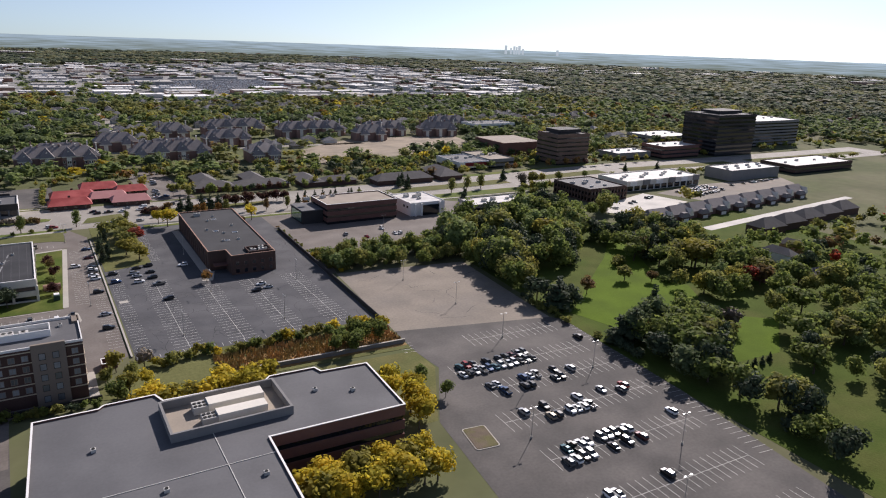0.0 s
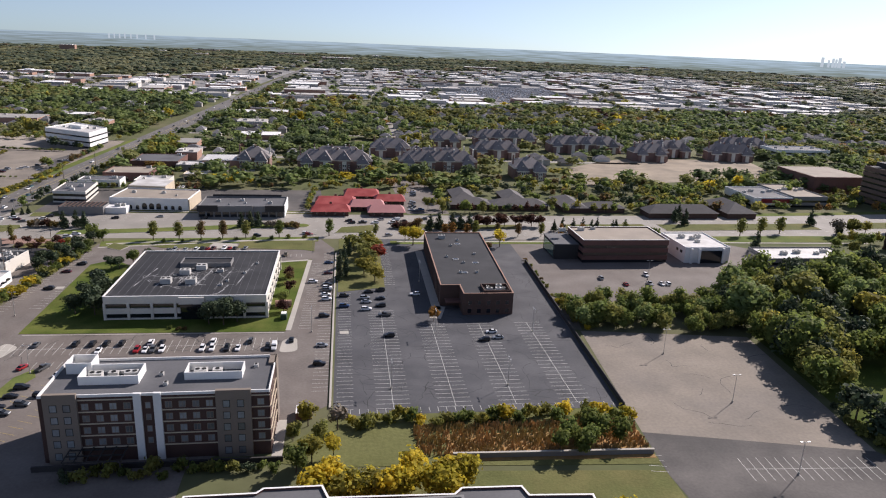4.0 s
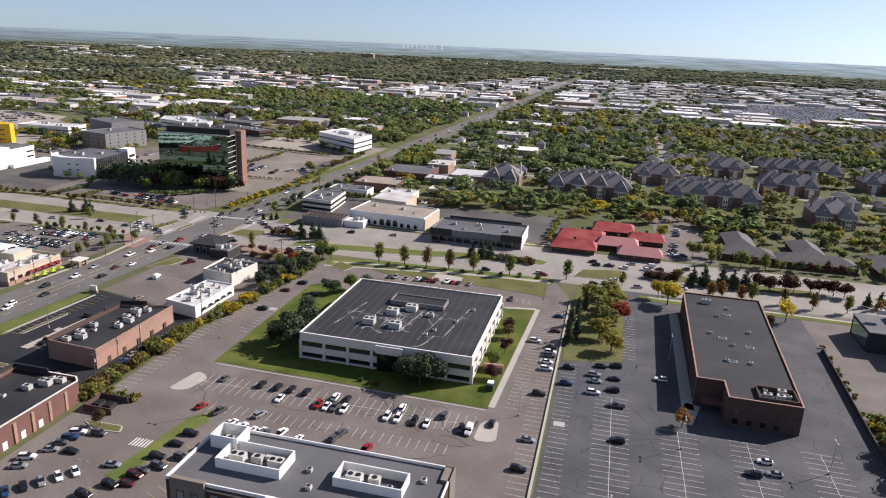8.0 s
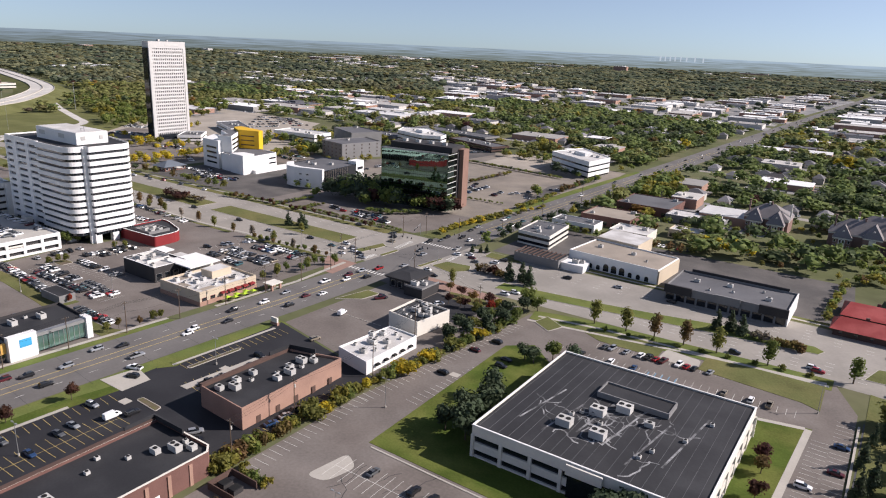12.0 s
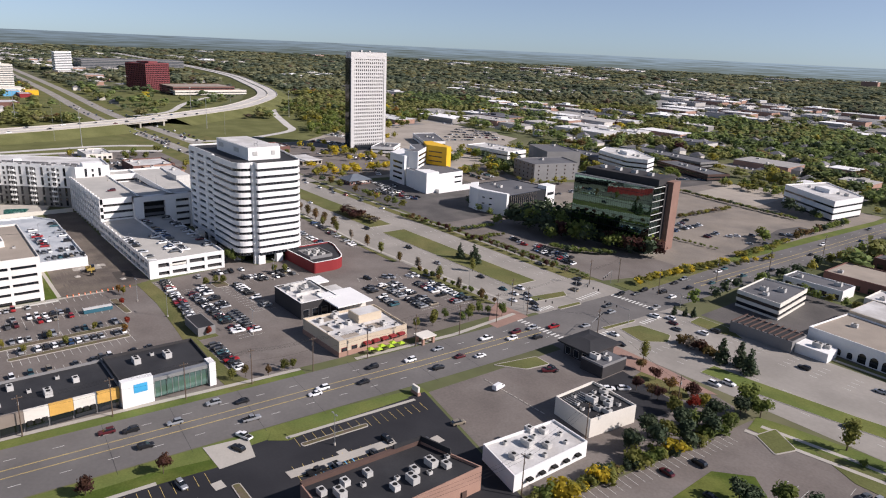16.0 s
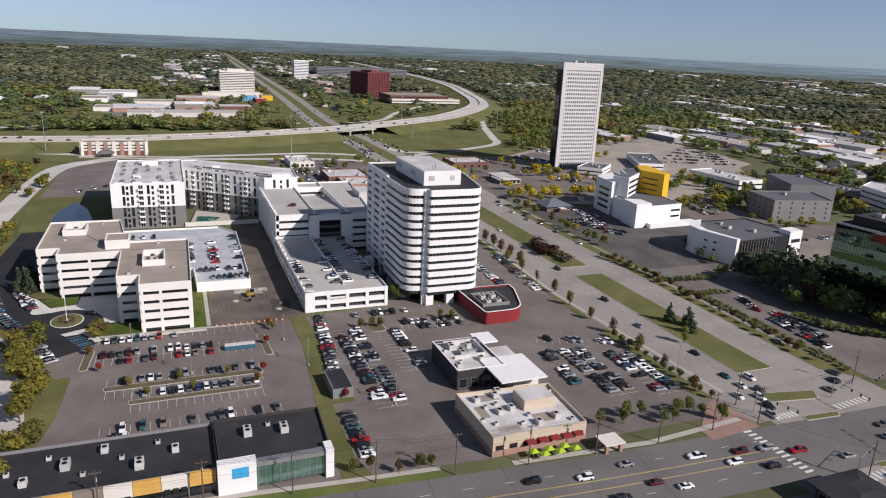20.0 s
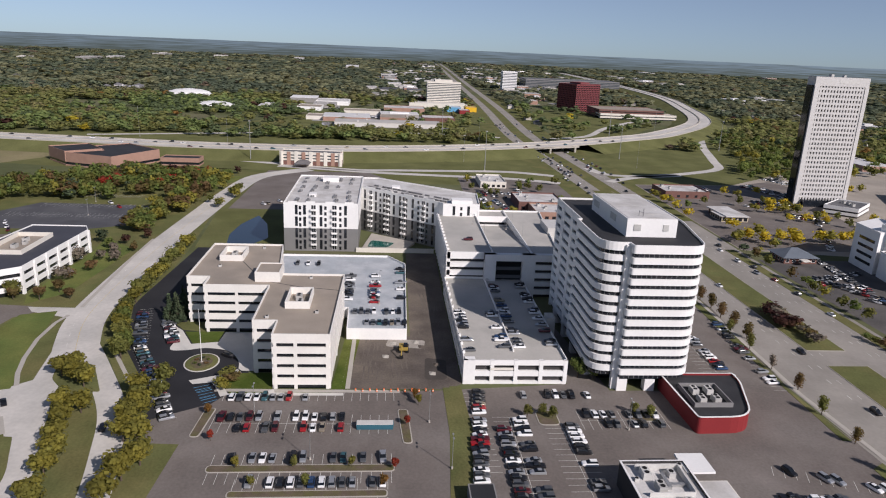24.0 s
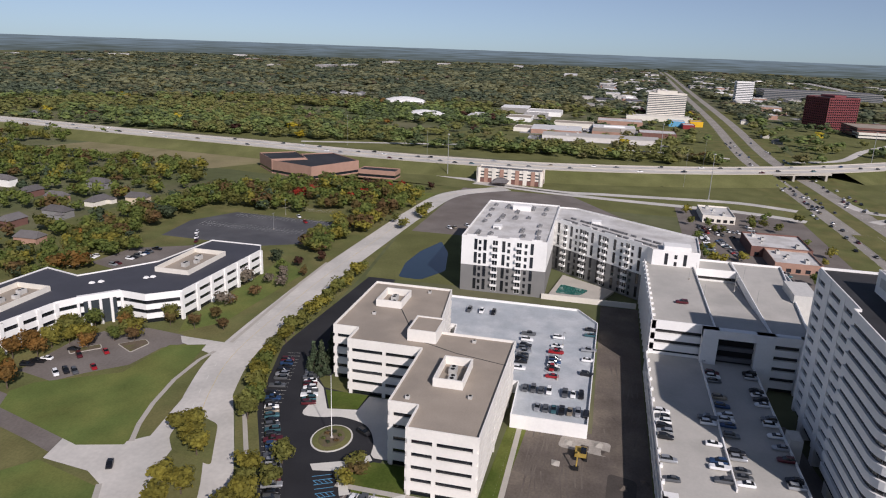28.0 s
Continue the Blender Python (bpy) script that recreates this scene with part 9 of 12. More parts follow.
def crown(shape, seed, clumps, leaf, lumps=8, core=0.66):
    """Vertices and triangles of a crown for a tree one unit high: dark lumps inside, many small leaf clumps outside."""
    r = np.random.RandomState(seed)
    vs, fs, o = [], [], 0
    blobs = []
    if shape == "round":
        for k in range(lumps):
            a, rad = r.uniform(0, 6.28), r.uniform(0.08, 0.25)
            blobs.append((rad * math.cos(a), rad * math.sin(a), r.uniform(0.38, 0.80), r.uniform(0.13, 0.21)))
        blobs.append((0, 0, 0.60, 0.27))
    elif shape == "oval":
        for k in range(lumps):
            z = 0.28 + 0.66 * k / lumps
            w = 0.17 * math.sin(math.pi * min(1, (z - 0.12) / 0.92)) ** 0.7
            a = r.uniform(0, 6.28)
            blobs.append((0.05 * math.cos(a), 0.05 * math.sin(a), z, w + 0.015))
    elif shape == "cone":
        for k in range(lumps + 3):
            z = 0.12 + 0.85 * k / (lumps + 3)
            w = 0.24 * (1.02 - z)
            for j in range(3):
                a = r.uniform(0, 6.28)
                blobs.append((w * 0.6 * math.cos(a), w * 0.6 * math.sin(a), z, w * 0.62 + 0.012))
    elif shape == "wide":
        for k in range(lumps + 2):
            a, rad = r.uniform(0, 6.28), r.uniform(0.2, 0.48)
            blobs.append((rad * math.cos(a), rad * math.sin(a), r.uniform(0.5, 0.85), r.uniform(0.12, 0.2)))
        blobs.append((0, 0, 0.68, 0.3))
    else:  # bush
        for k in range(lumps):
            a, rad = r.uniform(0, 6.28), r.uniform(0.1, 0.55)
            blobs.append((rad * math.cos(a), rad * math.sin(a), r.uniform(0.25, 0.7), r.uniform(0.22, 0.38)))
    for x, y, z, s in blobs:
        w = ICO_V * s * core * r.uniform(0.8, 1.15, (12, 1)) * np.array([1, 1, 0.9]) + (x, y, z)
        vs.append(w)
        fs.append(ICO_F + o)
        o += 12
    size = np.array([b[3] ** 2 for b in blobs])
    pick = r.choice(len(blobs), clumps, p=size / size.sum())
    d = r.normal(size=(clumps, 3))
    d[:, 2] += 0.25
    d /= np.linalg.norm(d, axis=1)[:, None]
    B = np.array(blobs)[pick]
    c = B[:, :3] + d * (B[:, 3] * r.uniform(0.75, 1.18, clumps))[:, None] * np.array([1, 1, 0.92])
    nrm = d + r.normal(scale=0.38, size=d.shape)
    nrm /= np.linalg.norm(nrm, axis=1)[:, None]
    u = np.cross(nrm, r.normal(size=d.shape))
    u /= np.linalg.norm(u, axis=1)[:, None]
    w = np.cross(nrm, u)
    s = (leaf * r.uniform(0.6, 1.3, clumps))[:, None]
    quad = np.stack([c - u * s - w * s * 0.7, c + u * s - w * s * 0.5 + nrm * s * 0.3, c + u * s * 0.9 + w * s * 0.7, c - u * s * 0.8 + w * s * 0.6 + nrm * s * 0.3], 1).reshape(-1, 3)
    q = np.arange(clumps)[:, None] * 4 + o
    fs.append(np.concatenate([q + (0, 1, 2), q + (0, 2, 3)], 0))
    vs.append(quad)
    return np.concatenate(vs), np.concatenate(fs)


def mesh_of(name, v, f, material):
    me = bpy.data.meshes.new(name)
    me.from_pydata(v.tolist() if len(v) < 20000 else v, [], f.tolist() if len(f) < 20000 else f)
    me.polygons.foreach_set("use_smooth", [True] * len(me.polygons))
    me.update()
    me.materials.append(material)
    return me


def trunk_mesh(seed, top=0.6, r0=0.022):
    r = random.Random(seed)
    g = Geo()
    g.tube((0, 0, -0.01), (0, 0, 0.3), r0, r0 * 0.75, 7)
    g.tube((0, 0, 0.3), (r.uniform(-0.02, 0.02), r.uniform(-0.02, 0.02), top), r0 * 0.75, r0 * 0.3, 6)
    for k in range(6):
        a = k * 1.05 + r.uniform(-0.3, 0.3)
        z = r.uniform(0.22, 0.45)
        l = r.uniform(0.12, 0.2)
        g.tube((0, 0, z), (l * math.cos(a), l * math.sin(a), z + r.uniform(0.12, 0.25)), r0 * 0.45, r0 * 0.12, 4)
    me = g.mesh("trunk")
    me.materials.append(BARK)
    return me


PROTO, FAR_PLANTS = {}, []
WORD = {"green": "green leafy", "olive": "olive-green leafy", "yellow": "bright yellow autumn", "gold": "golden-green autumn", "orange": "orange autumn", "red": "red autumn",
        "maroon": "dark maroon-leaved", "russet": "russet-brown autumn", "conifer": "dark green", "bare": "thin half-bare grey"}
SHAPE = {"round": ("tree", "deciduous tree", "tree"), "oval": ("street_tree", "narrow upright tree", "tree"), "cone": ("conifer", "pointed spruce tree", "tree"),
         "wide": ("tree", "broad spreading tree", "tree"), "bush": ("shrub", "rounded shrub", "shrub")}


def plant(shape, colour, x, y, h, spread=1.0, where="on grass", seed=0, z=0.0):
    """One tree or shrub, copied from the first of its kind."""
    rr = random.Random(int(x * 7 + y * 13) + seed)
    if shape == "bush" and (y > 425 or x < -330):
        FAR_PLANTS.append((colour, x, y, h * 1.1, spread * 1.7))
        return None
    if shape == "round" and (y > 440 or x < -470):
        FAR_PLANTS.append((colour, x, y, h, spread * 1.1))
        return None
    variant = rr.randint(0, 1)
    key = (shape, colour, variant)
    m = pose(x, y, z, 0, 0, rr.uniform(0, 360)) @ Matrix.Diagonal((h * spread, h * spread, h, 1))
    if key not in PROTO:
        n, leaf = {"round": (430, 0.045), "oval": (300, 0.034), "cone": (420, 0.032), "wide": (560, 0.05), "bush": (190, 0.10)}[shape]
        if colour == "bare":
            n = n // 2
        v, f = crown(shape, 11 + variant * 17 + len(PROTO), n, leaf)
        name, words, cat = SHAPE[shape]
        e = thing(name, WORD[colour] + " " + words + " " + where, cat)
        part("crown", mesh_of("crown", v, f, LEAF[colour]), None, e)
        if shape != "bush":
            part("trunk", trunk_mesh(variant + 3, 0.9 if shape == "cone" else 0.62), None, e)
        e.matrix_basis = m
        PROTO[key] = e
        return e
    e = copy_thing(PROTO[key], m)
    e.matrix_basis = m
    e["label"] = WORD[colour] + " " + SHAPE[shape][1] + " " + where
    return e


def row(shape, colours, a, b, n, h, spread=1.0, where="in a row", jitter=0.6):
    rr = random.Random(int(a[0] * 3 + a[1]))
    for k in range(n):
        t = k / max(n - 1, 1)
        plant(shape, rr.choice(colours), a[0] + (b[0] - a[0]) * t + rr.uniform(-jitter, jitter), a[1] + (b[1] - a[1]) * t + rr.uniform(-jitter, jitter), h * rr.uniform(0.85, 1.15), spread, where)


# along the boulevard
for x, c in ((-115, "olive"), (-101, "olive"), (-89, "russet"), (-77, "russet"), (-64, "olive"), (-45, "green")):
    plant("oval", c, x, 375.5 + (x + 115) * 0.06, 11.5, 1.15, "beside the boulevard")
for k in range(16):
    plant("bush", ("gold", "green", "olive", "yellow")[k % 4], 91 + (k % 3) * 2.2 + k * 0.25, 276 - k * 2.6, 2.4 + (k * 7 % 5) * 0.5, 1.0, "beside the lot wall")
for k in range(9):
    plant("bush", ("olive", "green", "russet")[k % 3], 93 - (k % 2), 290 + k * 5.5, 1.8, 1.0, "beside the lot wall")
row("bush", ["olive", "green"], (-108, 371), (-30, 380), 9, 2.2, 0.9, "beside the boulevard")
for x, y in ((-70, 404), (-65, 407), (-60, 405)):
    plant("cone", "conifer", x, y, 10.5, 1.15, "in the boulevard median")
row("bush", ["russet", "bare"], (-54, 405), (-38, 404), 5, 4.2, 1.1, "in the boulevard median")
for x, y in ((-172, 401), (-166, 404), (-160, 400)):
    plant("cone", "conifer", x, y, 11.5, 1.2, "in the boulevard median")
row("bush", ["russet", "bare", "maroon"], (-190, 405), (-176, 403), 5, 4.5, 1.1, "in the boulevard median")
plant("round", "green", -146, 372, 11, 0.9, "beside the boulevard")
plant("oval", "olive", -191, 377, 8.5, 1.0, "on a traffic island")
row("oval", ["russet", "orange", "olive"], (60, 384), (170, 382), 9, 9.5, 1.1, "beside the boulevard", 1.0)
row("round", ["maroon"], (80, 404), (122, 408), 8, 9.0, 1.25, "in the boulevard median", 1.2)
for x, y in ((47, 397), (53, 400), (62, 402), (67, 400), (73, 402)):
    plant("cone", "conifer", x, y, 11.5, 1.3, "in the boulevard median")
for x, y in ((68, 382), (54, 381)):
    plant("oval", "orange", x, y, 9, 1.3, "beside the boulevard")
plant("round", "russet", 40, 401, 8, 1.1, "in the boulevard median")
row("bush", ["russet", "maroon", "bare"], (26, 402), (38, 404), 6, 4.4, 1.1, "in the boulevard median", 1.0)
plant("wide", "green", 77, 442, 10, 0.9, "beside the clinic drive")
for x, y in ((61, 441), (90, 442)):
    plant("oval", "olive", x, y, 10, 1.2, "beside the boulevard")
row("cone", ["conifer"], (128, 395), (176, 392), 9, 9.5, 1.1, "beside the boulevard", 2.0)
plant("round", "yellow", 33, 364, 12, 1.35, "beside the brick hall")
plant("round", "yellow", 29, 372, 10, 1.0, "beside the brick hall")
plant("round", "yellow", 84, 360, 11, 1.15, "beside the brick hall")
plant("round", "russet", 76, 352, 6, 1.0, "beside the brick hall")
plant("round", "orange", 31, 249, 6.5, 1.2, "on a kerbed island")
for x, y, h in ((-9, 302, 12), (-6, 309, 13), (-9, 322, 11), (-7, 338, 9), (-4, 345, 10)):
    plant("cone", "conifer", x, y, h, 0.8, "in the garden strip")
for x, y, c in ((3, 312, "gold"), (6, 325, "olive"), (8, 300, "gold"), (5, 340, "olive"), (9, 350, "gold"), (10, 333, "red"), (-2, 355, "olive"), (7, 363, "olive")):
    plant("round", c, x, y, 10, 1.5, "in the garden strip")
plant("oval", "green", -16, 384, 11, 1.2, "beside the boulevard")
plant("oval", "olive", 12, 384, 8, 1.1, "beside the boulevard")
# round the black-roofed office
for x, y, h in ((-110, 262, 12), (-114, 270, 13), (-112, 280, 12), (-118, 263, 10), (-116, 290, 11)):
    plant("round", "conifer", x, y, h, 1.1, "beside the black-roofed office")
for x, y, h in ((-62, 250, 11), (-56, 249, 12), (-51, 252, 10), (-57, 255, 11)):
    plant("round", "conifer", x, y, h, 1.1, "before the black-roofed office")
for x, y, c in ((-33, 262, "maroon"), (-32, 285, "maroon"), (-34, 272, "green"), (-33, 300, "russet"), (-34, 308, "maroon")):
    plant("round", c, x, y, 6.5, 1.15, "beside the black-roofed office")
row("bush", ["green", "russet", "gold"], (-76, 246), (-70, 244), 3, 1.8, 1.0, "beside the office door")
row("round", ["green", "conifer"], (-122, 322), (-106, 332), 4, 8.5, 1.2, "beside the black-roofed office", 2.5)
# hedge between the lots
rr = random.Random(4)
for k in range(60):
    t = k / 59
    y = 205 + t * 148
    x = -155.5 if y < 262 else -155.5 + (y - 262) * 0.125
    plant("bush", rr.choice(["olive", "green", "green", "gold", "russet", "olive", "yellow", "conifer"]), x + rr.uniform(-1.4, 1.4), y + rr.uniform(-1, 1), rr.uniform(2.2, 5.2), rr.uniform(0.85, 1.25), "in a hedge between parking lots")
for x, y, h in ((-154, 318, 9), (-150, 326, 10), (-156, 330, 9), (-148, 338, 8), (-153, 343, 9), (-148, 350, 8)):
    plant("round", "conifer", x, y, h, 1.0, "beside parking lots")
row("round", ["maroon", "russet", "red"], (-176, 352), (-158, 358), 5, 5.0, 1.2, "beside a parking lot", 1.5)
for x, y, c, h in ((-159, 349, "olive", 7), (-151, 346, "green", 8), (-145, 348, "conifer", 8), (-152, 334, "olive", 7), (-146, 368, "conifer", 8), (-163, 366, "maroon", 6), (-143, 355, "green", 7), (-170, 363, "orange", 5.5), (-178, 366, "maroon", 5.5), (-186, 368, "russet", 5), (-156, 362, "gold", 6), (-150, 358, "conifer", 8), (-141, 372, "green", 8)):
    plant("round", c, x, y, h, 1.25, "beside the shops")
plant("round", "russet", -140, 194, 5.5, 1.1, "on a kerbed island")
row("bush", ["gold", "olive", "green"], (-150, 211), (-140, 210), 5, 2.6, 1.1, "beside a dumpster enclosure", 0.5)
# street trees on the shop islands
plant("round", "maroon", -222.5, 203, 6.5, 0.95, "on a grass island")
plant("round", "maroon", -224.5, 184, 6.5, 0.95, "on a grass island")
plant("round", "maroon", -226, 160, 6.5, 0.95, "on a grass island")
# hotel and reed strip
for x, y, c, h in ((-18, 168, "gold", 9), (-14, 158, "olive", 8), (-16, 148, "gold", 10), (-10, 150, "yellow", 8), (-20, 144, "green", 9), (-9, 165, "bare", 10), (-22, 160, "olive", 7)):
    plant("round", c, x, y, h, 1.0, "between hotel and parking lot")
for k in range(13):
    plant("round", rr.choice(["yellow", "yellow", "yellow", "gold"]), -14 + k * 3.2 + rr.uniform(-1, 1), 128 + rr.uniform(-3.5, 7), rr.uniform(10.5, 13), 1.15, "behind the grey-roofed building")
for k in range(24):
    plant("bush", rr.choice(["green", "gold", "olive", "green", "yellow"]), -6 + k * 3.9 + rr.uniform(-1, 1), 168 + rr.uniform(-3, 2.5), rr.uniform(3.2, 5.5), 0.9, "along the edge of a parking lot")
for x, y in ((60, 152), (66, 150), (71, 154), (56, 148), (76, 152), (68, 158), (62, 146)):
    plant("round", "green", x, y, 9, 1.0, "beside the reed strip")
for x, y, h in ((57, 104, 12), (60, 95, 13), (61, 112, 11), (58, 86, 12), (64, 103, 11), (63, 92, 10)):
    plant("round", "yellow", x, y, h, 1.0, "beside the grey-roofed building")
for k in range(18):
    plant("round", rr.choice(["yellow", "yellow", "gold", "yellow"]), 16 + (k % 9) * 4.3 + rr.uniform(-1, 1), 62 + (k // 9) * 7 + rr.uniform(-2, 2), rr.uniform(9, 12), 1.25, "beside the grey-roofed building")
plant("round", "green", 73, 112, 8, 1.0, "beside the lot")
plant("round", "green", 76, 100, 7, 1.0, "beside the lot")
for k in range(16):
    plant("bush", rr.choice(["green", "conifer", "olive"]), -80 + k * 3.6, 146 + rr.uniform(-2.5, 2), rr.uniform(2.4, 4.5), 0.9, "below the hotel wall")
plant("round", "yellow", -58, 96, 8, 1.0, "beside the drive")
# office park in the west
for k in range(30):
    t = k / 29
    if t < 0.25:
        x, y = -347 - 28 * t / 0.25, 146 - 5.5 * t / 0.25
    elif t < 0.6:
        x, y = -398 - 42 * (t - 0.25) / 0.35, 126.5 - 14 * (t - 0.25) / 0.35
    else:
        x, y = -442 - 110 * (t - 0.6) / 0.4, 111
    plant("round", rr.choice(["olive", "gold", "gold", "olive", "green"]), x + rr.uniform(-1.5, 1.5), y + rr.uniform(-1, 1), rr.uniform(7, 9.5), 1.25, "beside the office drive")
for x, y in ((-388, 110.5), (-384, 117), (-380, 121), (-391, 114), (-364, 121), (-363, 127), (-355, 125), (-346, 127), (-338, 130), (-330, 131), (-318, 133)):
    plant("round", "gold", x, y, 8.5, 1.3, "on the drive's median")
for x, y in ((-436, 136), (-440, 134), (-444, 137), (-448, 135), (-438, 132)):
    plant("cone", "conifer", x, y, 13, 0.9, "beside the white office")
for x, y, c in ((-384, 168, "russet"), (-379, 166, "gold"), (-388, 166, "olive")):
    plant("bush", c, x, y, 3.6, 1.3, "at the office entrance")
for x, y, c in ((-440, 48, "green"), (-448, 52, "gold"), (-452, 44, "orange"), (-438, 40, "gold"), (-460, 70, "russet"), (-470, 74, "russet"), (-500, 76, "russet"), (-518, 74, "bare"),
                (-486, 72, "russet"), (-540, 70, "green"), (-530, 76, "bare"), (-548, 76, "maroon"), (-560, 84, "maroon"), (-425, 20, "orange"), (-432.5, 34, "gold"), (-431, 43.4, "orange"), (-441.7, 55.5, "russet"), (-459, 46, "green"), (-459, 41, "green"), (-432, 8, "orange"), (-420, -2, "gold"), (-415, 12, "red"), (-444, 24, "orange")):
    if not in_poly(x, y, inset(W3, -2)):
        plant("round", c, x, y, 7.0, 1.1, "on the office-park lawn")
for x, y, c, h in ((-462, 82, "russet", 6), (-515, 82, "bare", 8), (-534, 85, "russet", 6), (-463, 58, "olive", 9), (-443, 52, "olive", 9), (-434, 40, "orange", 8), (-441, 26, "gold", 9), (-422, 18, "orange", 10), (-397, 40, "orange", 10), (-402, 30, "gold", 10),
                   (-435, 29, "olive", 10), (-424, 25, "orange", 9), (-416, 24, "orange", 9), (-409, 23, "olive", 9), (-428, 30, "gold", 10), (-440, 31, "olive", 10), (-420, 31, "orange", 8), (-434, 40, "gold", 10), (-426, 20, "orange", 10), (-425, 13, "orange", 9), (-455, 42, "olive", 9), (-444, 54, "gold", 10), (-438, 2, "olive", 10), (-441, 14, "orange", 10), (-448, 33, "green", 10), (-452, 24, "orange", 9), (-429, 5, "russet", 9), (-460, 59, "russet", 6), (-550, 62, "conifer", 9), (-484, 70, "bare", 9),
                   (-514, 65, "bare", 9), (-412, 8, "olive", 10), (-404, 16, "orange", 9), (-430, -8, "gold", 9)):
    if not in_poly(x, y, inset(W3, -2)):
        plant("round", c, x, y, h, 1.15, "on the office-park lawn")
for x, y, h in ((-383, 146, 8), (-363, 145, 9), (-372, 148, 8), (-345, 150, 9.5), (-328, 151.5, 10), (-318, 150.5, 9), (-335, 154, 9), (-296, 153, 10), (-283, 152, 9), (-305, 156, 8)):
    plant("round", "gold" if h > 8.5 else "olive", x, y, h, 1.3, "beside the office drive")
for x, y, h in ((-428, 491, 9), (-409, 485, 7), (-386, 500, 11), (-380, 510, 12), (-385, 522, 11), (-370, 504, 13), (-361, 510, 14), (-350, 510, 12), (-387, 534, 11), (-363, 528, 13), (-372, 518, 13), (-354, 524, 12), (-366, 540, 12), (-398, 486, 6)):
    plant("round", "conifer" if h > 8 else "green", x, y, h, 1.3, "before the white-framed office")
row("bush", ["olive", "green", "olive"], (-358, 430), (-354, 456), 9, 2.6, 1.2, "in a hedge between lots", 0.4)
row("bush", ["green", "olive"], (-352, 440), (-270, 438), 24, 2.4, 1.2, "in a hedge between lots", 0.5)
row("bush", ["russet", "green", "olive"], (-425, 428), (-380, 437), 11, 3.0, 1.2, "in a hedge between lots", 0.6)
# west parking lot and tower
for x, y, c in ((-347, 170, "red"), (-362, 166, "orange"), (-333, 180, "gold"), (-333, 196, "olive"), (-333, 212, "gold"), (-332, 224, "red"), (-325, 200, "olive"), (-324, 186, "gold"),
                (-355, 228, "red"), (-324, 221, "orange"), (-372, 231, "orange"), (-368, 232, "gold"), (-304, 247, "red")):
    plant("round", c, x, y, 4.4, 0.75, "on a parking island")
for x, y in ((-361, 272), (-359, 275), (-362, 303), (-360, 308), (-360, 267)):
    plant("round", "olive", x, y, 5.2, 0.8, "on a parking island")
plant("round", "green", -388, 291, 8.5, 1.0, "beside the white tower")
plant("round", "green", -386, 296, 7, 1.0, "beside the white tower")
row("round", ["green", "olive", "green"], (-266, 322), (-258, 362), 11, 6.0, 0.8, "in the corner grove", 3.0)
row("round", ["olive", "russet", "green"], (-322, 366), (-268, 368), 12, 4.0, 0.9, "along the lot's edge", 1.0)
row("round", ["russet", "olive", "gold"], (-260, 262), (-262, 240), 5, 5.0, 0.8, "beside the street", 2.0)
row("oval", ["russet", "bare", "olive"], (-275, 367), (-430, 370), 10, 7.0, 1.2, "beside the boulevard", 1.0)
for x, y in ((-331, 401), (-325, 406), (-318, 402)):
    plant("cone", "conifer", x, y, 10, 1.2, "in the boulevard median")
plant("oval", "olive", -310, 392, 8, 1.0, "beside the boulevard")
row("round", ["russet", "bare", "maroon"], (-282, 432), (-420, 433), 20, 4.0, 1.1, "along the boulevard", 1.5)
row("bush", ["bare", "russet"], (-420, 402), (-440, 404), 5, 4.5, 1.2, "in the boulevard median")
for k in range(26):
    plant("round", rr.choice(["conifer", "green", "maroon", "green"]), -270 - k * 2.6 + rr.uniform(-2, 2), 503 - k * 0.9 + rr.uniform(-5, 5), rr.uniform(10, 15), 1.15, "before the glass office")
for x, y, h in ((-338, 479, 15), (-344, 486, 15), (-349, 478, 14), (-355, 485, 16), (-361, 480, 14), (-366, 488, 15), (-371, 479, 13), (-374, 470, 9), (-348, 495, 15), (-357, 496, 14), (-339, 494, 15), (-332, 486, 15), (-330, 474, 10)):
    plant("round", rr.choice(["conifer", "green", "conifer"]), x, y, h, 1.25, "in a grove before the glass office")
row("bush", ["conifer", "green"], (-318, 463), (-306, 468), 7, 3.4, 1.3, "in a hedge between lots", 0.6)
row("bush", ["conifer", "green"], (-304, 468), (-290, 484), 10, 3.2, 1.3, "in a hedge between lots", 0.6)
row("bush", ["green", "olive", "conifer"], (-378, 434), (-374, 466), 14, 2.8, 1.2, "in a hedge between lots", 0.5)
for x, y in ((-711, 442), (-692, 443), (-668, 443), (-643, 442), (-610, 459), (-576, 447), (-577, 464), (-594, 469), (-578, 477), (-580, 503), (-578, 519), (-576, 510), (-751, 639), (-759, 657), (-734, 542), (-730, 511), (-720, 518), (-666, 505), (-664, 515), (-663, 526), (-669, 537), (-583, 455), (-571, 484), (-586, 490)):
    plant("round", "yellow" if x % 3 else "gold", x, y, 9.5 if x > -612 else 8, 1.45, "beside roadside lots")
for x, y, c in ((-552, 438, "conifer"), (-541, 440, "russet"), (-544, 443, "gold"), (-526, 440, "olive"), (-503, 440, "russet"), (-482, 440, "olive"), (-474, 441, "gold"), (-460, 441, "olive"), (-453, 443, "green"), (-445, 442, "olive"), (-490, 441, "green")):
    plant("round", c, x, y, 7.5, 1.2, "on the boulevard verge")
row("bush", ["russet", "bare", "maroon"], (-452, 400), (-436, 399), 6, 5.5, 1.4, "in the boulevard median", 1.5)
for x, y in ((-470, 374), (-460, 375), (-448, 374), (-436, 374), (-424, 374)):
    plant("oval", "russet", x, y, 8, 1.3, "beside the boulevard")
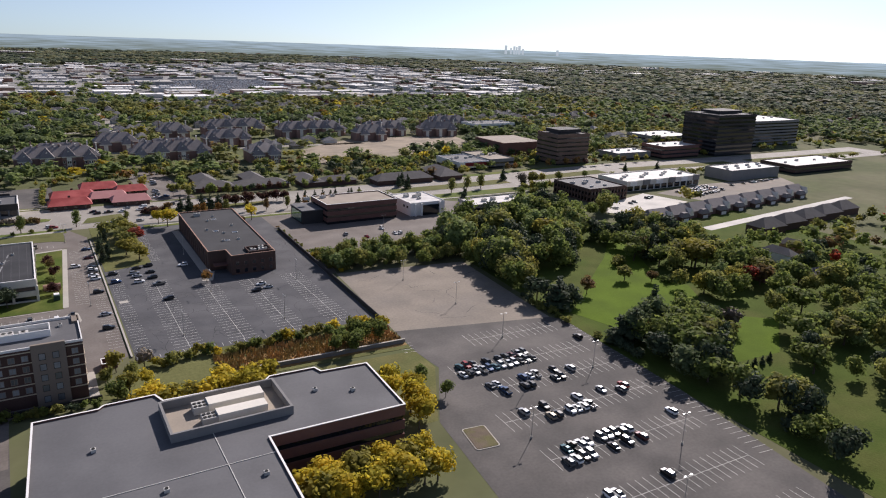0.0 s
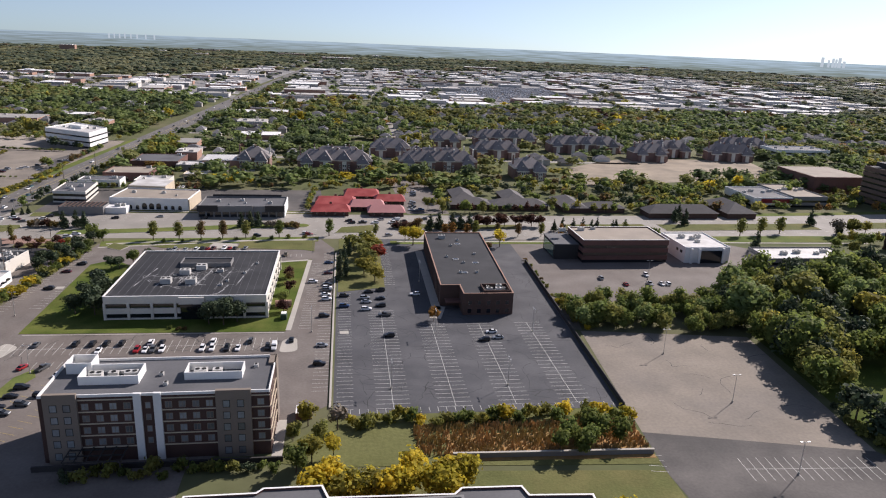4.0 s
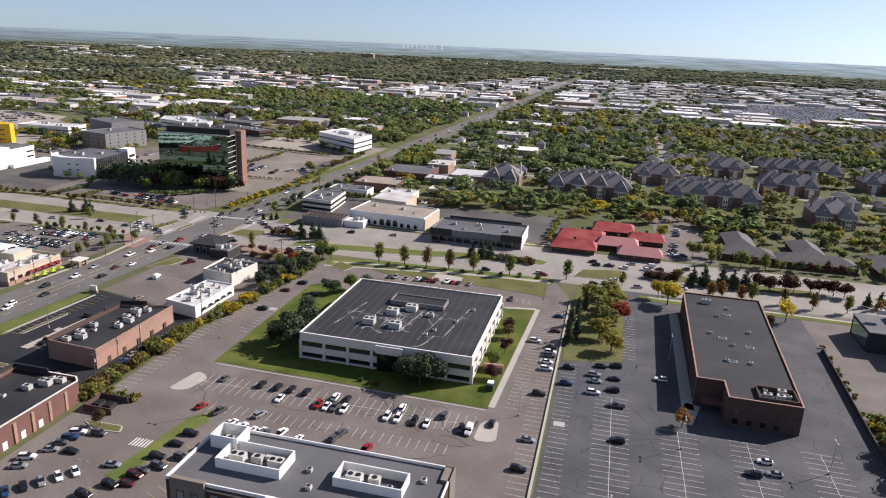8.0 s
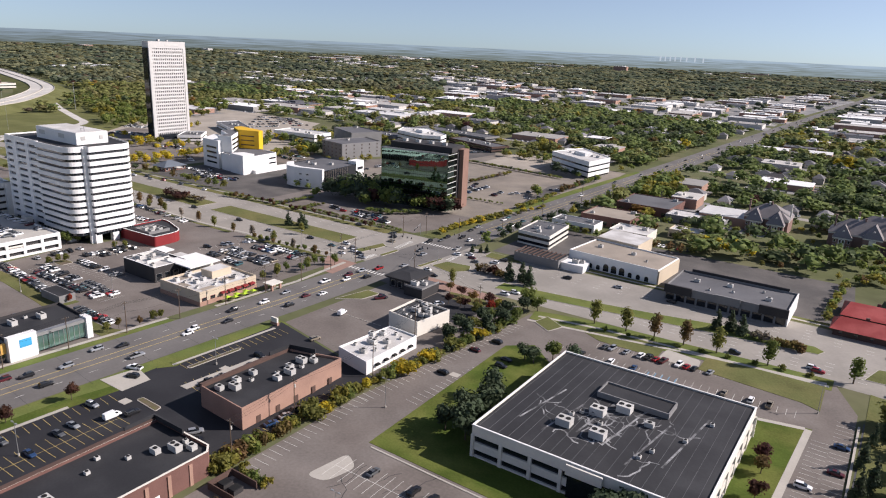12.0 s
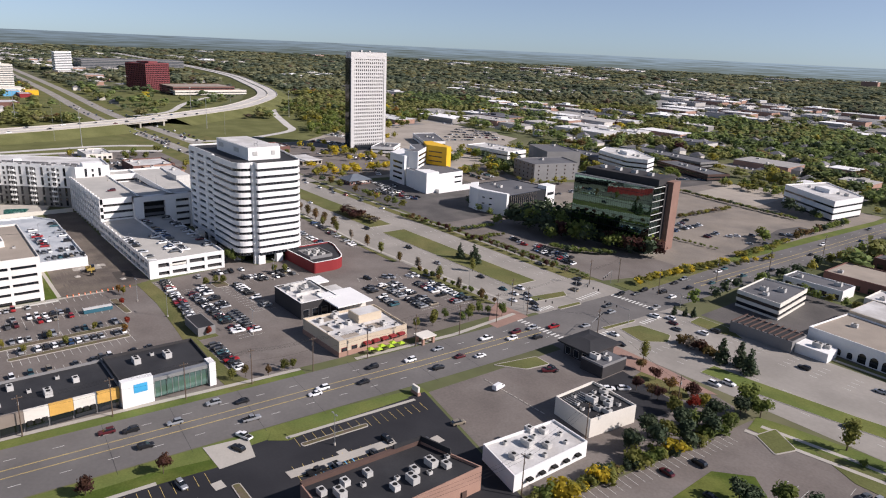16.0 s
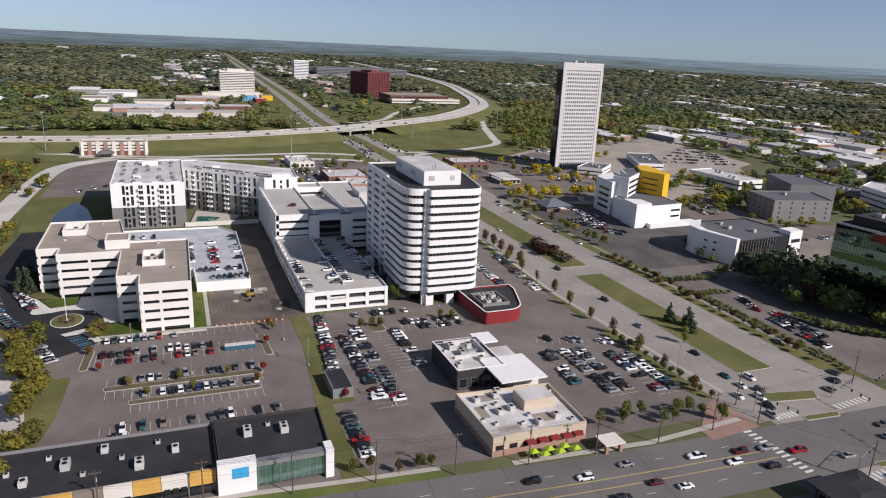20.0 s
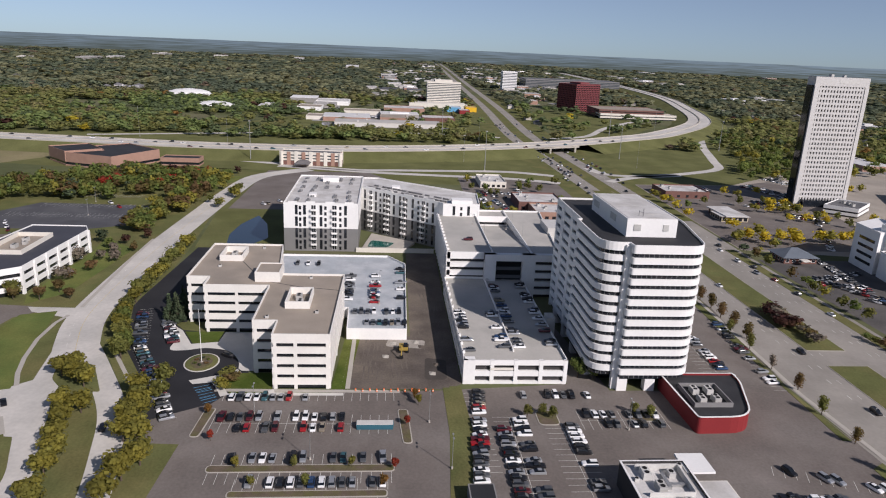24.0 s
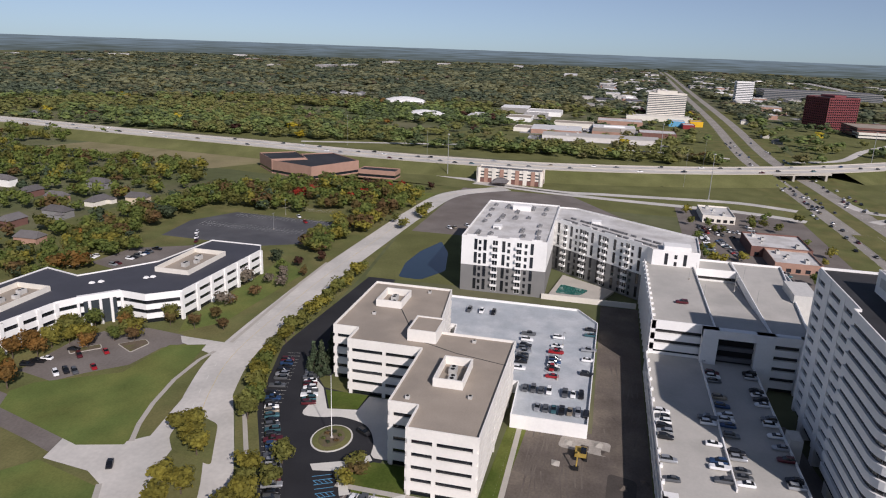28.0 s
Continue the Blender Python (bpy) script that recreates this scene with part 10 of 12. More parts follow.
row("round", ["yellow", "gold", "olive"], (-560, 560), (-700, 530), 14, 8, 1.1, "before the grid tower", 8)
row("round", ["gold", "olive", "green"], (-32, 448), (-30, 512), 14, 5.0, 1.2, "in a strip between lots", 1.2)
row("round", ["green", "olive", "russet"], (-195, 508), (-112, 514), 14, 6.5, 1.2, "behind the shops", 2.0)
row("bush", ["gold", "olive", "yellow"], (-250, 470), (-232, 560), 16, 3.2, 1.2, "along the street", 1.5)
row("cone", ["conifer"], (-212, 430), (-206, 436), 3, 5.5, 1.2, "on a traffic island")
row("round", ["green", "olive", "gold", "conifer"], (-214, 448), (-204, 620), 14, 8.5, 1.0, "along the street", 3)
row("bush", ["conifer", "olive", "green"], (-380, 696), (-274, 682), 40, 2.8, 1.3, "in a hedge between lots", 0.7)
row("bush", ["russet", "olive", "bare", "gold"], (-323, 605), (-319, 668), 18, 3.2, 1.1, "in a hedge between lots", 0.9)
row("bush", ["olive", "green"], (-300, 548), (-262, 552), 12, 2.0, 1.2, "in a hedge between lots", 0.7)
for x, y, c, h in ((-255, 597, "green", 9), (-261, 604, "olive", 8), (-257, 602, "green", 8), (-288, 704, "conifer", 10), (-279, 701, "conifer", 9), (-268, 699, "conifer", 8), (-294, 712, "conifer", 11), (-262, 697, "green", 7)):
    plant("round", c, x, y, h, 1.35, "beside the office lots")
row("round", ["conifer", "green", "russet"], (-246, 622), (-245, 700), 20, 6.0, 1.2, "along the street", 1.6)
row("bush", ["olive", "gold", "green"], (-244, 548), (-244, 606), 22, 3.6, 1.2, "along the street", 1.6)
row("bush", ["gold", "yellow", "olive"], (-249, 452), (-243, 530), 26, 3.6, 1.2, "along the street", 1.8)
# street and condominium trees in the north
row("round", ["yellow", "gold", "yellow"], (-108, 535), (-84, 528), 5, 9, 1.1, "beside the shops", 2)
plant("round", "gold", 36, 486, 11, 1.1, "beside the clinic")
plant("wide", "olive", 52, 452, 9.5, 0.9, "beside the clinic drive")
row("round", ["olive", "green", "russet", "gold"], (-70, 520), (60, 530), 16, 5.0, 1.0, "before the condominiums", 4)
row("round", ["green", "gold", "olive"], (30, 520), (66, 560), 8, 9, 1.0, "between houses", 5)
row("round", ["green", "conifer", "maroon"], (66, 446), (140, 446), 16, 7.0, 0.9, "before the grey-roofed complex", 2)
row("round", ["green", "olive", "gold"], (150, 446), (300, 452), 16, 8, 1.0, "beside the boulevard", 3)


# boulevard in the north-east
for x, y in ((250.8, 384), (267, 386.8), (282.7, 389.7)):
    plant("oval", "olive", x, y, 12.5, 1.25, "on the boulevard verge")
for x, y, h in ((241.5, 350.6, 14), (321.6, 413, 13), (326, 389, 11), (494, 394, 12), (462, 405, 10), (226, 412, 13), (229, 428, 13), (222, 420, 12), (227, 440, 10)):
    plant("cone", "conifer", x, y, h, 1.1, "beside the boulevard")
for x, y, h, c in ((320, 384, 14, "bare"), (334, 386, 13, "olive"), (345, 388, 10, "gold"), (268, 445, 11, "russet"), (256, 447, 10, "olive"), (300, 446, 8, "olive"), (352, 446, 9, "russet"), (362, 448, 8, "orange"), (404, 452, 9, "orange"), (428, 452, 9, "orange"),
                   (439, 450, 10, "orange"), (447, 446, 9, "maroon"), (458, 444, 9, "russet"), (480, 446, 10, "olive"), (498, 444, 9, "russet"), (520, 446, 9, "gold"), (368, 392, 10, "olive"), (400, 394, 8, "green"), (296, 352, 9, "green"), (300, 342, 10, "olive"), (176, 372, 9, "russet"), (186, 374, 9, "green"),
                   (362, 500, 13, "green"), (374, 512, 14, "green"), (350, 530, 13, "gold"), (338, 540, 13, "yellow"), (366, 545, 14, "green"), (384, 530, 12, "olive"), (300, 520, 13, "yellow"), (290, 512, 12, "gold")):
    plant("round", c, x, y, h, 1.1, "beside the boulevard")


# backyards east of the lots
for s_, c, x, y, h, w in (("cone", "conifer", 213, 196, 14, 1.15), ("cone", "conifer", 164, 148, 14, 1.5), ("cone", "conifer", 168, 152, 13, 1.5), ("round", "conifer", 173, 148, 9, 1.0), ("round", "russet", 189, 156, 8.5, 0.9), ("round", "conifer", 160, 158, 12, 1.0),
                          ("round", "olive", 221, 163, 8, 1.1), ("round", "green", 257, 191, 13, 1.0), ("round", "green", 251, 186, 11, 1.0), ("cone", "conifer", 263, 185, 15, 1.1), ("bush", "olive", 237, 184, 5, 1.0), ("cone", "conifer", 200, 124, 13, 0.95),
                          ("cone", "conifer", 166, 103, 15, 1.3), ("cone", "conifer", 161, 106, 12, 1.4), ("round", "russet", 172, 101, 10, 1.0), ("round", "green", 176, 96, 12, 1.1), ("round", "green", 182, 92, 13, 1.1), ("round", "green", 175, 86, 13, 1.1), ("round", "olive", 184, 84, 14, 1.1),
                          ("round", "green", 180, 78, 13, 1.2), ("round", "green", 190, 88, 13, 1.1), ("round", "olive", 196, 84, 11, 1.1), ("round", "green", 190, 98, 12, 1.0), ("round", "green", 202, 100, 12, 1.1), ("round", "bare", 215, 95, 10, 1.0), ("round", "green", 208, 106, 10, 1.0),
                          ("round", "gold", 243, 131, 11, 1.0), ("round", "olive", 264, 167, 15, 1.1), ("round", "gold", 272, 161, 16, 1.2), ("round", "olive", 284, 163, 15, 1.1), ("round", "green", 256, 172, 13, 1.1), ("round", "gold", 278, 168, 15, 1.1), ("round", "russet", 232, 155, 6, 1.1),
                          ("bush", "green", 240, 152, 4, 1.0), ("round", "red", 273, 130, 11, 1.1), ("round", "russet", 281, 127, 11, 1.1), ("round", "olive", 292, 134, 12, 1.2), ("round", "gold", 300, 150, 10, 1.1), ("round", "green", 300, 118, 12, 1.1), ("round", "green", 262, 92, 12, 1.1),
                          ("round", "conifer", 172, 74, 10, 1.1), ("round", "green", 166, 66, 11, 1.1), ("round", "green", 168, 54, 12, 1.1), ("round", "olive", 172, 42, 12, 1.1), ("cone", "conifer", 166, 30, 13, 1.2), ("round", "green", 230, 70, 12, 1.2), ("round", "olive", 245, 62, 12, 1.2),
                          ("round", "green", 208, 52, 12, 1.1), ("round", "green", 228, 215, 13, 1.0), ("round", "green", 240, 228, 15, 1.0), ("round", "gold", 222, 232, 17, 0.95), ("round", "green", 256, 240, 14, 1.0), ("round", "olive", 286, 206, 11, 1.0), ("round", "green", 296, 196, 12, 1.0), ("round", "green", 300, 178, 12, 1.1)):
    plant(s_, c, x, y, h * 1.12, w * 1.3, "in a backyard beside the lot")
for x, y in ((180, 67), (184, 66.6), (188, 66), (193, 66.4), (197.4, 66.2), (203, 67)):
    plant("cone", "conifer", x, y, 4.2, 1.3, "in a row across a backyard lawn")
for k in range(12):
    plant("bush", rr.choice(["green", "conifer", "olive"]), 157 + rr.uniform(-1, 2), 92 + k * 5.5 + (k > 4) * 14, rr.uniform(2.5, 4.5), 1.1, "along the lot's edge")
for k in range(6):
    a = k * 1.05
    plant("bush", ("conifer", "russet", "green")[k % 3], -399 + 3.0 * math.cos(a), 154.5 + 2.4 * math.sin(a), 1.2, 1.0, "on the round island", z=0.35)


# ---- woods, too many to count ----
def woods(name, label, spots, colour, detail):
    """spots: rows of x, y, height, spread. One mesh of many crowns."""
    vs, fs, o = [], [], 0
    temps = [crown("round", 90 + k, *detail) for k in range(4)]
    r = np.random.RandomState(len(spots) + len(colour))
    for x, y, h, w in spots:
        tv, tf = temps[r.randint(4)]
        a = r.uniform(0, 6.28)
        c, s = math.cos(a), math.sin(a)
        v = np.stack([(tv[:, 0] * c - tv[:, 1] * s) * h * w + x, (tv[:, 0] * s + tv[:, 1] * c) * h * w + y, tv[:, 2] * h * 1.12 - 0.12 * h + ground_z(x, y)], 1)
        vs.append(v)
        fs.append(tf + o)
        o += len(tv)
    if not vs:
        return
    me = bpy.data.meshes.new(name)
    me.from_pydata(np.concatenate(vs), [], np.concatenate(fs))
    me.polygons.foreach_set("use_smooth", [True] * len(me.polygons))
    me.update()
    me.materials.append(LEAF[colour])
    tagged(new(name, me), label, "trees", kind="stuff")


def inside(p, poly):
    x, y = p
    hit = False
    for (x0, y0), (x1, y1) in zip(poly, poly[1:] + poly[:1]):
        if (y0 > y) != (y1 > y) and x < (x1 - x0) * (y - y0) / (y1 - y0) + x0:
            hit = not hit
    return hit


def fill(poly, n, hmin, hmax, mix, seed, keep=None):
    r = random.Random(seed)
    xs, ys = [p[0] for p in poly], [p[1] for p in poly]
    out = []
    tries = 0
    while len(out) < n and tries < n * 30:
        tries += 1
        p = (r.uniform(min(xs), max(xs)), r.uniform(min(ys), max(ys)))
        if inside(p, poly) and free(*p) and (keep is None or keep(*p)):
            out.append((r.choice(mix), p[0], p[1], r.uniform(hmin, hmax), r.uniform(1.1, 1.7)))
    return out


# haze is painted into the far_ leaf colours by greying them; mid_ stay clear
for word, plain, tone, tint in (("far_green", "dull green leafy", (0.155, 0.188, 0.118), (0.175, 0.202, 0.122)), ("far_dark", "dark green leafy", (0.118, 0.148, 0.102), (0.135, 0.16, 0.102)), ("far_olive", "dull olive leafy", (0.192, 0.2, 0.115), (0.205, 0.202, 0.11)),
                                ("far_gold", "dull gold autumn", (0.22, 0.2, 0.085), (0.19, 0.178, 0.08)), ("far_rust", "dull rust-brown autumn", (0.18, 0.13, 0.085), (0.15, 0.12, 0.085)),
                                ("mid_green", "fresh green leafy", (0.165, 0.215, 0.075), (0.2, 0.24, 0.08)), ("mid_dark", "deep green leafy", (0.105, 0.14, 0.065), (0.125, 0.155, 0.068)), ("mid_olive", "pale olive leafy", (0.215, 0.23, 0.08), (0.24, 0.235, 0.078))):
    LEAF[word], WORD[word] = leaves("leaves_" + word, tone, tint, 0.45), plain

GREENS = ["green", "green", "green", "olive", "olive", "gold"]
MIXED = ["green"] * 6 + ["olive"] * 3 + ["conifer", "russet", "gold"]


def free(x, y):
    return not any(a < x < b and c < y < d for a, b, c, d in FOOT)

NEAR = []
NEAR += fill([(92, 236), (162, 227), (176, 236), (180, 262), (110, 268), (94, 256)], 125, 4, 10, ["green", "olive", "green", "green", "mid_green", "olive"], 1)
NEAR += fill([(160, 200), (200, 180), (260, 230), (280, 300), (215, 300), (165, 268)], 96, 9, 18, ["green", "green", "olive", "conifer", "green", "mid_green"], 2)
NEAR += fill([(158, 172), (172, 172), (190, 205), (165, 225)], 26, 6, 15, ["green", "conifer", "green", "olive", "gold"], 3)
NEAR += fill([(156, 20), (165, 60), (185, 40), (180, -40), (150, -40)], 22, 8, 13, ["green", "conifer", "olive"], 5)
NEAR += fill([(230, 130), (420, 60), (520, 200), (420, 290), (290, 280)], 90, 6, 14, MIXED + MIXED + ["orange", "gold", "red"], 6)
NEAR += fill([(215, 268), (330, 272), (330, 300), (215, 302)], 40, 8, 14, ["green", "olive", "green"], 7)
# west woods round the office park and the school
NEAR += fill([(-560, -80), (-700, -60), (-760, 5), (-740, 60), (-690, 60), (-560, 10)], 190, 8, 13, MIXED + ["conifer"], 8,
             lambda x, y: not (-652 < x < -505 and -36 < y < 74))
NEAR += fill([(-555, 78), (-640, 88), (-730, 92), (-740, 60), (-640, 62), (-580, 66)], 80, 8, 13, ["green", "olive", "green", "russet", "gold"], 9)
NEAR += fill([(-700, 40), (-760, 40), (-775, 95), (-700, 95)], 26, 7, 10, ["red", "green", "maroon", "green", "gold"], 10)
NEAR += fill([(-480, -60), (-560, -80), (-560, -20), (-520, -10), (-490, -20)], 60, 7, 11, MIXED + ["orange", "gold"], 11)
NEAR += fill([(-560, -80), (-480, -60), (-420, -120), (-560, -420), (-790, -420), (-790, -130), (-760, -90)], 560, 9, 13, MIXED + GREENS, 12)
NEAR += fill([(-645, 95), (-640, 108), (-700, 112), (-700, 104)], 8, 6, 8, ["gold", "olive"], 13)
NEAR += fill([(-570, 560), (-600, 500), (-690, 500), (-700, 540), (-640, 640), (-590, 640)], 26, 7, 10, ["gold", "yellow", "yellow", "olive", "green"], 21)
NEAR += fill([(-540, 560), (-505, 556), (-480, 600), (-560, 640)], 18, 7, 11, ["gold", "yellow", "green", "olive"], 45)
NEAR += fill([(-600, 645), (-515, 640), (-505, 668), (-440, 690), (-400, 720), (-440, 800), (-640, 800)], 110, 7, 12, ["green", "olive", "green", "gold", "conifer"], 41)
NEAR += fill([(-540, 618), (-515, 612), (-510, 640), (-540, 650)], 9, 9, 13, ["green", "conifer"], 42)
NEAR += fill([(-640, 610), (-570, 600), (-590, 690), (-640, 690)], 26, 6, 10, ["yellow", "gold", "olive", "green"], 43)
NEAR += fill([(-490, 598), (-440, 590), (-452, 640), (-466, 606)], 10, 5, 8, ["green", "olive", "gold"], 44)
NEAR += fill([(-420, 780), (-300, 800), (-240, 780), (-250, 750), (-380, 756)], 24, 6, 9, ["olive", "green", "gold"], 22)
NEAR += fill([(-560, 446), (-560, 476), (-760, 482), (-760, 446)], 6, 6, 8, ["gold", "yellow", "olive", "green"], 23)
NEAR += fill([(-590, 285), (-780, 290), (-770, 368), (-590, 370)], 30, 5, 8, ["gold", "olive", "green"], 24)
NEAR += fill([(300, 260), (420, 240), (420, 60), (300, 60), (290, 180)], 24, 5, 15, ["green", "olive", "green", "conifer", "green", "gold"], 25,
             lambda x, y: not inside((x, y), [(163, 118), (169, 136), (200, 168), (230, 196), (262, 215), (284, 232), (290, 222), (262, 190), (256, 150), (225, 121), (194, 124)]) and not inside((x, y), [(174, 64), (189, 78), (233, 108), (262, 104), (187, 50)]))
NEAR += fill([(60, 446), (175, 446), (430, 470), (430, 500), (180, 535), (60, 535)], 120, 6, 10, ["green", "olive", "green", "conifer", "gold"], 26)
NEAR += fill([(-200, 516), (-30, 516), (180, 540), (180, 640), (-200, 640)], 110, 4, 8.5, ["green", "olive", "green", "gold", "russet"], 27)
NEAR += fill([(300, 372), (900, 380), (900, 372), (600, 362), (300, 358)], 45, 6, 9, ["green", "olive", "gold"], 28)
NEAR += fill([(230, 450), (900, 446), (900, 560), (430, 560), (240, 530)], 190, 6, 10, ["green", "olive", "green", "gold"], 29)
NEAR += fill([(-870, 590), (-780, 560), (-800, 660), (-920, 860), (-1080, 800), (-1120, 690), (-1000, 660)], 190, 9, 14, GREENS, 33)
NEAR += fill([(-940, -480), (-925, -310), (-800, -355), (-795, -200), (-780, -120), (-750, -130), (-745, -480)], 170, 7, 12, MIXED + GREENS, 19)
NEAR += fill([(-190, 617), (-176, 640), (-160, 674), (-192, 767), (-206, 700)], 46, 8, 13, ["green", "olive", "gold", "green"], 51)
NEAR += fill([(246, 196), (330, 184), (340, 240), (262, 238)], 40, 8, 14, ["green", "olive", "green", "conifer"], 52)
NEAR += fill([(228, 118), (262, 112), (330, 132), (320, 176), (262, 150), (246, 132)], 26, 7, 13, ["green", "olive", "mid_green", "gold", "green"], 55)
NEAR += fill([(100, 446), (260, 452), (270, 536), (110, 545)], 60, 7, 11, ["green", "olive", "conifer", "mid_green", "russet"], 56)
NEAR += fill([(200, 20), (214, 90), (262, 112), (330, 132), (336, 40)], 56, 8, 14, ["green", "olive", "conifer", "green", "mid_green"], 53)
NEAR += fill([(160, 62), (161, 110), (196, 112), (212, 100), (190, 66)], 34, 8, 14, ["green", "conifer", "green", "mid_dark"], 54)
NEAR += [("red", x, y, 8.5, 1.5) for x, y in ((-701, 7), (-720, 52), (-718, 12), (-704, 10), (-716, 49))]
by = {}
for c, x, y, h, w in NEAR + FAR_PLANTS:
    by.setdefault(c, []).append((x, y, h, w))
for c, spots in by.items():
    close = [q for q in spots if -620 < q[0] < 330 and -60 < q[1] < 420]
    rest = [q for q in spots if not (-620 < q[0] < 330 and -60 < q[1] < 420)]
    east, close = [q for q in close if q[0] > 60], [q for q in close if q[0] <= 60]
    woods("woods", WORD[c] + " trees in dense woods and hedges", [(x, y, h * 1.15, w * 0.86) for x, y, h, w in east], c, (430, 0.038, 6))
    woods("woods", WORD[c] + " trees in dense woods and hedges", close, c, (150, 0.056, 5))
    woods("woods", WORD[c] + " trees of the suburb woods and gardens", rest, c, (64, 0.07, 3))
# the woods of the suburbs out to the horizon: rings of trees, thinner where shops stand
take(rect(-1000, 950, -460, 516))
take([(-225, 430), (-262, 560), (-240, 800), (-430, 800), (-700, 835), (-900, 780), (-1010, 560), (-1010, 430)])
take(SCHOOL_FIELD)
for x, y, q in ((-1347, -248, 65), (-1892, -576, 70), (-1560, -160, 60), (-1959, -423, 45), (-1176, -40, 60), (-1682, -320, 60)):
    take([(x + q * math.cos(k * 0.524), y + q * math.sin(k * 0.524)) for k in range(12)])
r = np.random.RandomState(31)
SHOP_MASK = np.zeros((NX, NY), bool)
for poly in (SHOPS_NE, SHOPS_NW, [(-1080, 80), (-1080, 370), (-1480, 380), (-1600, 330), (-1560, 60), (-1250, 80)], [(-1100, 430), (-1400, 480), (-1750, 520), (-1700, 800), (-1480, 780), (-1250, 650)]):
    at_, odd = mask_of(poly)
    SHOP_MASK[at_] |= odd
spots = []
d = 380.0
while d < 4720:
    cell = max(12.0, 0.0105 * d)
    m_ = int(4.35 / (cell / d))
    a = -0.2 + (np.arange(m_) + r.uniform(-0.4, 0.4, m_)) * cell / d
    dd = d + r.uniform(-0.45, 0.45, m_) * cell
    x, y = CENTRE[0] + dd * np.cos(a), CENTRE[1] + dd * np.sin(a)
    i, j = ((x - GX) // STEP).astype(int), ((y - GY) // STEP).astype(int)
    ok = (i >= 0) & (i < NX) & (j >= 0) & (j < NY)
    ok[ok] &= ~TAKEN[i[ok], j[ok]]
    shop = np.zeros(m_, bool)
    shop[ok] = SHOP_MASK[i[ok], j[ok]]
    homes = (x > -190) & (x < 520) & (y < 800)
    thin = np.array([noise.noise(Vector((p, q, 5.3))) for p, q in zip(x / 130, y / 130)])
    ok &= r.uniform(0, 1, m_) < np.where(shop, 0.10, np.clip((0.74 if d < 1500 else 0.9) + 1.3 * thin, 0.25, 0.96) * np.where(homes, 0.6, 1.0))
    hue = np.array([noise.noise(Vector((p, q, 9.1))) for p, q in zip(x / 240, y / 240)]) + r.normal(scale=0.22, size=m_) + np.where(x < -420, 0.16, 0.0)
    grow = cell / 12.0
    for k in np.nonzero(ok)[0]:
        # past 1500 m the leaf colours with painted haze take over
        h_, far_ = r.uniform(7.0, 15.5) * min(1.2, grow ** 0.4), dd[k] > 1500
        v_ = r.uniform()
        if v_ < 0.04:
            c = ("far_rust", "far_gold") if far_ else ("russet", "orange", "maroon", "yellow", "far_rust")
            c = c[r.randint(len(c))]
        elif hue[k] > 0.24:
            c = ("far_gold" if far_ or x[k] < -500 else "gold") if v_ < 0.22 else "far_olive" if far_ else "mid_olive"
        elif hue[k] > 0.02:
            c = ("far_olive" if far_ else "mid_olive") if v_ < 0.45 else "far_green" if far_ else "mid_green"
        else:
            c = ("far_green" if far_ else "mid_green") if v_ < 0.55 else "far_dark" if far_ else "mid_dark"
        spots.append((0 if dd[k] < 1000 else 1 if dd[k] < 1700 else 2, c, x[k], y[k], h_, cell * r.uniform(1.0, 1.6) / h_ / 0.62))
    d += cell * 0.93
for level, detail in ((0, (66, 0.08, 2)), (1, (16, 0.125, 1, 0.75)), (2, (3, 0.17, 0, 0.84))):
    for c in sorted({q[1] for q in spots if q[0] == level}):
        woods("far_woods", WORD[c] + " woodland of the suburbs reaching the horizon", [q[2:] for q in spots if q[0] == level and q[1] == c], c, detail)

# ---- vehicles ----
def paint(name, c, metal=0.0):
    m = surface(name, c, 0.06, 3, 0.5, 0.28, metal=metal, spec=0.6)
    return m


CARPAINT = {"white": paint("car_white", (0.78, 0.78, 0.77)), "silver": paint("car_silver", (0.42, 0.43, 0.44), 0.5), "grey": paint("car_grey", (0.13, 0.135, 0.14), 0.4), "black": paint("car_black", (0.012, 0.012, 0.014)),
            "red": paint("car_red", (0.30, 0.012, 0.015)), "blue": paint("car_blue", (0.03, 0.07, 0.16), 0.3), "teal": paint("car_teal", (0.05, 0.13, 0.15), 0.3), "maroon": paint("car_maroon", (0.10, 0.015, 0.02), 0.2),
            "tan": paint("car_tan", (0.33, 0.28, 0.21), 0.4), "yellow": paint("car_yellow", (0.75, 0.5, 0.02))}
CAR_GLASS = glass("car_glass", (0.01, 0.012, 0.014), 0.05)


def loft(geo, sections):
    """sections: rows of x, half width, z bottom, z top, half width at the top. Joined by side, top and end faces."""
    vs = []
    for x, w, z0, z1, wt in sections:
        vs += [(x, -w, z0), (x, -w, (z0 + z1) / 2 + 0.08), (x, -wt, z1), (x, wt, z1), (x, w, (z0 + z1) / 2 + 0.08), (x, w, z0)]
    n = len(sections)
    fs = [tuple(range(6)), tuple(range(6 * n - 1, 6 * n - 7, -1))]
    for i in range(n - 1):
        for k in range(6):
            j = (k + 1) % 6
            fs.append((6 * i + k, 6 * i + 6 + k, 6 * i + 6 + j, 6 * i + j))
    return geo.add(vs, fs)


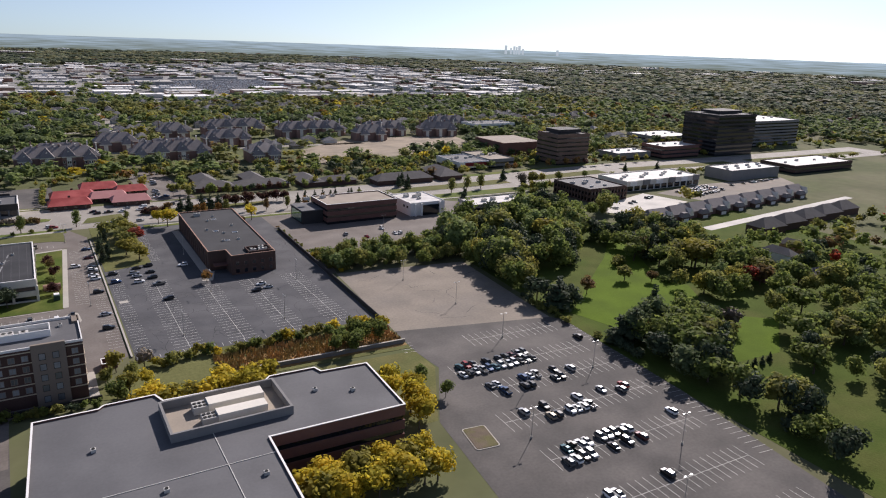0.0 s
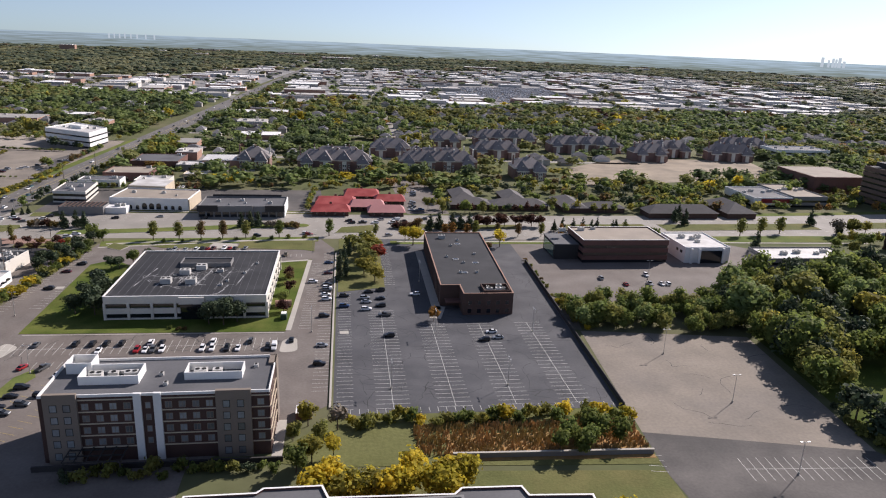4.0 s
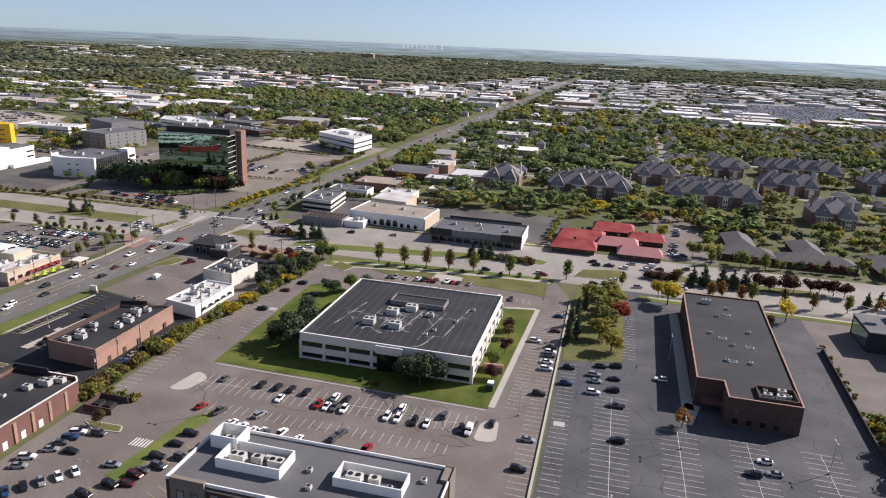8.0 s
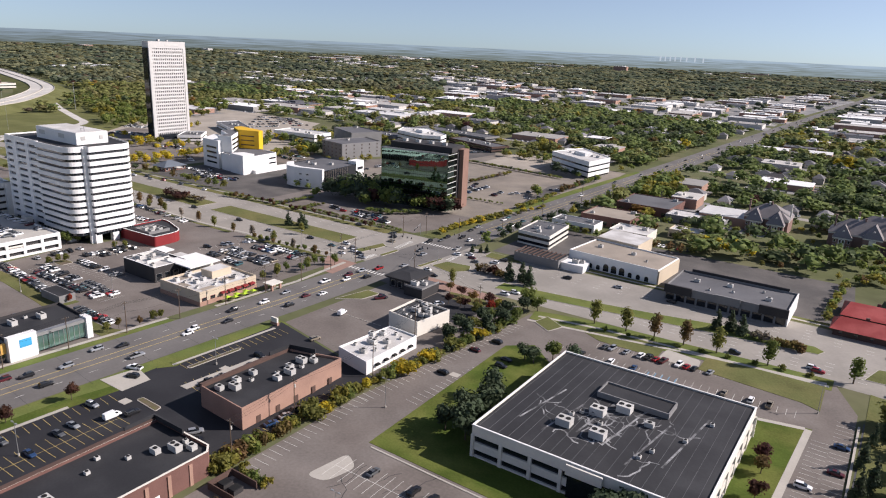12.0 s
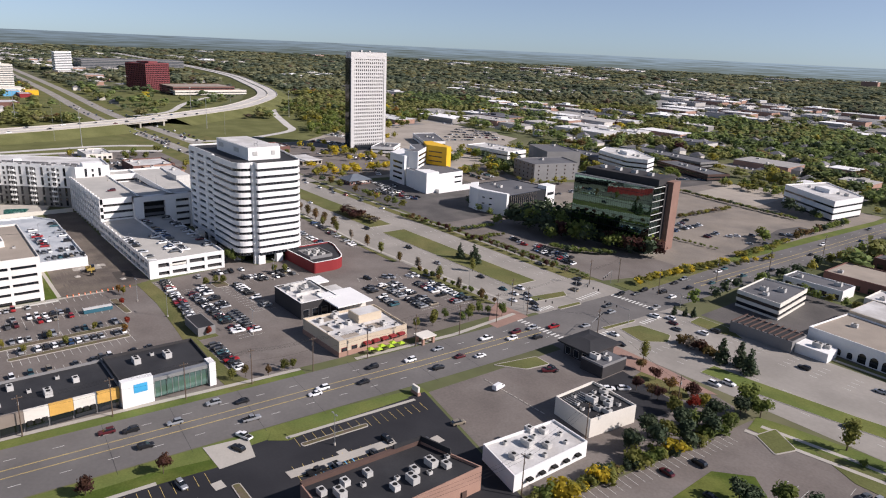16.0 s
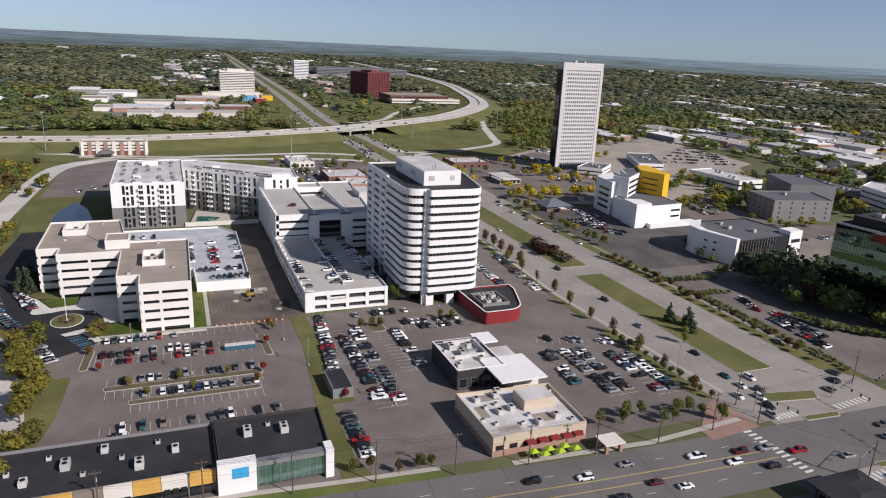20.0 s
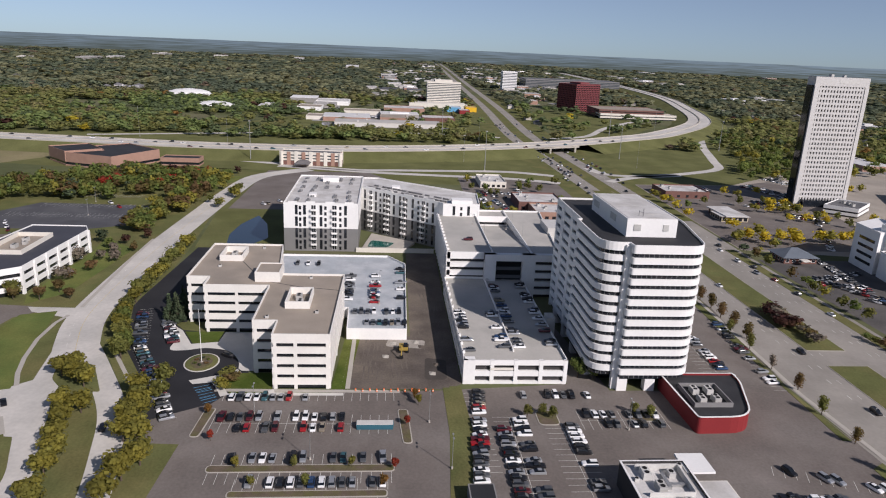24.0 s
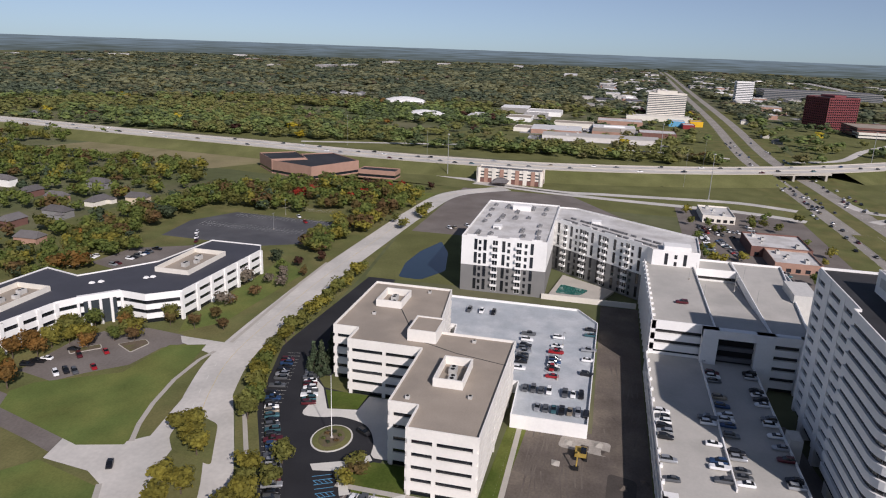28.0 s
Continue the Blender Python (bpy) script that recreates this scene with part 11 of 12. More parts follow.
BODY = {
    "sedan": dict(len=4.75, body=[(-2.37, 0.72, 0.34, 0.62, 0.62), (-2.2, 0.86, 0.24, 0.92, 0.74), (-1.5, 0.91, 0.2, 0.98, 0.82), (0.9, 0.92, 0.2, 0.95, 0.82), (1.8, 0.89, 0.22, 0.84, 0.76), (2.2, 0.82, 0.26, 0.72, 0.66), (2.37, 0.66, 0.34, 0.58, 0.52)],
                  cab=[(-1.85, 0.72, 0.9, 0.97, 0.66), (-1.05, 0.78, 0.9, 1.40, 0.58), (0.15, 0.79, 0.9, 1.42, 0.59), (1.1, 0.76, 0.88, 0.95, 0.68)], roof=(-1.0, 0.12, 0.56, 1.405, 1.455)),
    "suv": dict(len=4.8, body=[(-2.4, 0.8, 0.4, 0.8, 0.7), (-2.32, 0.9, 0.3, 1.05, 0.82), (-1.5, 0.95, 0.28, 1.1, 0.86), (0.9, 0.95, 0.28, 1.08, 0.86), (1.9, 0.92, 0.3, 1.0, 0.8), (2.25, 0.86, 0.34, 0.9, 0.74), (2.4, 0.72, 0.42, 0.75, 0.6)],
                cab=[(-2.28, 0.8, 1.0, 1.1, 0.76), (-1.95, 0.82, 1.0, 1.66, 0.66), (0.1, 0.83, 1.0, 1.70, 0.66), (1.05, 0.8, 1.0, 1.1, 0.74)], roof=(-1.95, 0.1, 0.65, 1.675, 1.735)),
    "pickup": dict(len=5.8, body=[(-2.9, 0.92, 0.45, 1.08, 0.9), (-0.75, 0.95, 0.36, 1.1, 0.92), (1.1, 0.96, 0.34, 1.12, 0.9), (2.3, 0.95, 0.36, 1.1, 0.86), (2.75, 0.9, 0.42, 1.0, 0.8), (2.9, 0.78, 0.5, 0.85, 0.7)],
                   cab=[(-0.85, 0.84, 1.02, 1.1, 0.8), (-0.7, 0.84, 1.02, 1.8, 0.68), (0.6, 0.85, 1.02, 1.84, 0.68), (1.35, 0.82, 1.02, 1.12, 0.76)], roof=(-0.7, 0.6, 0.67, 1.815, 1.875)),
    "van": dict(len=5.4, body=[(-2.7, 0.95, 0.4, 2.1, 0.82), (0.7, 0.97, 0.34, 2.15, 0.84), (1.4, 0.96, 0.34, 1.5, 0.86), (2.3, 0.93, 0.36, 1.1, 0.84), (2.7, 0.82, 0.45, 0.85, 0.7)],
                cab=[(0.55, 0.93, 1.3, 1.9, 0.86), (0.75, 0.95, 1.25, 2.05, 0.8), (1.45, 0.93, 1.2, 1.52, 0.82), (1.6, 0.86, 1.2, 1.4, 0.8)], roof=(-2.5, 0.6, 0.8, 2.14, 2.19)),
}
CARS = {}
WHEEL = None


def wheel_mesh():
    g = Geo()
    for r, w in ((0.34, 0.11),):
        n = 12
        ring = [(r * math.cos(2 * math.pi * i / n), r * math.sin(2 * math.pi * i / n)) for i in range(n)]
        g.add([(x, -w, z) for x, z in ring] + [(x, w, z) for x, z in ring], [tuple(range(n)), tuple(range(2 * n - 1, n - 1, -1))] + [(i, n + i, n + (i + 1) % n, (i + 1) % n) for i in range(n)])
    me = g.mesh("tyre")
    me.materials.append(BLACK)
    return me


def make_car(kind, colour):
    global WHEEL
    b = BODY[kind]
    what = {"sedan": "sedan", "suv": "sport utility car", "pickup": "pickup truck", "van": "delivery van"}[kind]
    e = thing("pickup_truck" if kind == "pickup" else "van" if kind == "van" else "car", colour + " " + what + " standing on asphalt", "van" if kind == "van" else "truck" if kind == "pickup" else "car", group="vehicles")
    g = loft(Geo(), b["body"])
    part("body", g, CARPAINT[colour], e)
    part("greenhouse", loft(Geo(), b["cab"]), CAR_GLASS, e)
    x0, x1, w, z0, z1 = b["roof"]
    part("roof", Geo().prism(rounded(rect(x0, x1, -w, w), 0.12, 2), z0, z1, 0.04), CARPAINT[colour], e)
    if kind == "pickup":
        part("cargo_bed", Geo().box(-2.8, -0.95, -0.78, 0.78, 1.06, 1.115), BLACK, e)
    if WHEEL is None:
        WHEEL = wheel_mesh()
    L = b["len"] / 2
    for sx in (-L + 0.95, L - 0.92):
        for sy in (-0.84, 0.84):
            part("wheel", WHEEL, None, e, at=pose(sx, sy, 0.34))
    return e


car_rnd = random.Random(21)
COUNT = [0]
SPARE = []
PALETTE = ["white"] * 6 + ["silver"] * 4 + ["grey"] * 5 + ["black"] * 6 + ["red"] + ["blue"] + ["teal"] + ["maroon"] + ["tan"]
KINDS = ["sedan"] * 4 + ["suv"] * 5 + ["pickup"]


def car(x, y, heading, colour=None, kind=None, z=0.07):
    colour = colour or car_rnd.choice(PALETTE)
    kind = kind or car_rnd.choice(KINDS)
    m = pose(x, y, z, 0, 0, heading)
    if COUNT[0] >= 240:
        SPARE.append((x, y, z, heading, colour, kind))
        return
    COUNT[0] += 1
    key = (kind, colour)
    if key not in CARS:
        CARS[key] = make_car(kind, colour)
        CARS[key].matrix_basis = m
        return
    copy_thing(CARS[key], m)


def cars(a, b, n, heading, fill_=0.7, z=0.07):
    """A row of n stalls from a to b, of which a share is taken."""
    for k in range(n):
        t = (k + 0.5) / n
        if car_rnd.random() < fill_:
            flip = 180 if car_rnd.random() < 0.3 else 0
            car(a[0] + (b[0] - a[0]) * t, a[1] + (b[1] - a[1]) * t, heading + flip + car_rnd.uniform(-2, 2), z=z)


# lot of the brick hall
for x, y, c, k in ((4.5, 285, "black", "sedan"), (2.5, 277, "silver", "suv"), (3, 272, "silver", "sedan"), (2.7, 263, "white", "suv"), (9.2, 267, "black", "suv"), (9.5, 276, "black", "sedan"), (10, 287, "black", "suv"),
                   (10.5, 256, "grey", "pickup"), (11, 234, "black", "suv"), (-7, 267, "blue", "suv"), (-7, 280, "black", "suv"), (26, 281, "white", "suv"), (49, 228, "black", "suv"), (53.5, 236, "white", "sedan"), (55, 230, "silver", "sedan"),
                   (-15, 276, "white", "suv"), (-15.5, 282, "white", "sedan"), (-15, 288, "grey", "suv"), (-15, 291, "white", "suv"), (-15, 296, "black", "sedan"), (-15, 313, "maroon", "sedan"), (-15, 330, "blue", "sedan"),
                   (-15.5, 256, "black", "suv"), (-15.5, 226, "silver", "sedan"), (-22, 300, "white", "suv"), (-16, 210, "black", "suv")):
    car(x, y, 0 + (180 if x > 8 else 0), c, k)
# black-roofed office
for x, c, k in ((-121, "grey", "sedan"), (-107, "black", "suv"), (-101, "black", "suv"), (-96, "black", "suv"), (-90.5, "black", "suv"), (-80, "white", "suv"), (-76, "black", "sedan"), (-57, "white", "suv"), (-43, "grey", "suv"), (-27.5, "black", "sedan")):
    car(x, 231.8, 90, c, k)
for x, c, k in ((-97, "white", "sedan"), (-83.5, "red", "suv"), (-80.5, "white", "sedan"), (-77.8, "grey", "suv"), (-74.5, "white", "suv"), (-60, "white", "suv"), (-56.5, "white", "suv"), (-51, "black", "suv"), (-47, "white", "sedan"), (-36, "black", "suv"), (-33.5, "white", "van")):
    car(x, 225.2, 270, c, k)
for x, y, c, k in ((-118, 213, "red", "sedan"), (-111, 212, "grey", "pickup"), (-98, 214, "silver", "suv"), (-104, 207, "white", "sedan"), (-100, 206, "white", "suv"), (-92, 204, "grey", "pickup"), (-85, 202, "white", "sedan"), (-70, 212, "grey", "suv")):
    car(x, y, 70, c, k)
for k in range(6):
    car(-121 + k * 3.4, 165 + k * 5.4, -8, ["black", "black", "maroon", "grey", "grey", "black"][k], "suv")
for k, c in enumerate(("grey", "blue", "black", "silver", "white", "white")):
    car(-143 + k * 2.6, 157 + k * 3.1, -40, c, "sedan")
cars((-108, 342), (-34, 345), 25, 90, 0.4)
cars((-103, 354), (-60, 358), 15, 80, 0.7)
for x, y, d, c, k in ((-146, 170, 20, "silver", "sedan"), (-147, 174, 20, "white", "suv"), (-144, 179, 20, "silver", "sedan"), (-144, 182.5, 20, "grey", "sedan"), (-143, 185.5, 20, "blue", "suv"), (-143, 188.5, 20, "white", "suv"),
                      (-137, 190, 0, "grey", "suv"), (-138, 180, 0, "black", "sedan"), (-123, 178, 10, "silver", "sedan"), (-112, 198, 5, "black", "suv"), (-113, 192, 5, "black", "sedan"), (-114, 185, 5, "black", "suv"), (-114, 178, 5, "grey", "sedan"),
                      (-114, 172, 5, "maroon", "sedan"), (-96, 205, 80, "white", "sedan"), (-93, 205.5, 80, "white", "sedan"), (-87, 206, 80, "white", "pickup"), (-81, 205, 80, "white", "sedan"), (-71, 209, 80, "grey", "suv"), (-60, 206, 80, "red", "pickup")):
    car(x, y, d, c, k)
car(-140, 294, 175, "black", "suv")
car(-141, 318, 175, "maroon", "sedan")
car(-138, 330, 175, "black", "suv")
car(-126, 312, 0, "black", "suv")
car(-127, 318, 0, "black", "sedan")
# south lot
for y, x0, x1, f in ((116, 90, 122, 0.9), (110.5, 88, 122, 0.85), (99, 92, 126, 0.55), (93.5, 92, 122, 0.7), (79, 86, 128, 0.35), (73, 98, 128, 0.6), (56, 90, 120, 0.5), (50.5, 86, 118, 0.7), (33, 80, 110, 0.6)):
    cars((x0, y), (x1, y), round((x1 - x0) / 2.85), 90, f)
for x, y, c in ((128, 97, "silver"), (136, 78, "red"), (133, 76, "grey"), (137, 57, "white"), (150, 118, "black")):
    car(x, y, 90, c, "suv")
# shops
for x, y, h, c, k in ((-214, 205, 5, "silver", "suv"), (-203, 205, 90, "white", "van"), (-200, 210, 90, "black", "suv"), (-207, 195, 5, "silver", "sedan"), (-206, 190, 5, "grey", "sedan"), (-202, 180, 0, "blue", "sedan"),
                      (-197, 255, 0, "grey", "sedan"), (-192, 271, 0, "grey", "suv"), (-201, 262, 0, "black", "suv"), (-197, 243, 0, "silver", "pickup"), (-199, 237, 90, "black", "pickup"), (-162, 232, 80, "blue", "sedan"), (-162, 238, 80, "silver", "sedan"), (-162, 243, 80, "grey", "suv"),
                      (-206, 313, 100, "white", "van"), (-196, 286, 80, "tan", "suv"), (-183, 345, 60, "white", "suv"), (-176, 335, 80, "white", "suv"), (-205, 340, 0, "black", "suv"), (-168, 205, 60, "red", "pickup"), (-172, 212, 60, "black", "suv"), (-176, 215, 60, "silver", "suv"), (-212, 170, 5, "black", "suv"), (-214, 178, 5, "grey", "suv")):
    car(x, y, h, c, k)
# streets
for x, y, h, c, k in ((-252, 196, 266, "maroon", "suv"), (-249, 202, 266, "black", "suv"), (-246, 214, 266, "silver", "suv"), (-238, 203, 86, "black", "suv"), (-251, 228, 266, "silver", "suv"), (-247, 236, 266, "black", "sedan"), (-235, 234, 86, "silver", "pickup"),
                      (-227, 228, 200, "white", "pickup"), (-222, 224, 200, "black", "suv"), (-240, 262, 266, "white", "suv"), (-238, 258, 266, "white", "sedan"), (-236, 276, 266, "black", "sedan"), (-244, 285, 266, "black", "suv"), (-241, 300, 266, "white", "suv"), (-230, 305, 86, "black", "suv"),
                      (-243, 315, 266, "silver", "sedan"), (-229, 325, 86, "white", "sedan"), (-240, 338, 266, "white", "pickup"), (-234, 347, 266, "white", "suv"), (-229, 357, 86, "black", "suv"), (-237, 362, 266, "silver", "suv"), (-233, 371, 266, "red", "pickup"),
                      (-263, 386, 0, "white", "suv"), (-267, 390, 0, "grey", "suv"), (-272, 386, 0, "white", "sedan"), (-276, 394, 0, "white", "suv"), (-280, 386, 0, "teal", "sedan"), (-300, 389, 0, "black", "sedan"), (-330, 384, 0, "silver", "sedan"), (-362, 388, 0, "black", "suv"),
                      (-213, 387, 0, "white", "sedan"), (-160, 386, 0, "white", "suv"), (-120, 391, 0, "black", "sedan"), (-150, 424, 180, "black", "suv"), (-124, 428, 180, "silver", "sedan"), (-96, 425, 180, "black", "suv"), (-30, 388, 0, "white", "suv"), (30, 390, 0, "white", "suv"),
                      (-190, 428, 180, "black", "suv"), (-210, 424, 180, "white", "suv"), (-206, 420, 180, "maroon", "sedan"), (-265, 424, 180, "black", "suv"), (-270, 430, 180, "grey", "suv"), (-300, 432, 180, "grey", "sedan"), (-410, 390, 0, "black", "suv"), (-452, 430, 180, "white", "sedan"),
                      (-226, 450, 86, "white", "suv"), (-240, 446, 266, "black", "suv"), (-229, 470, 86, "black", "suv"), (-239, 480, 266, "silver", "suv"), (-224, 500, 86, "white", "sedan"), (-236, 510, 266, "white", "sedan"), (-220, 540, 86, "black", "suv"), (-234, 560, 266, "black", "suv"),
                      (-369, 101, 30, "black", "sedan"), (-354, 137, 190, "black", "suv"), (-2, 381, 20, "black", "suv"), (4, 384, 40, "black", "suv"), (8, 391, 180, "white", "sedan"), (20, 384, 10, "silver", "suv"), (42, 390, 0, "white", "suv")):
    car(x, y, h, c, k)
for x, y, c, k in ((-4, 419, "black", "suv"), (-2, 414, "black", "suv"), (5, 415, "black", "pickup"), (13, 414, "white", "suv"), (17, 423, "silver", "sedan"), (24, 415, "white", "suv"), (27, 422, "white", "van"), (32, 419, "black", "sedan"), (-58, 383, "black", "suv"), (-28, 386, "red", "suv"), (46, 424, "grey", "suv"), (70, 417, "silver", "suv"), (110, 423, "black", "sedan"), (-70, 430, "white", "sedan")):
    car(x, y, 0 if y < 400 else 180, c, k)
for x, y, hd in ((-266, 379, 0), (-252, 380, 0), (-257, 384, 0), (-238, 353, 266), (-233, 318, 86), (-205, 381, 0), (-226, 384, 86), (-236, 412, 266), (-230, 407, 86), (-243, 431, 266), (-216, 420, 180), (-201, 415, 180), (-192, 421, 180), (-233, 452, 266), (-260, 416, 180), (-237, 518, 266), (-227, 488, 86), (-163, 381, 0), (-180, 350, 60), (-186, 343, 90), (-205, 338, 60), (-222, 430, 86), (-239, 438, 266), (-238, 470, 266), (-224, 515, 86)):
    car(x, y, hd)
# west lot
cars((-372.5, 167), (-372.5, 196), 11, 0, 0.75)
cars((-359.8, 169), (-359.8, 209), 14, 0, 0.75)
cars((-353.5, 175), (-353.5, 209), 12, 180, 0.7)
cars((-337.3, 174), (-337.3, 222), 17, 0, 0.6)
cars((-325.8, 181), (-325.8, 222), 15, 180, 0.75)
cars((-304.8, 175), (-304.8, 226), 18, 0, 0.35)
cars((-295, 245.3), (-266, 245.3), 11, 90, 0.9)
cars((-377, 253), (-324, 247.5), 20, 95, 0.85)
cars((-299, 176), (-299, 232), 20, 0, 0.15)
cars((-359, 258), (-297, 258), 22, 90, 0.85)
cars((-359, 264), (-297, 264), 22, 270, 0.85)
cars((-355, 280), (-320, 280), 12, 90, 0.7)
cars((-361, 285), (-361, 311), 9, 0, 0.8)
cars((-355, 285), (-355, 311), 9, 180, 0.6)
cars((-374, 264), (-374, 292), 10, 0, 0.7)
cars((-317, 338), (-281, 338), 13, 90, 0.92)
cars((-317, 344), (-281, 344), 13, 270, 0.9)
cars((-311, 355), (-277, 355), 12, 90, 0.75)
cars((-311, 361), (-277, 361), 12, 270, 0.85)
cars((-318, 331), (-290, 328), 10, 92, 0.8)
cars((-329, 336), (-314, 374), 13, 18, 0.7)
cars((-382, 363), (-440, 368), 20, 95, 0.6)
cars((-384, 349), (-440, 349), 18, 90, 0.55)
cars((-358, 154.4), (-384, 143), 10, 114, 0.95)
cars((-384, 143), (-414, 127.2), 12, 118, 0.95)
cars((-414, 127.2), (-448, 118), 12, 105, 0.8)
cars((-415, 140), (-439, 130.6), 10, 112, 1.0)
car(-404, 163, 60, "black", "suv")
for x, y, d, c in ((-424.5, 44.9, 50, "maroon"), (-430.2, 51.8, 50, "red"), (-418, 56.3, 50, "red"), (-412.6, 49.4, 50, "black"), (-413.2, 52.5, 50, "grey"), (-410.1, 47.4, 50, "white")):
    car(x, y, d, c, "suv" if c != "red" else "sedan")

# garage decks
cars((-430, 251.3), (-391, 251.3), 13, 90, 0.75, z=8.3)
cars((-466, 270.2), (-394, 270.2), 24, 90, 0.65, z=8.3)
cars((-430, 264.6), (-394, 264.6), 12, 270, 0.35, z=8.3)
cars((-466, 283), (-396, 283), 22, 270, 0.6, z=8.3)
cars((-428, 212), (-428, 230), 7, 0, 0.9, z=3.95)
cars((-440, 204), (-440, 228), 9, 0, 0.8, z=3.95)
cars((-458, 205), (-458, 229), 8, 0, 0.2, z=3.95)
cars((-488, 204), (-450, 204), 13, 90, 0.6, z=3.95)
cars((-488, 216), (-450, 216), 13, 90, 0.55, z=3.95)
cars((-500, 228), (-446, 228), 18, 90, 0.45, z=3.95)
cars((-505, 188), (-505, 172), 6, 0, 0.7, z=3.95)
cars((-540, 262), (-480, 262), 12, 90, 0.15, z=20.6)
# lots farther off
for k in range(5):
    cars((-720 - k * 20, 700 + k * 22), (-690 - k * 16, 780 + k * 8), 26, 20, 0.55)
cars((-550, 585), (-500, 572), 17, 105, 0.8)
cars((-545, 592), (-505, 590), 14, 95, 0.7)
cars((-515, 487), (-498, 452), 12, 25, 0.9)
cars((-470, 473), (-500, 452), 12, 50, 0.8)
for a, b, n_, hd in (((-705, 522), (-692, 550), 9, 0), ((-698, 520), (-685, 548), 9, 180), ((-660, 528), (-640, 550), 9, 0), ((-655, 524), (-634, 546), 9, 180), ((-758, 506), (-740, 503), 7, 90), ((-816, 600), (-788, 610), 11, 100), ((-812, 592), (-784, 600), 11, 280), ((-776, 556), (-728, 574), 18, 70), ((-770, 546), (-722, 564), 18, 250), ((-503, 448), (-509, 476), 10, 0), ((-496, 448), (-491, 474), 9, 180),
                     ((-482, 462), (-468, 476), 7, 40), ((-476, 458), (-464, 470), 6, 220), ((-302, 566), (-302, 600), 12, 0), ((-308, 580), (-316, 604), 9, 0), ((-281, 572), (-283, 592), 7, 0), ((-440, 716), (-400, 770), 20, 30)):
    cars(a, b, n_, hd, 0.8)
cars((-425, 570), (-425, 610), 14, 0, 0.5)
cars((-346, 457), (-330, 452), 6, 20, 0.7)
cars((-327, 458), (-296, 456), 12, 95, 0.85)
cars((-324, 451), (-288, 449), 14, 275, 0.8)
cars((-398, 470), (-398, 540), 12, 0, 0.3)
cars((-470, 470), (-545, 478), 26, 95, 0.7)
cars((-280, 575), (-250, 640), 12, 20, 0.5)
cars((-262, 575), (-245, 600), 8, 20, 0.4)
cars((-600, 330), (-740, 330), 44, 90, 0.5)
cars((-600, 348), (-620, 348), 8, 90, 0.5)
cars((-700, 296), (-650, 296), 18, 90, 0.6)
cars((-560, 500), (-640, 540), 26, 30, 0.5)
cars((-680, 500), (-720, 560), 24, 30, 0.5)
cars((-780, 640), (-860, 700), 40, 30, 0.4)
cars((-140, 520), (-110, 522), 10, 90, 0.6)
cars((130, 292), (175, 292), 14, 90, 0.25)
cars((112, 300), (180, 310), 18, 90, 0.12)
cars((430, 312), (480, 322), 18, 100, 0.9)
cars((432, 305), (482, 315), 18, 100, 0.9)
cars((432, 296), (480, 305), 17, 100, 0.8)
cars((500, 315), (585, 322), 28, 95, 0.4)
cars((335, 288), (395, 308), 20, 110, 0.35)
cars((40, 446), (48, 452), 4, 0, 0.5)
cars((-560, 8), (-590, -10), 9, 20, 0.6)
cars((-507, -30), (-545, -34), 13, 95, 0.7)
cars((-518, -14), (-552, -10), 12, 85, 0.7)
cars((-660, 20), (-600, 70), 20, 40, 0.3)
cars((-405, 30), (-430, 40), 8, 100, 0.5)
cars((-650, 130), (-690, 170), 16, 40, 0.5)
cars((40, 445), (48, 520), 22, 0, 0.4)
for k in range(34):
    y = 600 + k * 32
    car(l_x(y) + (-5.0 if k % 2 else 5.0) + car_rnd.uniform(-2.6, 2.6), y + car_rnd.uniform(-9, 9), 266 if k % 2 else 86)
for k in range(46):
    p, q = f_dense[8 + k], f_dense[9 + k]
    off = car_rnd.choice((-14, -10, -6, 6, 10, 14))
    car(p[0] + off, p[1], heading(p, q) if off > 0 else heading(q, p), z=bank_height(*p) + 0.03)
for a, b, n_, hd in (((-716, 294), (-702, 346), 17, 15), ((-708, 292), (-694, 316), 8, 195), ((-682, 286), (-642, 298), 14, 100), ((-684, 304), (-646, 312), 13, 280)):
    cars(a, b, n_, hd, 0.75)
for k in range(40):
    x = -770 - car_rnd.uniform(0, 185)
    car(x, 416 + (x + 900) * 0.03 + car_rnd.choice((-25, -21, -17, -13, 12, 16, 20)), 0 if k % 2 else 180)
for k in range(70):
    x = -480 - k * 11
    car(x, 408 + car_rnd.choice((-22, -18, -14, 14, 18, 22)) , 0 if k % 2 else 180)

# the cars past the first three hundred, joined
if SPARE:
    groups = {}
    tmp = {}
    for x, y, z, hd, colour, kind in SPARE:
        if kind not in tmp:
            gb = loft(Geo(), BODY[kind]["body"])
            x0, x1, w, z0, z1 = BODY[kind]["roof"]
            gb.box(x0, x1, -w, w, z0, z1)
            tmp[kind] = (gb, loft(Geo(), BODY[kind]["cab"]))
        c, s = math.cos(radians(hd)), math.sin(radians(hd))
        for gsrc, key in ((tmp[kind][0], colour), (tmp[kind][1], "glass")):
            groups.setdefault(key, Geo()).add([(x + vx * c - vy * s, y + vx * s + vy * c, z + vz) for vx, vy, vz in gsrc.v], gsrc.f)
    for key, gg in groups.items():
        laid("distant_cars", gg, CAR_GLASS if key == "glass" else CARPAINT[key], ("dark windows of" if key == "glass" else key) + " cars on distant streets and lots", "cars", "stuff")


# ---- poles, lamps and wires ----
LAMPS = {}


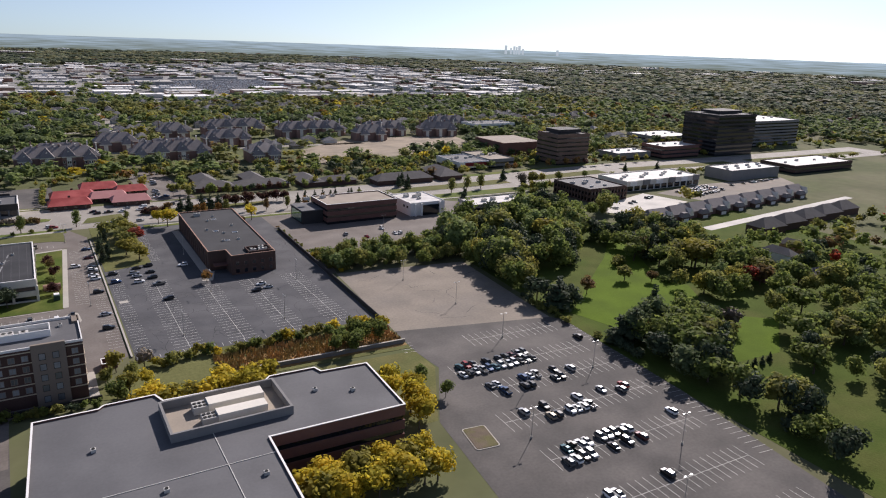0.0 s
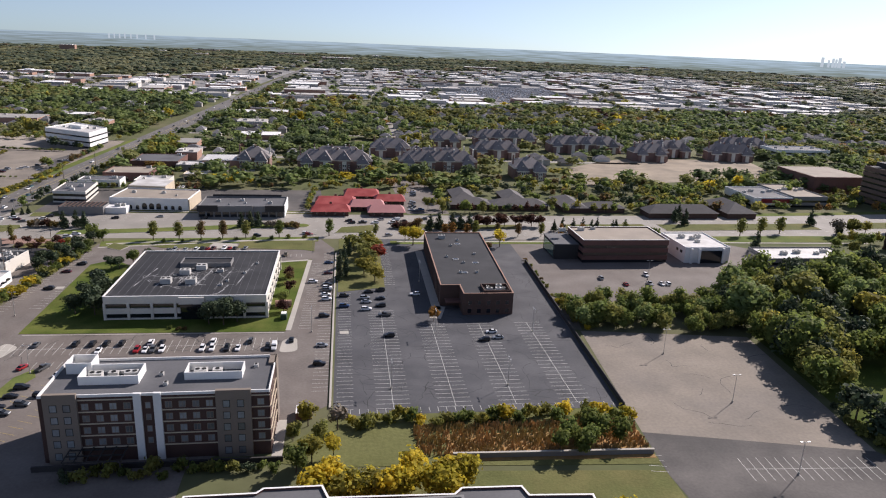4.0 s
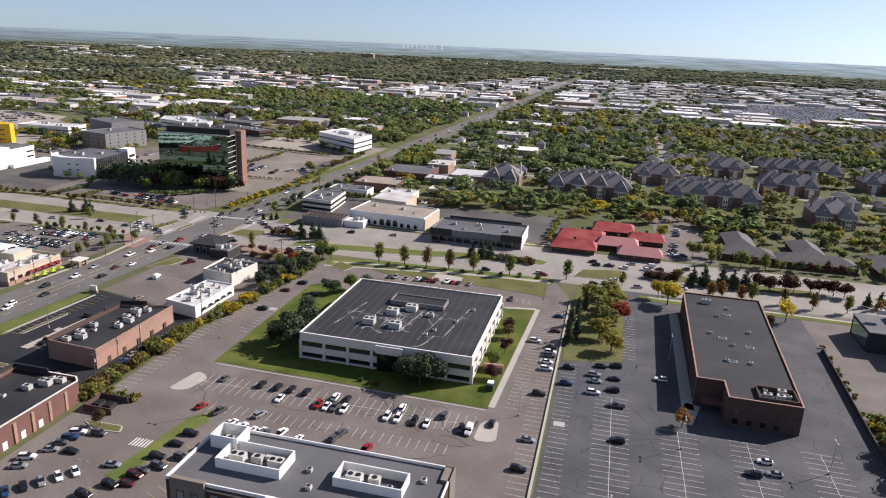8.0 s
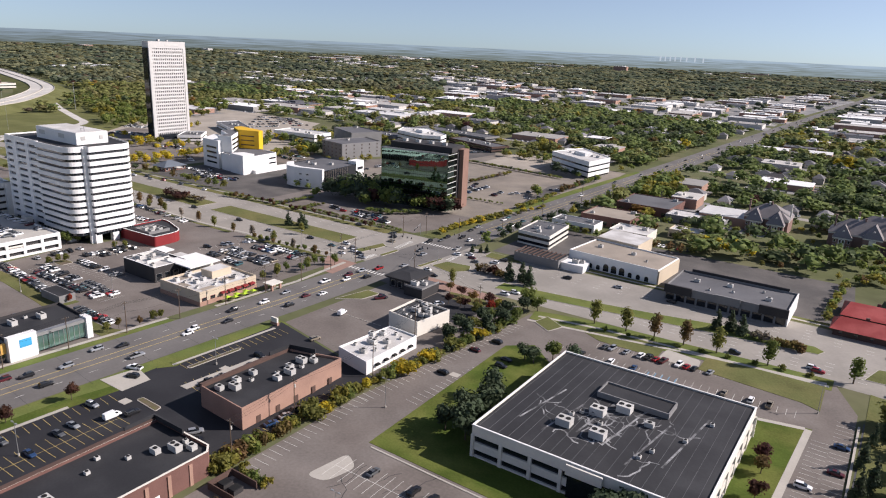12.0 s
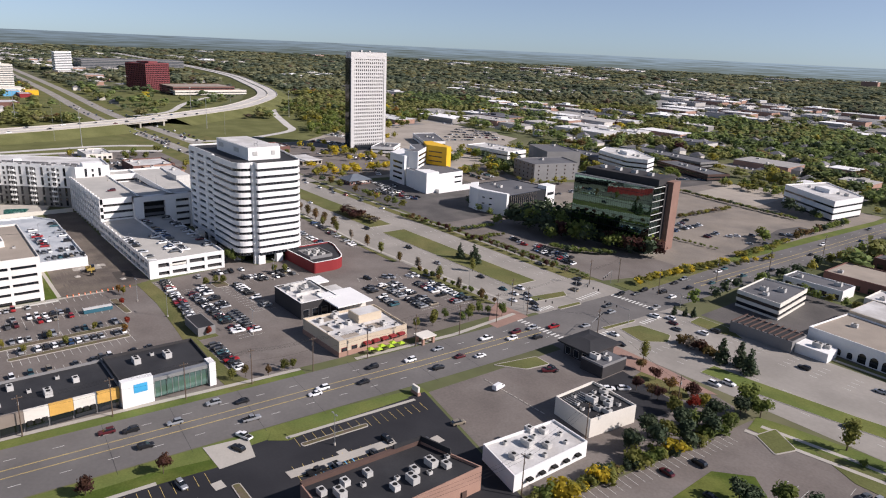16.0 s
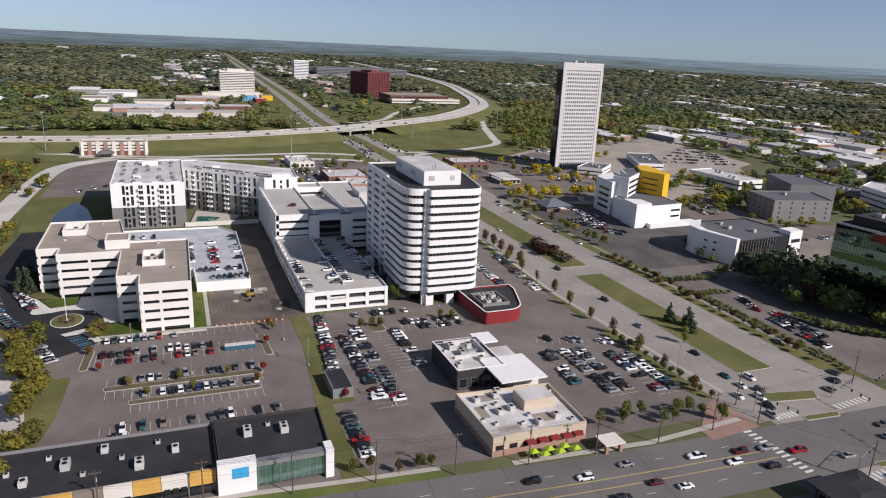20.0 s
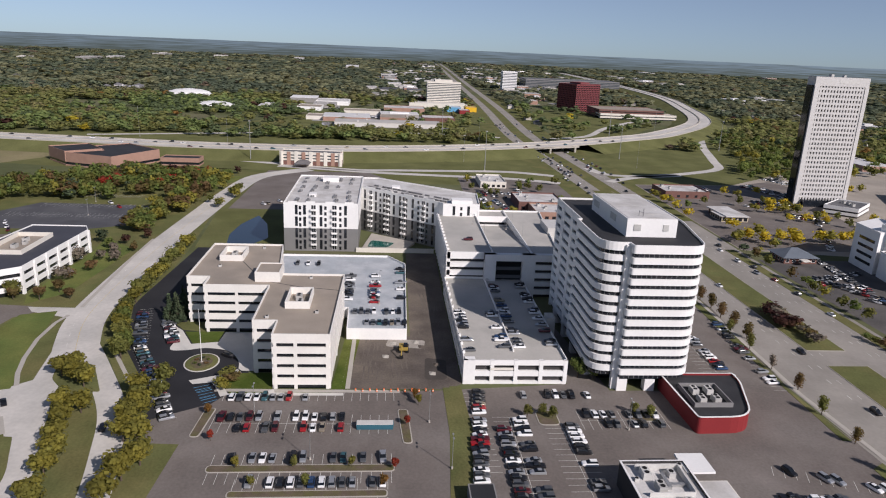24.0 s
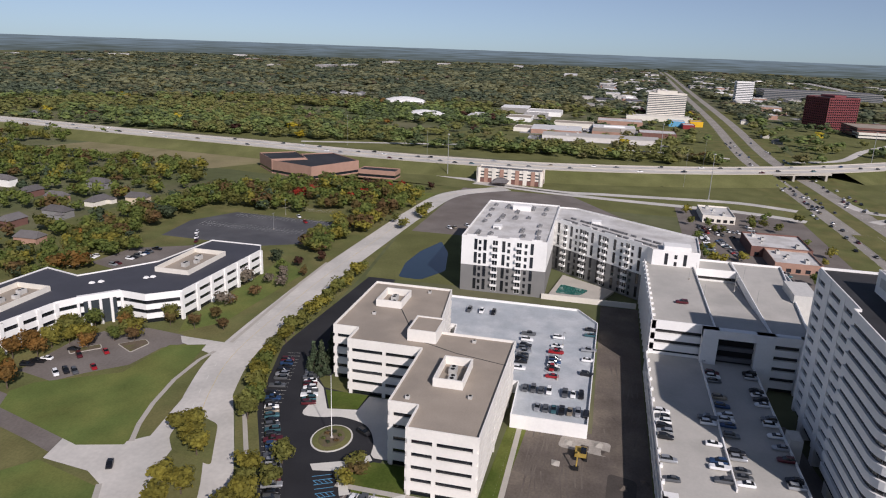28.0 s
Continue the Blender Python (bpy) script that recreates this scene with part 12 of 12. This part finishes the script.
def lamp_post(x, y, h=11.0, arms=2, deg=0.0, z=0.0):
    key = (h, arms)
    m = pose(x, y, z, 0, 0, deg)
    if key in LAMPS:
        return copy_thing(LAMPS[key], m)
    e = thing("street_lamp", "tall metal lamp post with box heads on a lot", "lamp", m, "lamp posts")
    part("base", Geo().cyl(0, 0, 0, 0.8, 0.32), CONCRETE, e)
    part("pole", Geo().cyl(0, 0, 0.8, h, 0.11, 0.07), METAL, e)
    for s in ((-1, 1) if arms == 2 else (1,)):
        part("arm", Geo().tube((0, 0, h - 0.1), (s * 1.0, 0, h), 0.05), METAL, e)
        part("lamp_head", Geo().box(min(s * 0.7, s * 1.5), max(s * 0.7, s * 1.5), -0.22, 0.22, h - 0.1, h + 0.12), METAL, e)
    LAMPS[key] = e
    return e


for x, y, d in ((125, 173, 0), (122, 132, 0), (137, 94.5, 0), (118, 212, 0), (125, 42, 0), (104, 92, 0), (86, 66, 0), (100, 20, 0), (9, 190, 90), (50, 190, 90), (30, 236, 90), (71, 236, 90), (-20, 240, 90), (-114, 209, 0), (-141, 262, 0),
                (-120, 165, 0), (-337, 200, 0), (-332, 240, 0), (-296, 262, 0), (-357, 235, 0), (-300, 336, 0), (-290, 372, 0), (-352, 298, 0), (-362, 180, 0), (-208, 248, 0), (-204, 178, 0), (30, 300, 90), (-24, 350, 0), (150, 300, 0), (-612, 30, 0), (-650, 20, 0)):
    lamp_post(x, y, 10.5, 2, d)
for x, y in ((-420, 249.8), (-470, 268), (-530, 268), (-520, 285), (-450, 218), (-480, 218)):
    lamp_post(x, y, 6.0, 1, 30, 8.2 if x > -440 and y > 240 else 20.4 if y > 240 and x < -472 else 3.8)
for x, y in ((-880, 60), (-870, 300), (-985, 330), (-1085, 520), (-980, -60), (-1180, 620), (-860, 480)):
    lamp_post(x, y, 34.0, 2, 20)


def utility_pole(x, y, h=13.5, deg=90.0):
    m = pose(x, y, 0, 0, 0, deg)
    if "util" in LAMPS:
        return copy_thing(LAMPS["util"], m)
    e = thing("utility_pole", "brown wooden utility pole with a crossarm", "utility pole", m, "utility poles")
    part("pole", Geo().cyl(0, 0, 0, h, 0.19, 0.12), WOOD, e)
    part("crossarm", Geo().box(-1.4, 1.4, -0.08, 0.08, h - 1.0, h - 0.82), WOOD, e)
    for k in (-1.2, -0.5, 0.5, 1.2):
        part("insulator", Geo().cyl(k, 0, h - 0.82, h - 0.6, 0.06), METAL, e)
    part("transformer", Geo().cyl(0.0, 0.34, h - 3.4, h - 2.4, 0.26), UNIT, e)
    LAMPS["util"] = e
    return e


poles = [(-264, 176), (-261, 200), (-259, 222), (-257, 244), (-254, 266), (-252, 288), (-251, 310), (-250, 332), (-251, 354), (-250, 372)]
for x, y in poles:
    utility_pole(x, y)
side = [(-160, 352), (-166, 312), (-158, 276), (-160, 240), (-156, 212)]
for x, y in side:
    utility_pole(x, y, deg=0)
for x, y in ((-233, 448), (-226, 490), (-222, 540), (-218, 600), (-256, 446), (-262, 430), (-215, 378), (-262, 374)):
    utility_pole(x, y)


def wires(pts, offs, h, name="power_line"):
    e = thing(name, "thin sagging overhead wires between wooden poles", "wires")
    for off in offs:
        run = [(x0 + (x1 - x0) * k / 6 + off, y0 + (y1 - y0) * k / 6, h - 3.2 * (k / 6) * (1 - k / 6)) for (x0, y0), (x1, y1) in zip(pts, pts[1:]) for k in range(6)]
        run.append((pts[-1][0] + off, pts[-1][1], h))
        rings = [(x + dx, y + dx, z + dz) for x, y, z in run for dx, dz in ((-0.018, -0.015), (0.018, -0.015), (0.0, 0.03))]
        part("wire", Geo().add(rings, [(3 * i + j, 3 * i + (j + 1) % 3, 3 * i + 3 + (j + 1) % 3, 3 * i + 3 + j) for i in range(len(run) - 1) for j in range(3)]), BLACK, e)


wires(poles, (-1.2, -0.5, 0.5, 1.2), 12.8)
wires(poles, (0.1,), 9.0)
wires(side, (-1.2, 0.0, 1.2), 12.8)
wires([(-250, 372), (-256, 446), (-300, 470)], (-0.6, 0.6), 12.6)
wires([(-250, 354), (-215, 378), (-160, 352)], (0.0,), 10.5)
wires([(-250, 332), (-285, 330)], (0.0,), 10.0)


def signal(x, y, deg, arm=14.0):
    e = thing("traffic_signal", "traffic signal mast with hanging lights", "traffic light", pose(x, y, 0, 0, 0, deg), "traffic signals")
    part("mast", Geo().cyl(0, 0, 0, 7.2, 0.16, 0.12), METAL, e)
    part("mast_arm", Geo().tube((0, 0, 6.8), (arm, 0, 7.0), 0.1, 0.06), METAL, e)
    for k in (0.5, 0.75, 0.97):
        part("signal_head", Geo().box(arm * k - 0.2, arm * k + 0.2, -0.18, 0.18, 5.9, 6.95), BLACK, e)


for x, y, d in ((-256, 376, 20), (-217, 376, 110), (-216, 441, 200), (-257, 441, 290), (-256, 412, 0), (-217, 402, 180)):
    signal(x, y, d)

# tall masts of the interchange
for x, y in ((-820, 315), (-1051, 291), (-920, 481), (-1087, 521), (-840, 90), (-1010, 640)):
    e = thing("light_mast", "very tall grey highway light mast on grass", "street lamp", pose(x, y, 0), "highway masts")
    part("pole", Geo().cyl(0, 0, 0, 38, 0.42, 0.16, 8), METAL, e)
    part("base", Geo().cyl(0, 0, 0, 0.5, 0.9, 0.9, 10), CONCRETE, e)
    part("lamp_ring", Geo().cyl(0, 0, 37.4, 37.9, 1.1, 1.1, 10), UNIT, e)
# reeds, and small plants of the roundabout, as one mass
rs = random.Random(3)
g = Geo()
for _ in range(2600):
    x, y = rs.uniform(14, 84), rs.uniform(148.5, 165)
    h, a = rs.uniform(0.8, 1.9), rs.uniform(0, 3.14)
    dx, dy = 0.35 * math.cos(a), 0.35 * math.sin(a)
    g.add([(x - dx, y - dy, 0.1), (x + dx, y + dy, 0.1), (x + dx * 0.6 + 0.2, y + dy * 0.6, h), (x - dx * 0.6, y - dy * 0.6 + 0.2, h)], [(0, 1, 2, 3)])
laid("reeds", g, REED, "stand of brown dry reeds and weeds", "reeds", "stuff")

# barrels between the dirt yard and the lot
for k in range(12):
    e = thing("traffic_barrel", "orange and white traffic barrel beside a dirt yard", "barrel", pose(-377.6 + 0.5 * (k % 2), 211 + k * 2.4, 0.03), "traffic barrels")
    part("drum", Geo().cyl(0, 0, 0.06, 1.05, 0.3, 0.24), surface("barrel_orange", (0.75, 0.16, 0.02), 0.2, 1, 0.2, 0.5) if k == 0 else bpy.data.materials["barrel_orange"], e)
    part("stripe", Geo().cyl(0, 0, 0.4, 0.6, 0.292, 0.28), WHITE, e, "white reflective stripe")
    part("base", Geo().cyl(0, 0, 0.0, 0.06, 0.42, 0.42), BLACK, e)
for x, y, c in ((-404.5, 222.5, "white"), (-409, 233, "grey")):
    car(x, y, 95, c, "pickup", z=0.05)
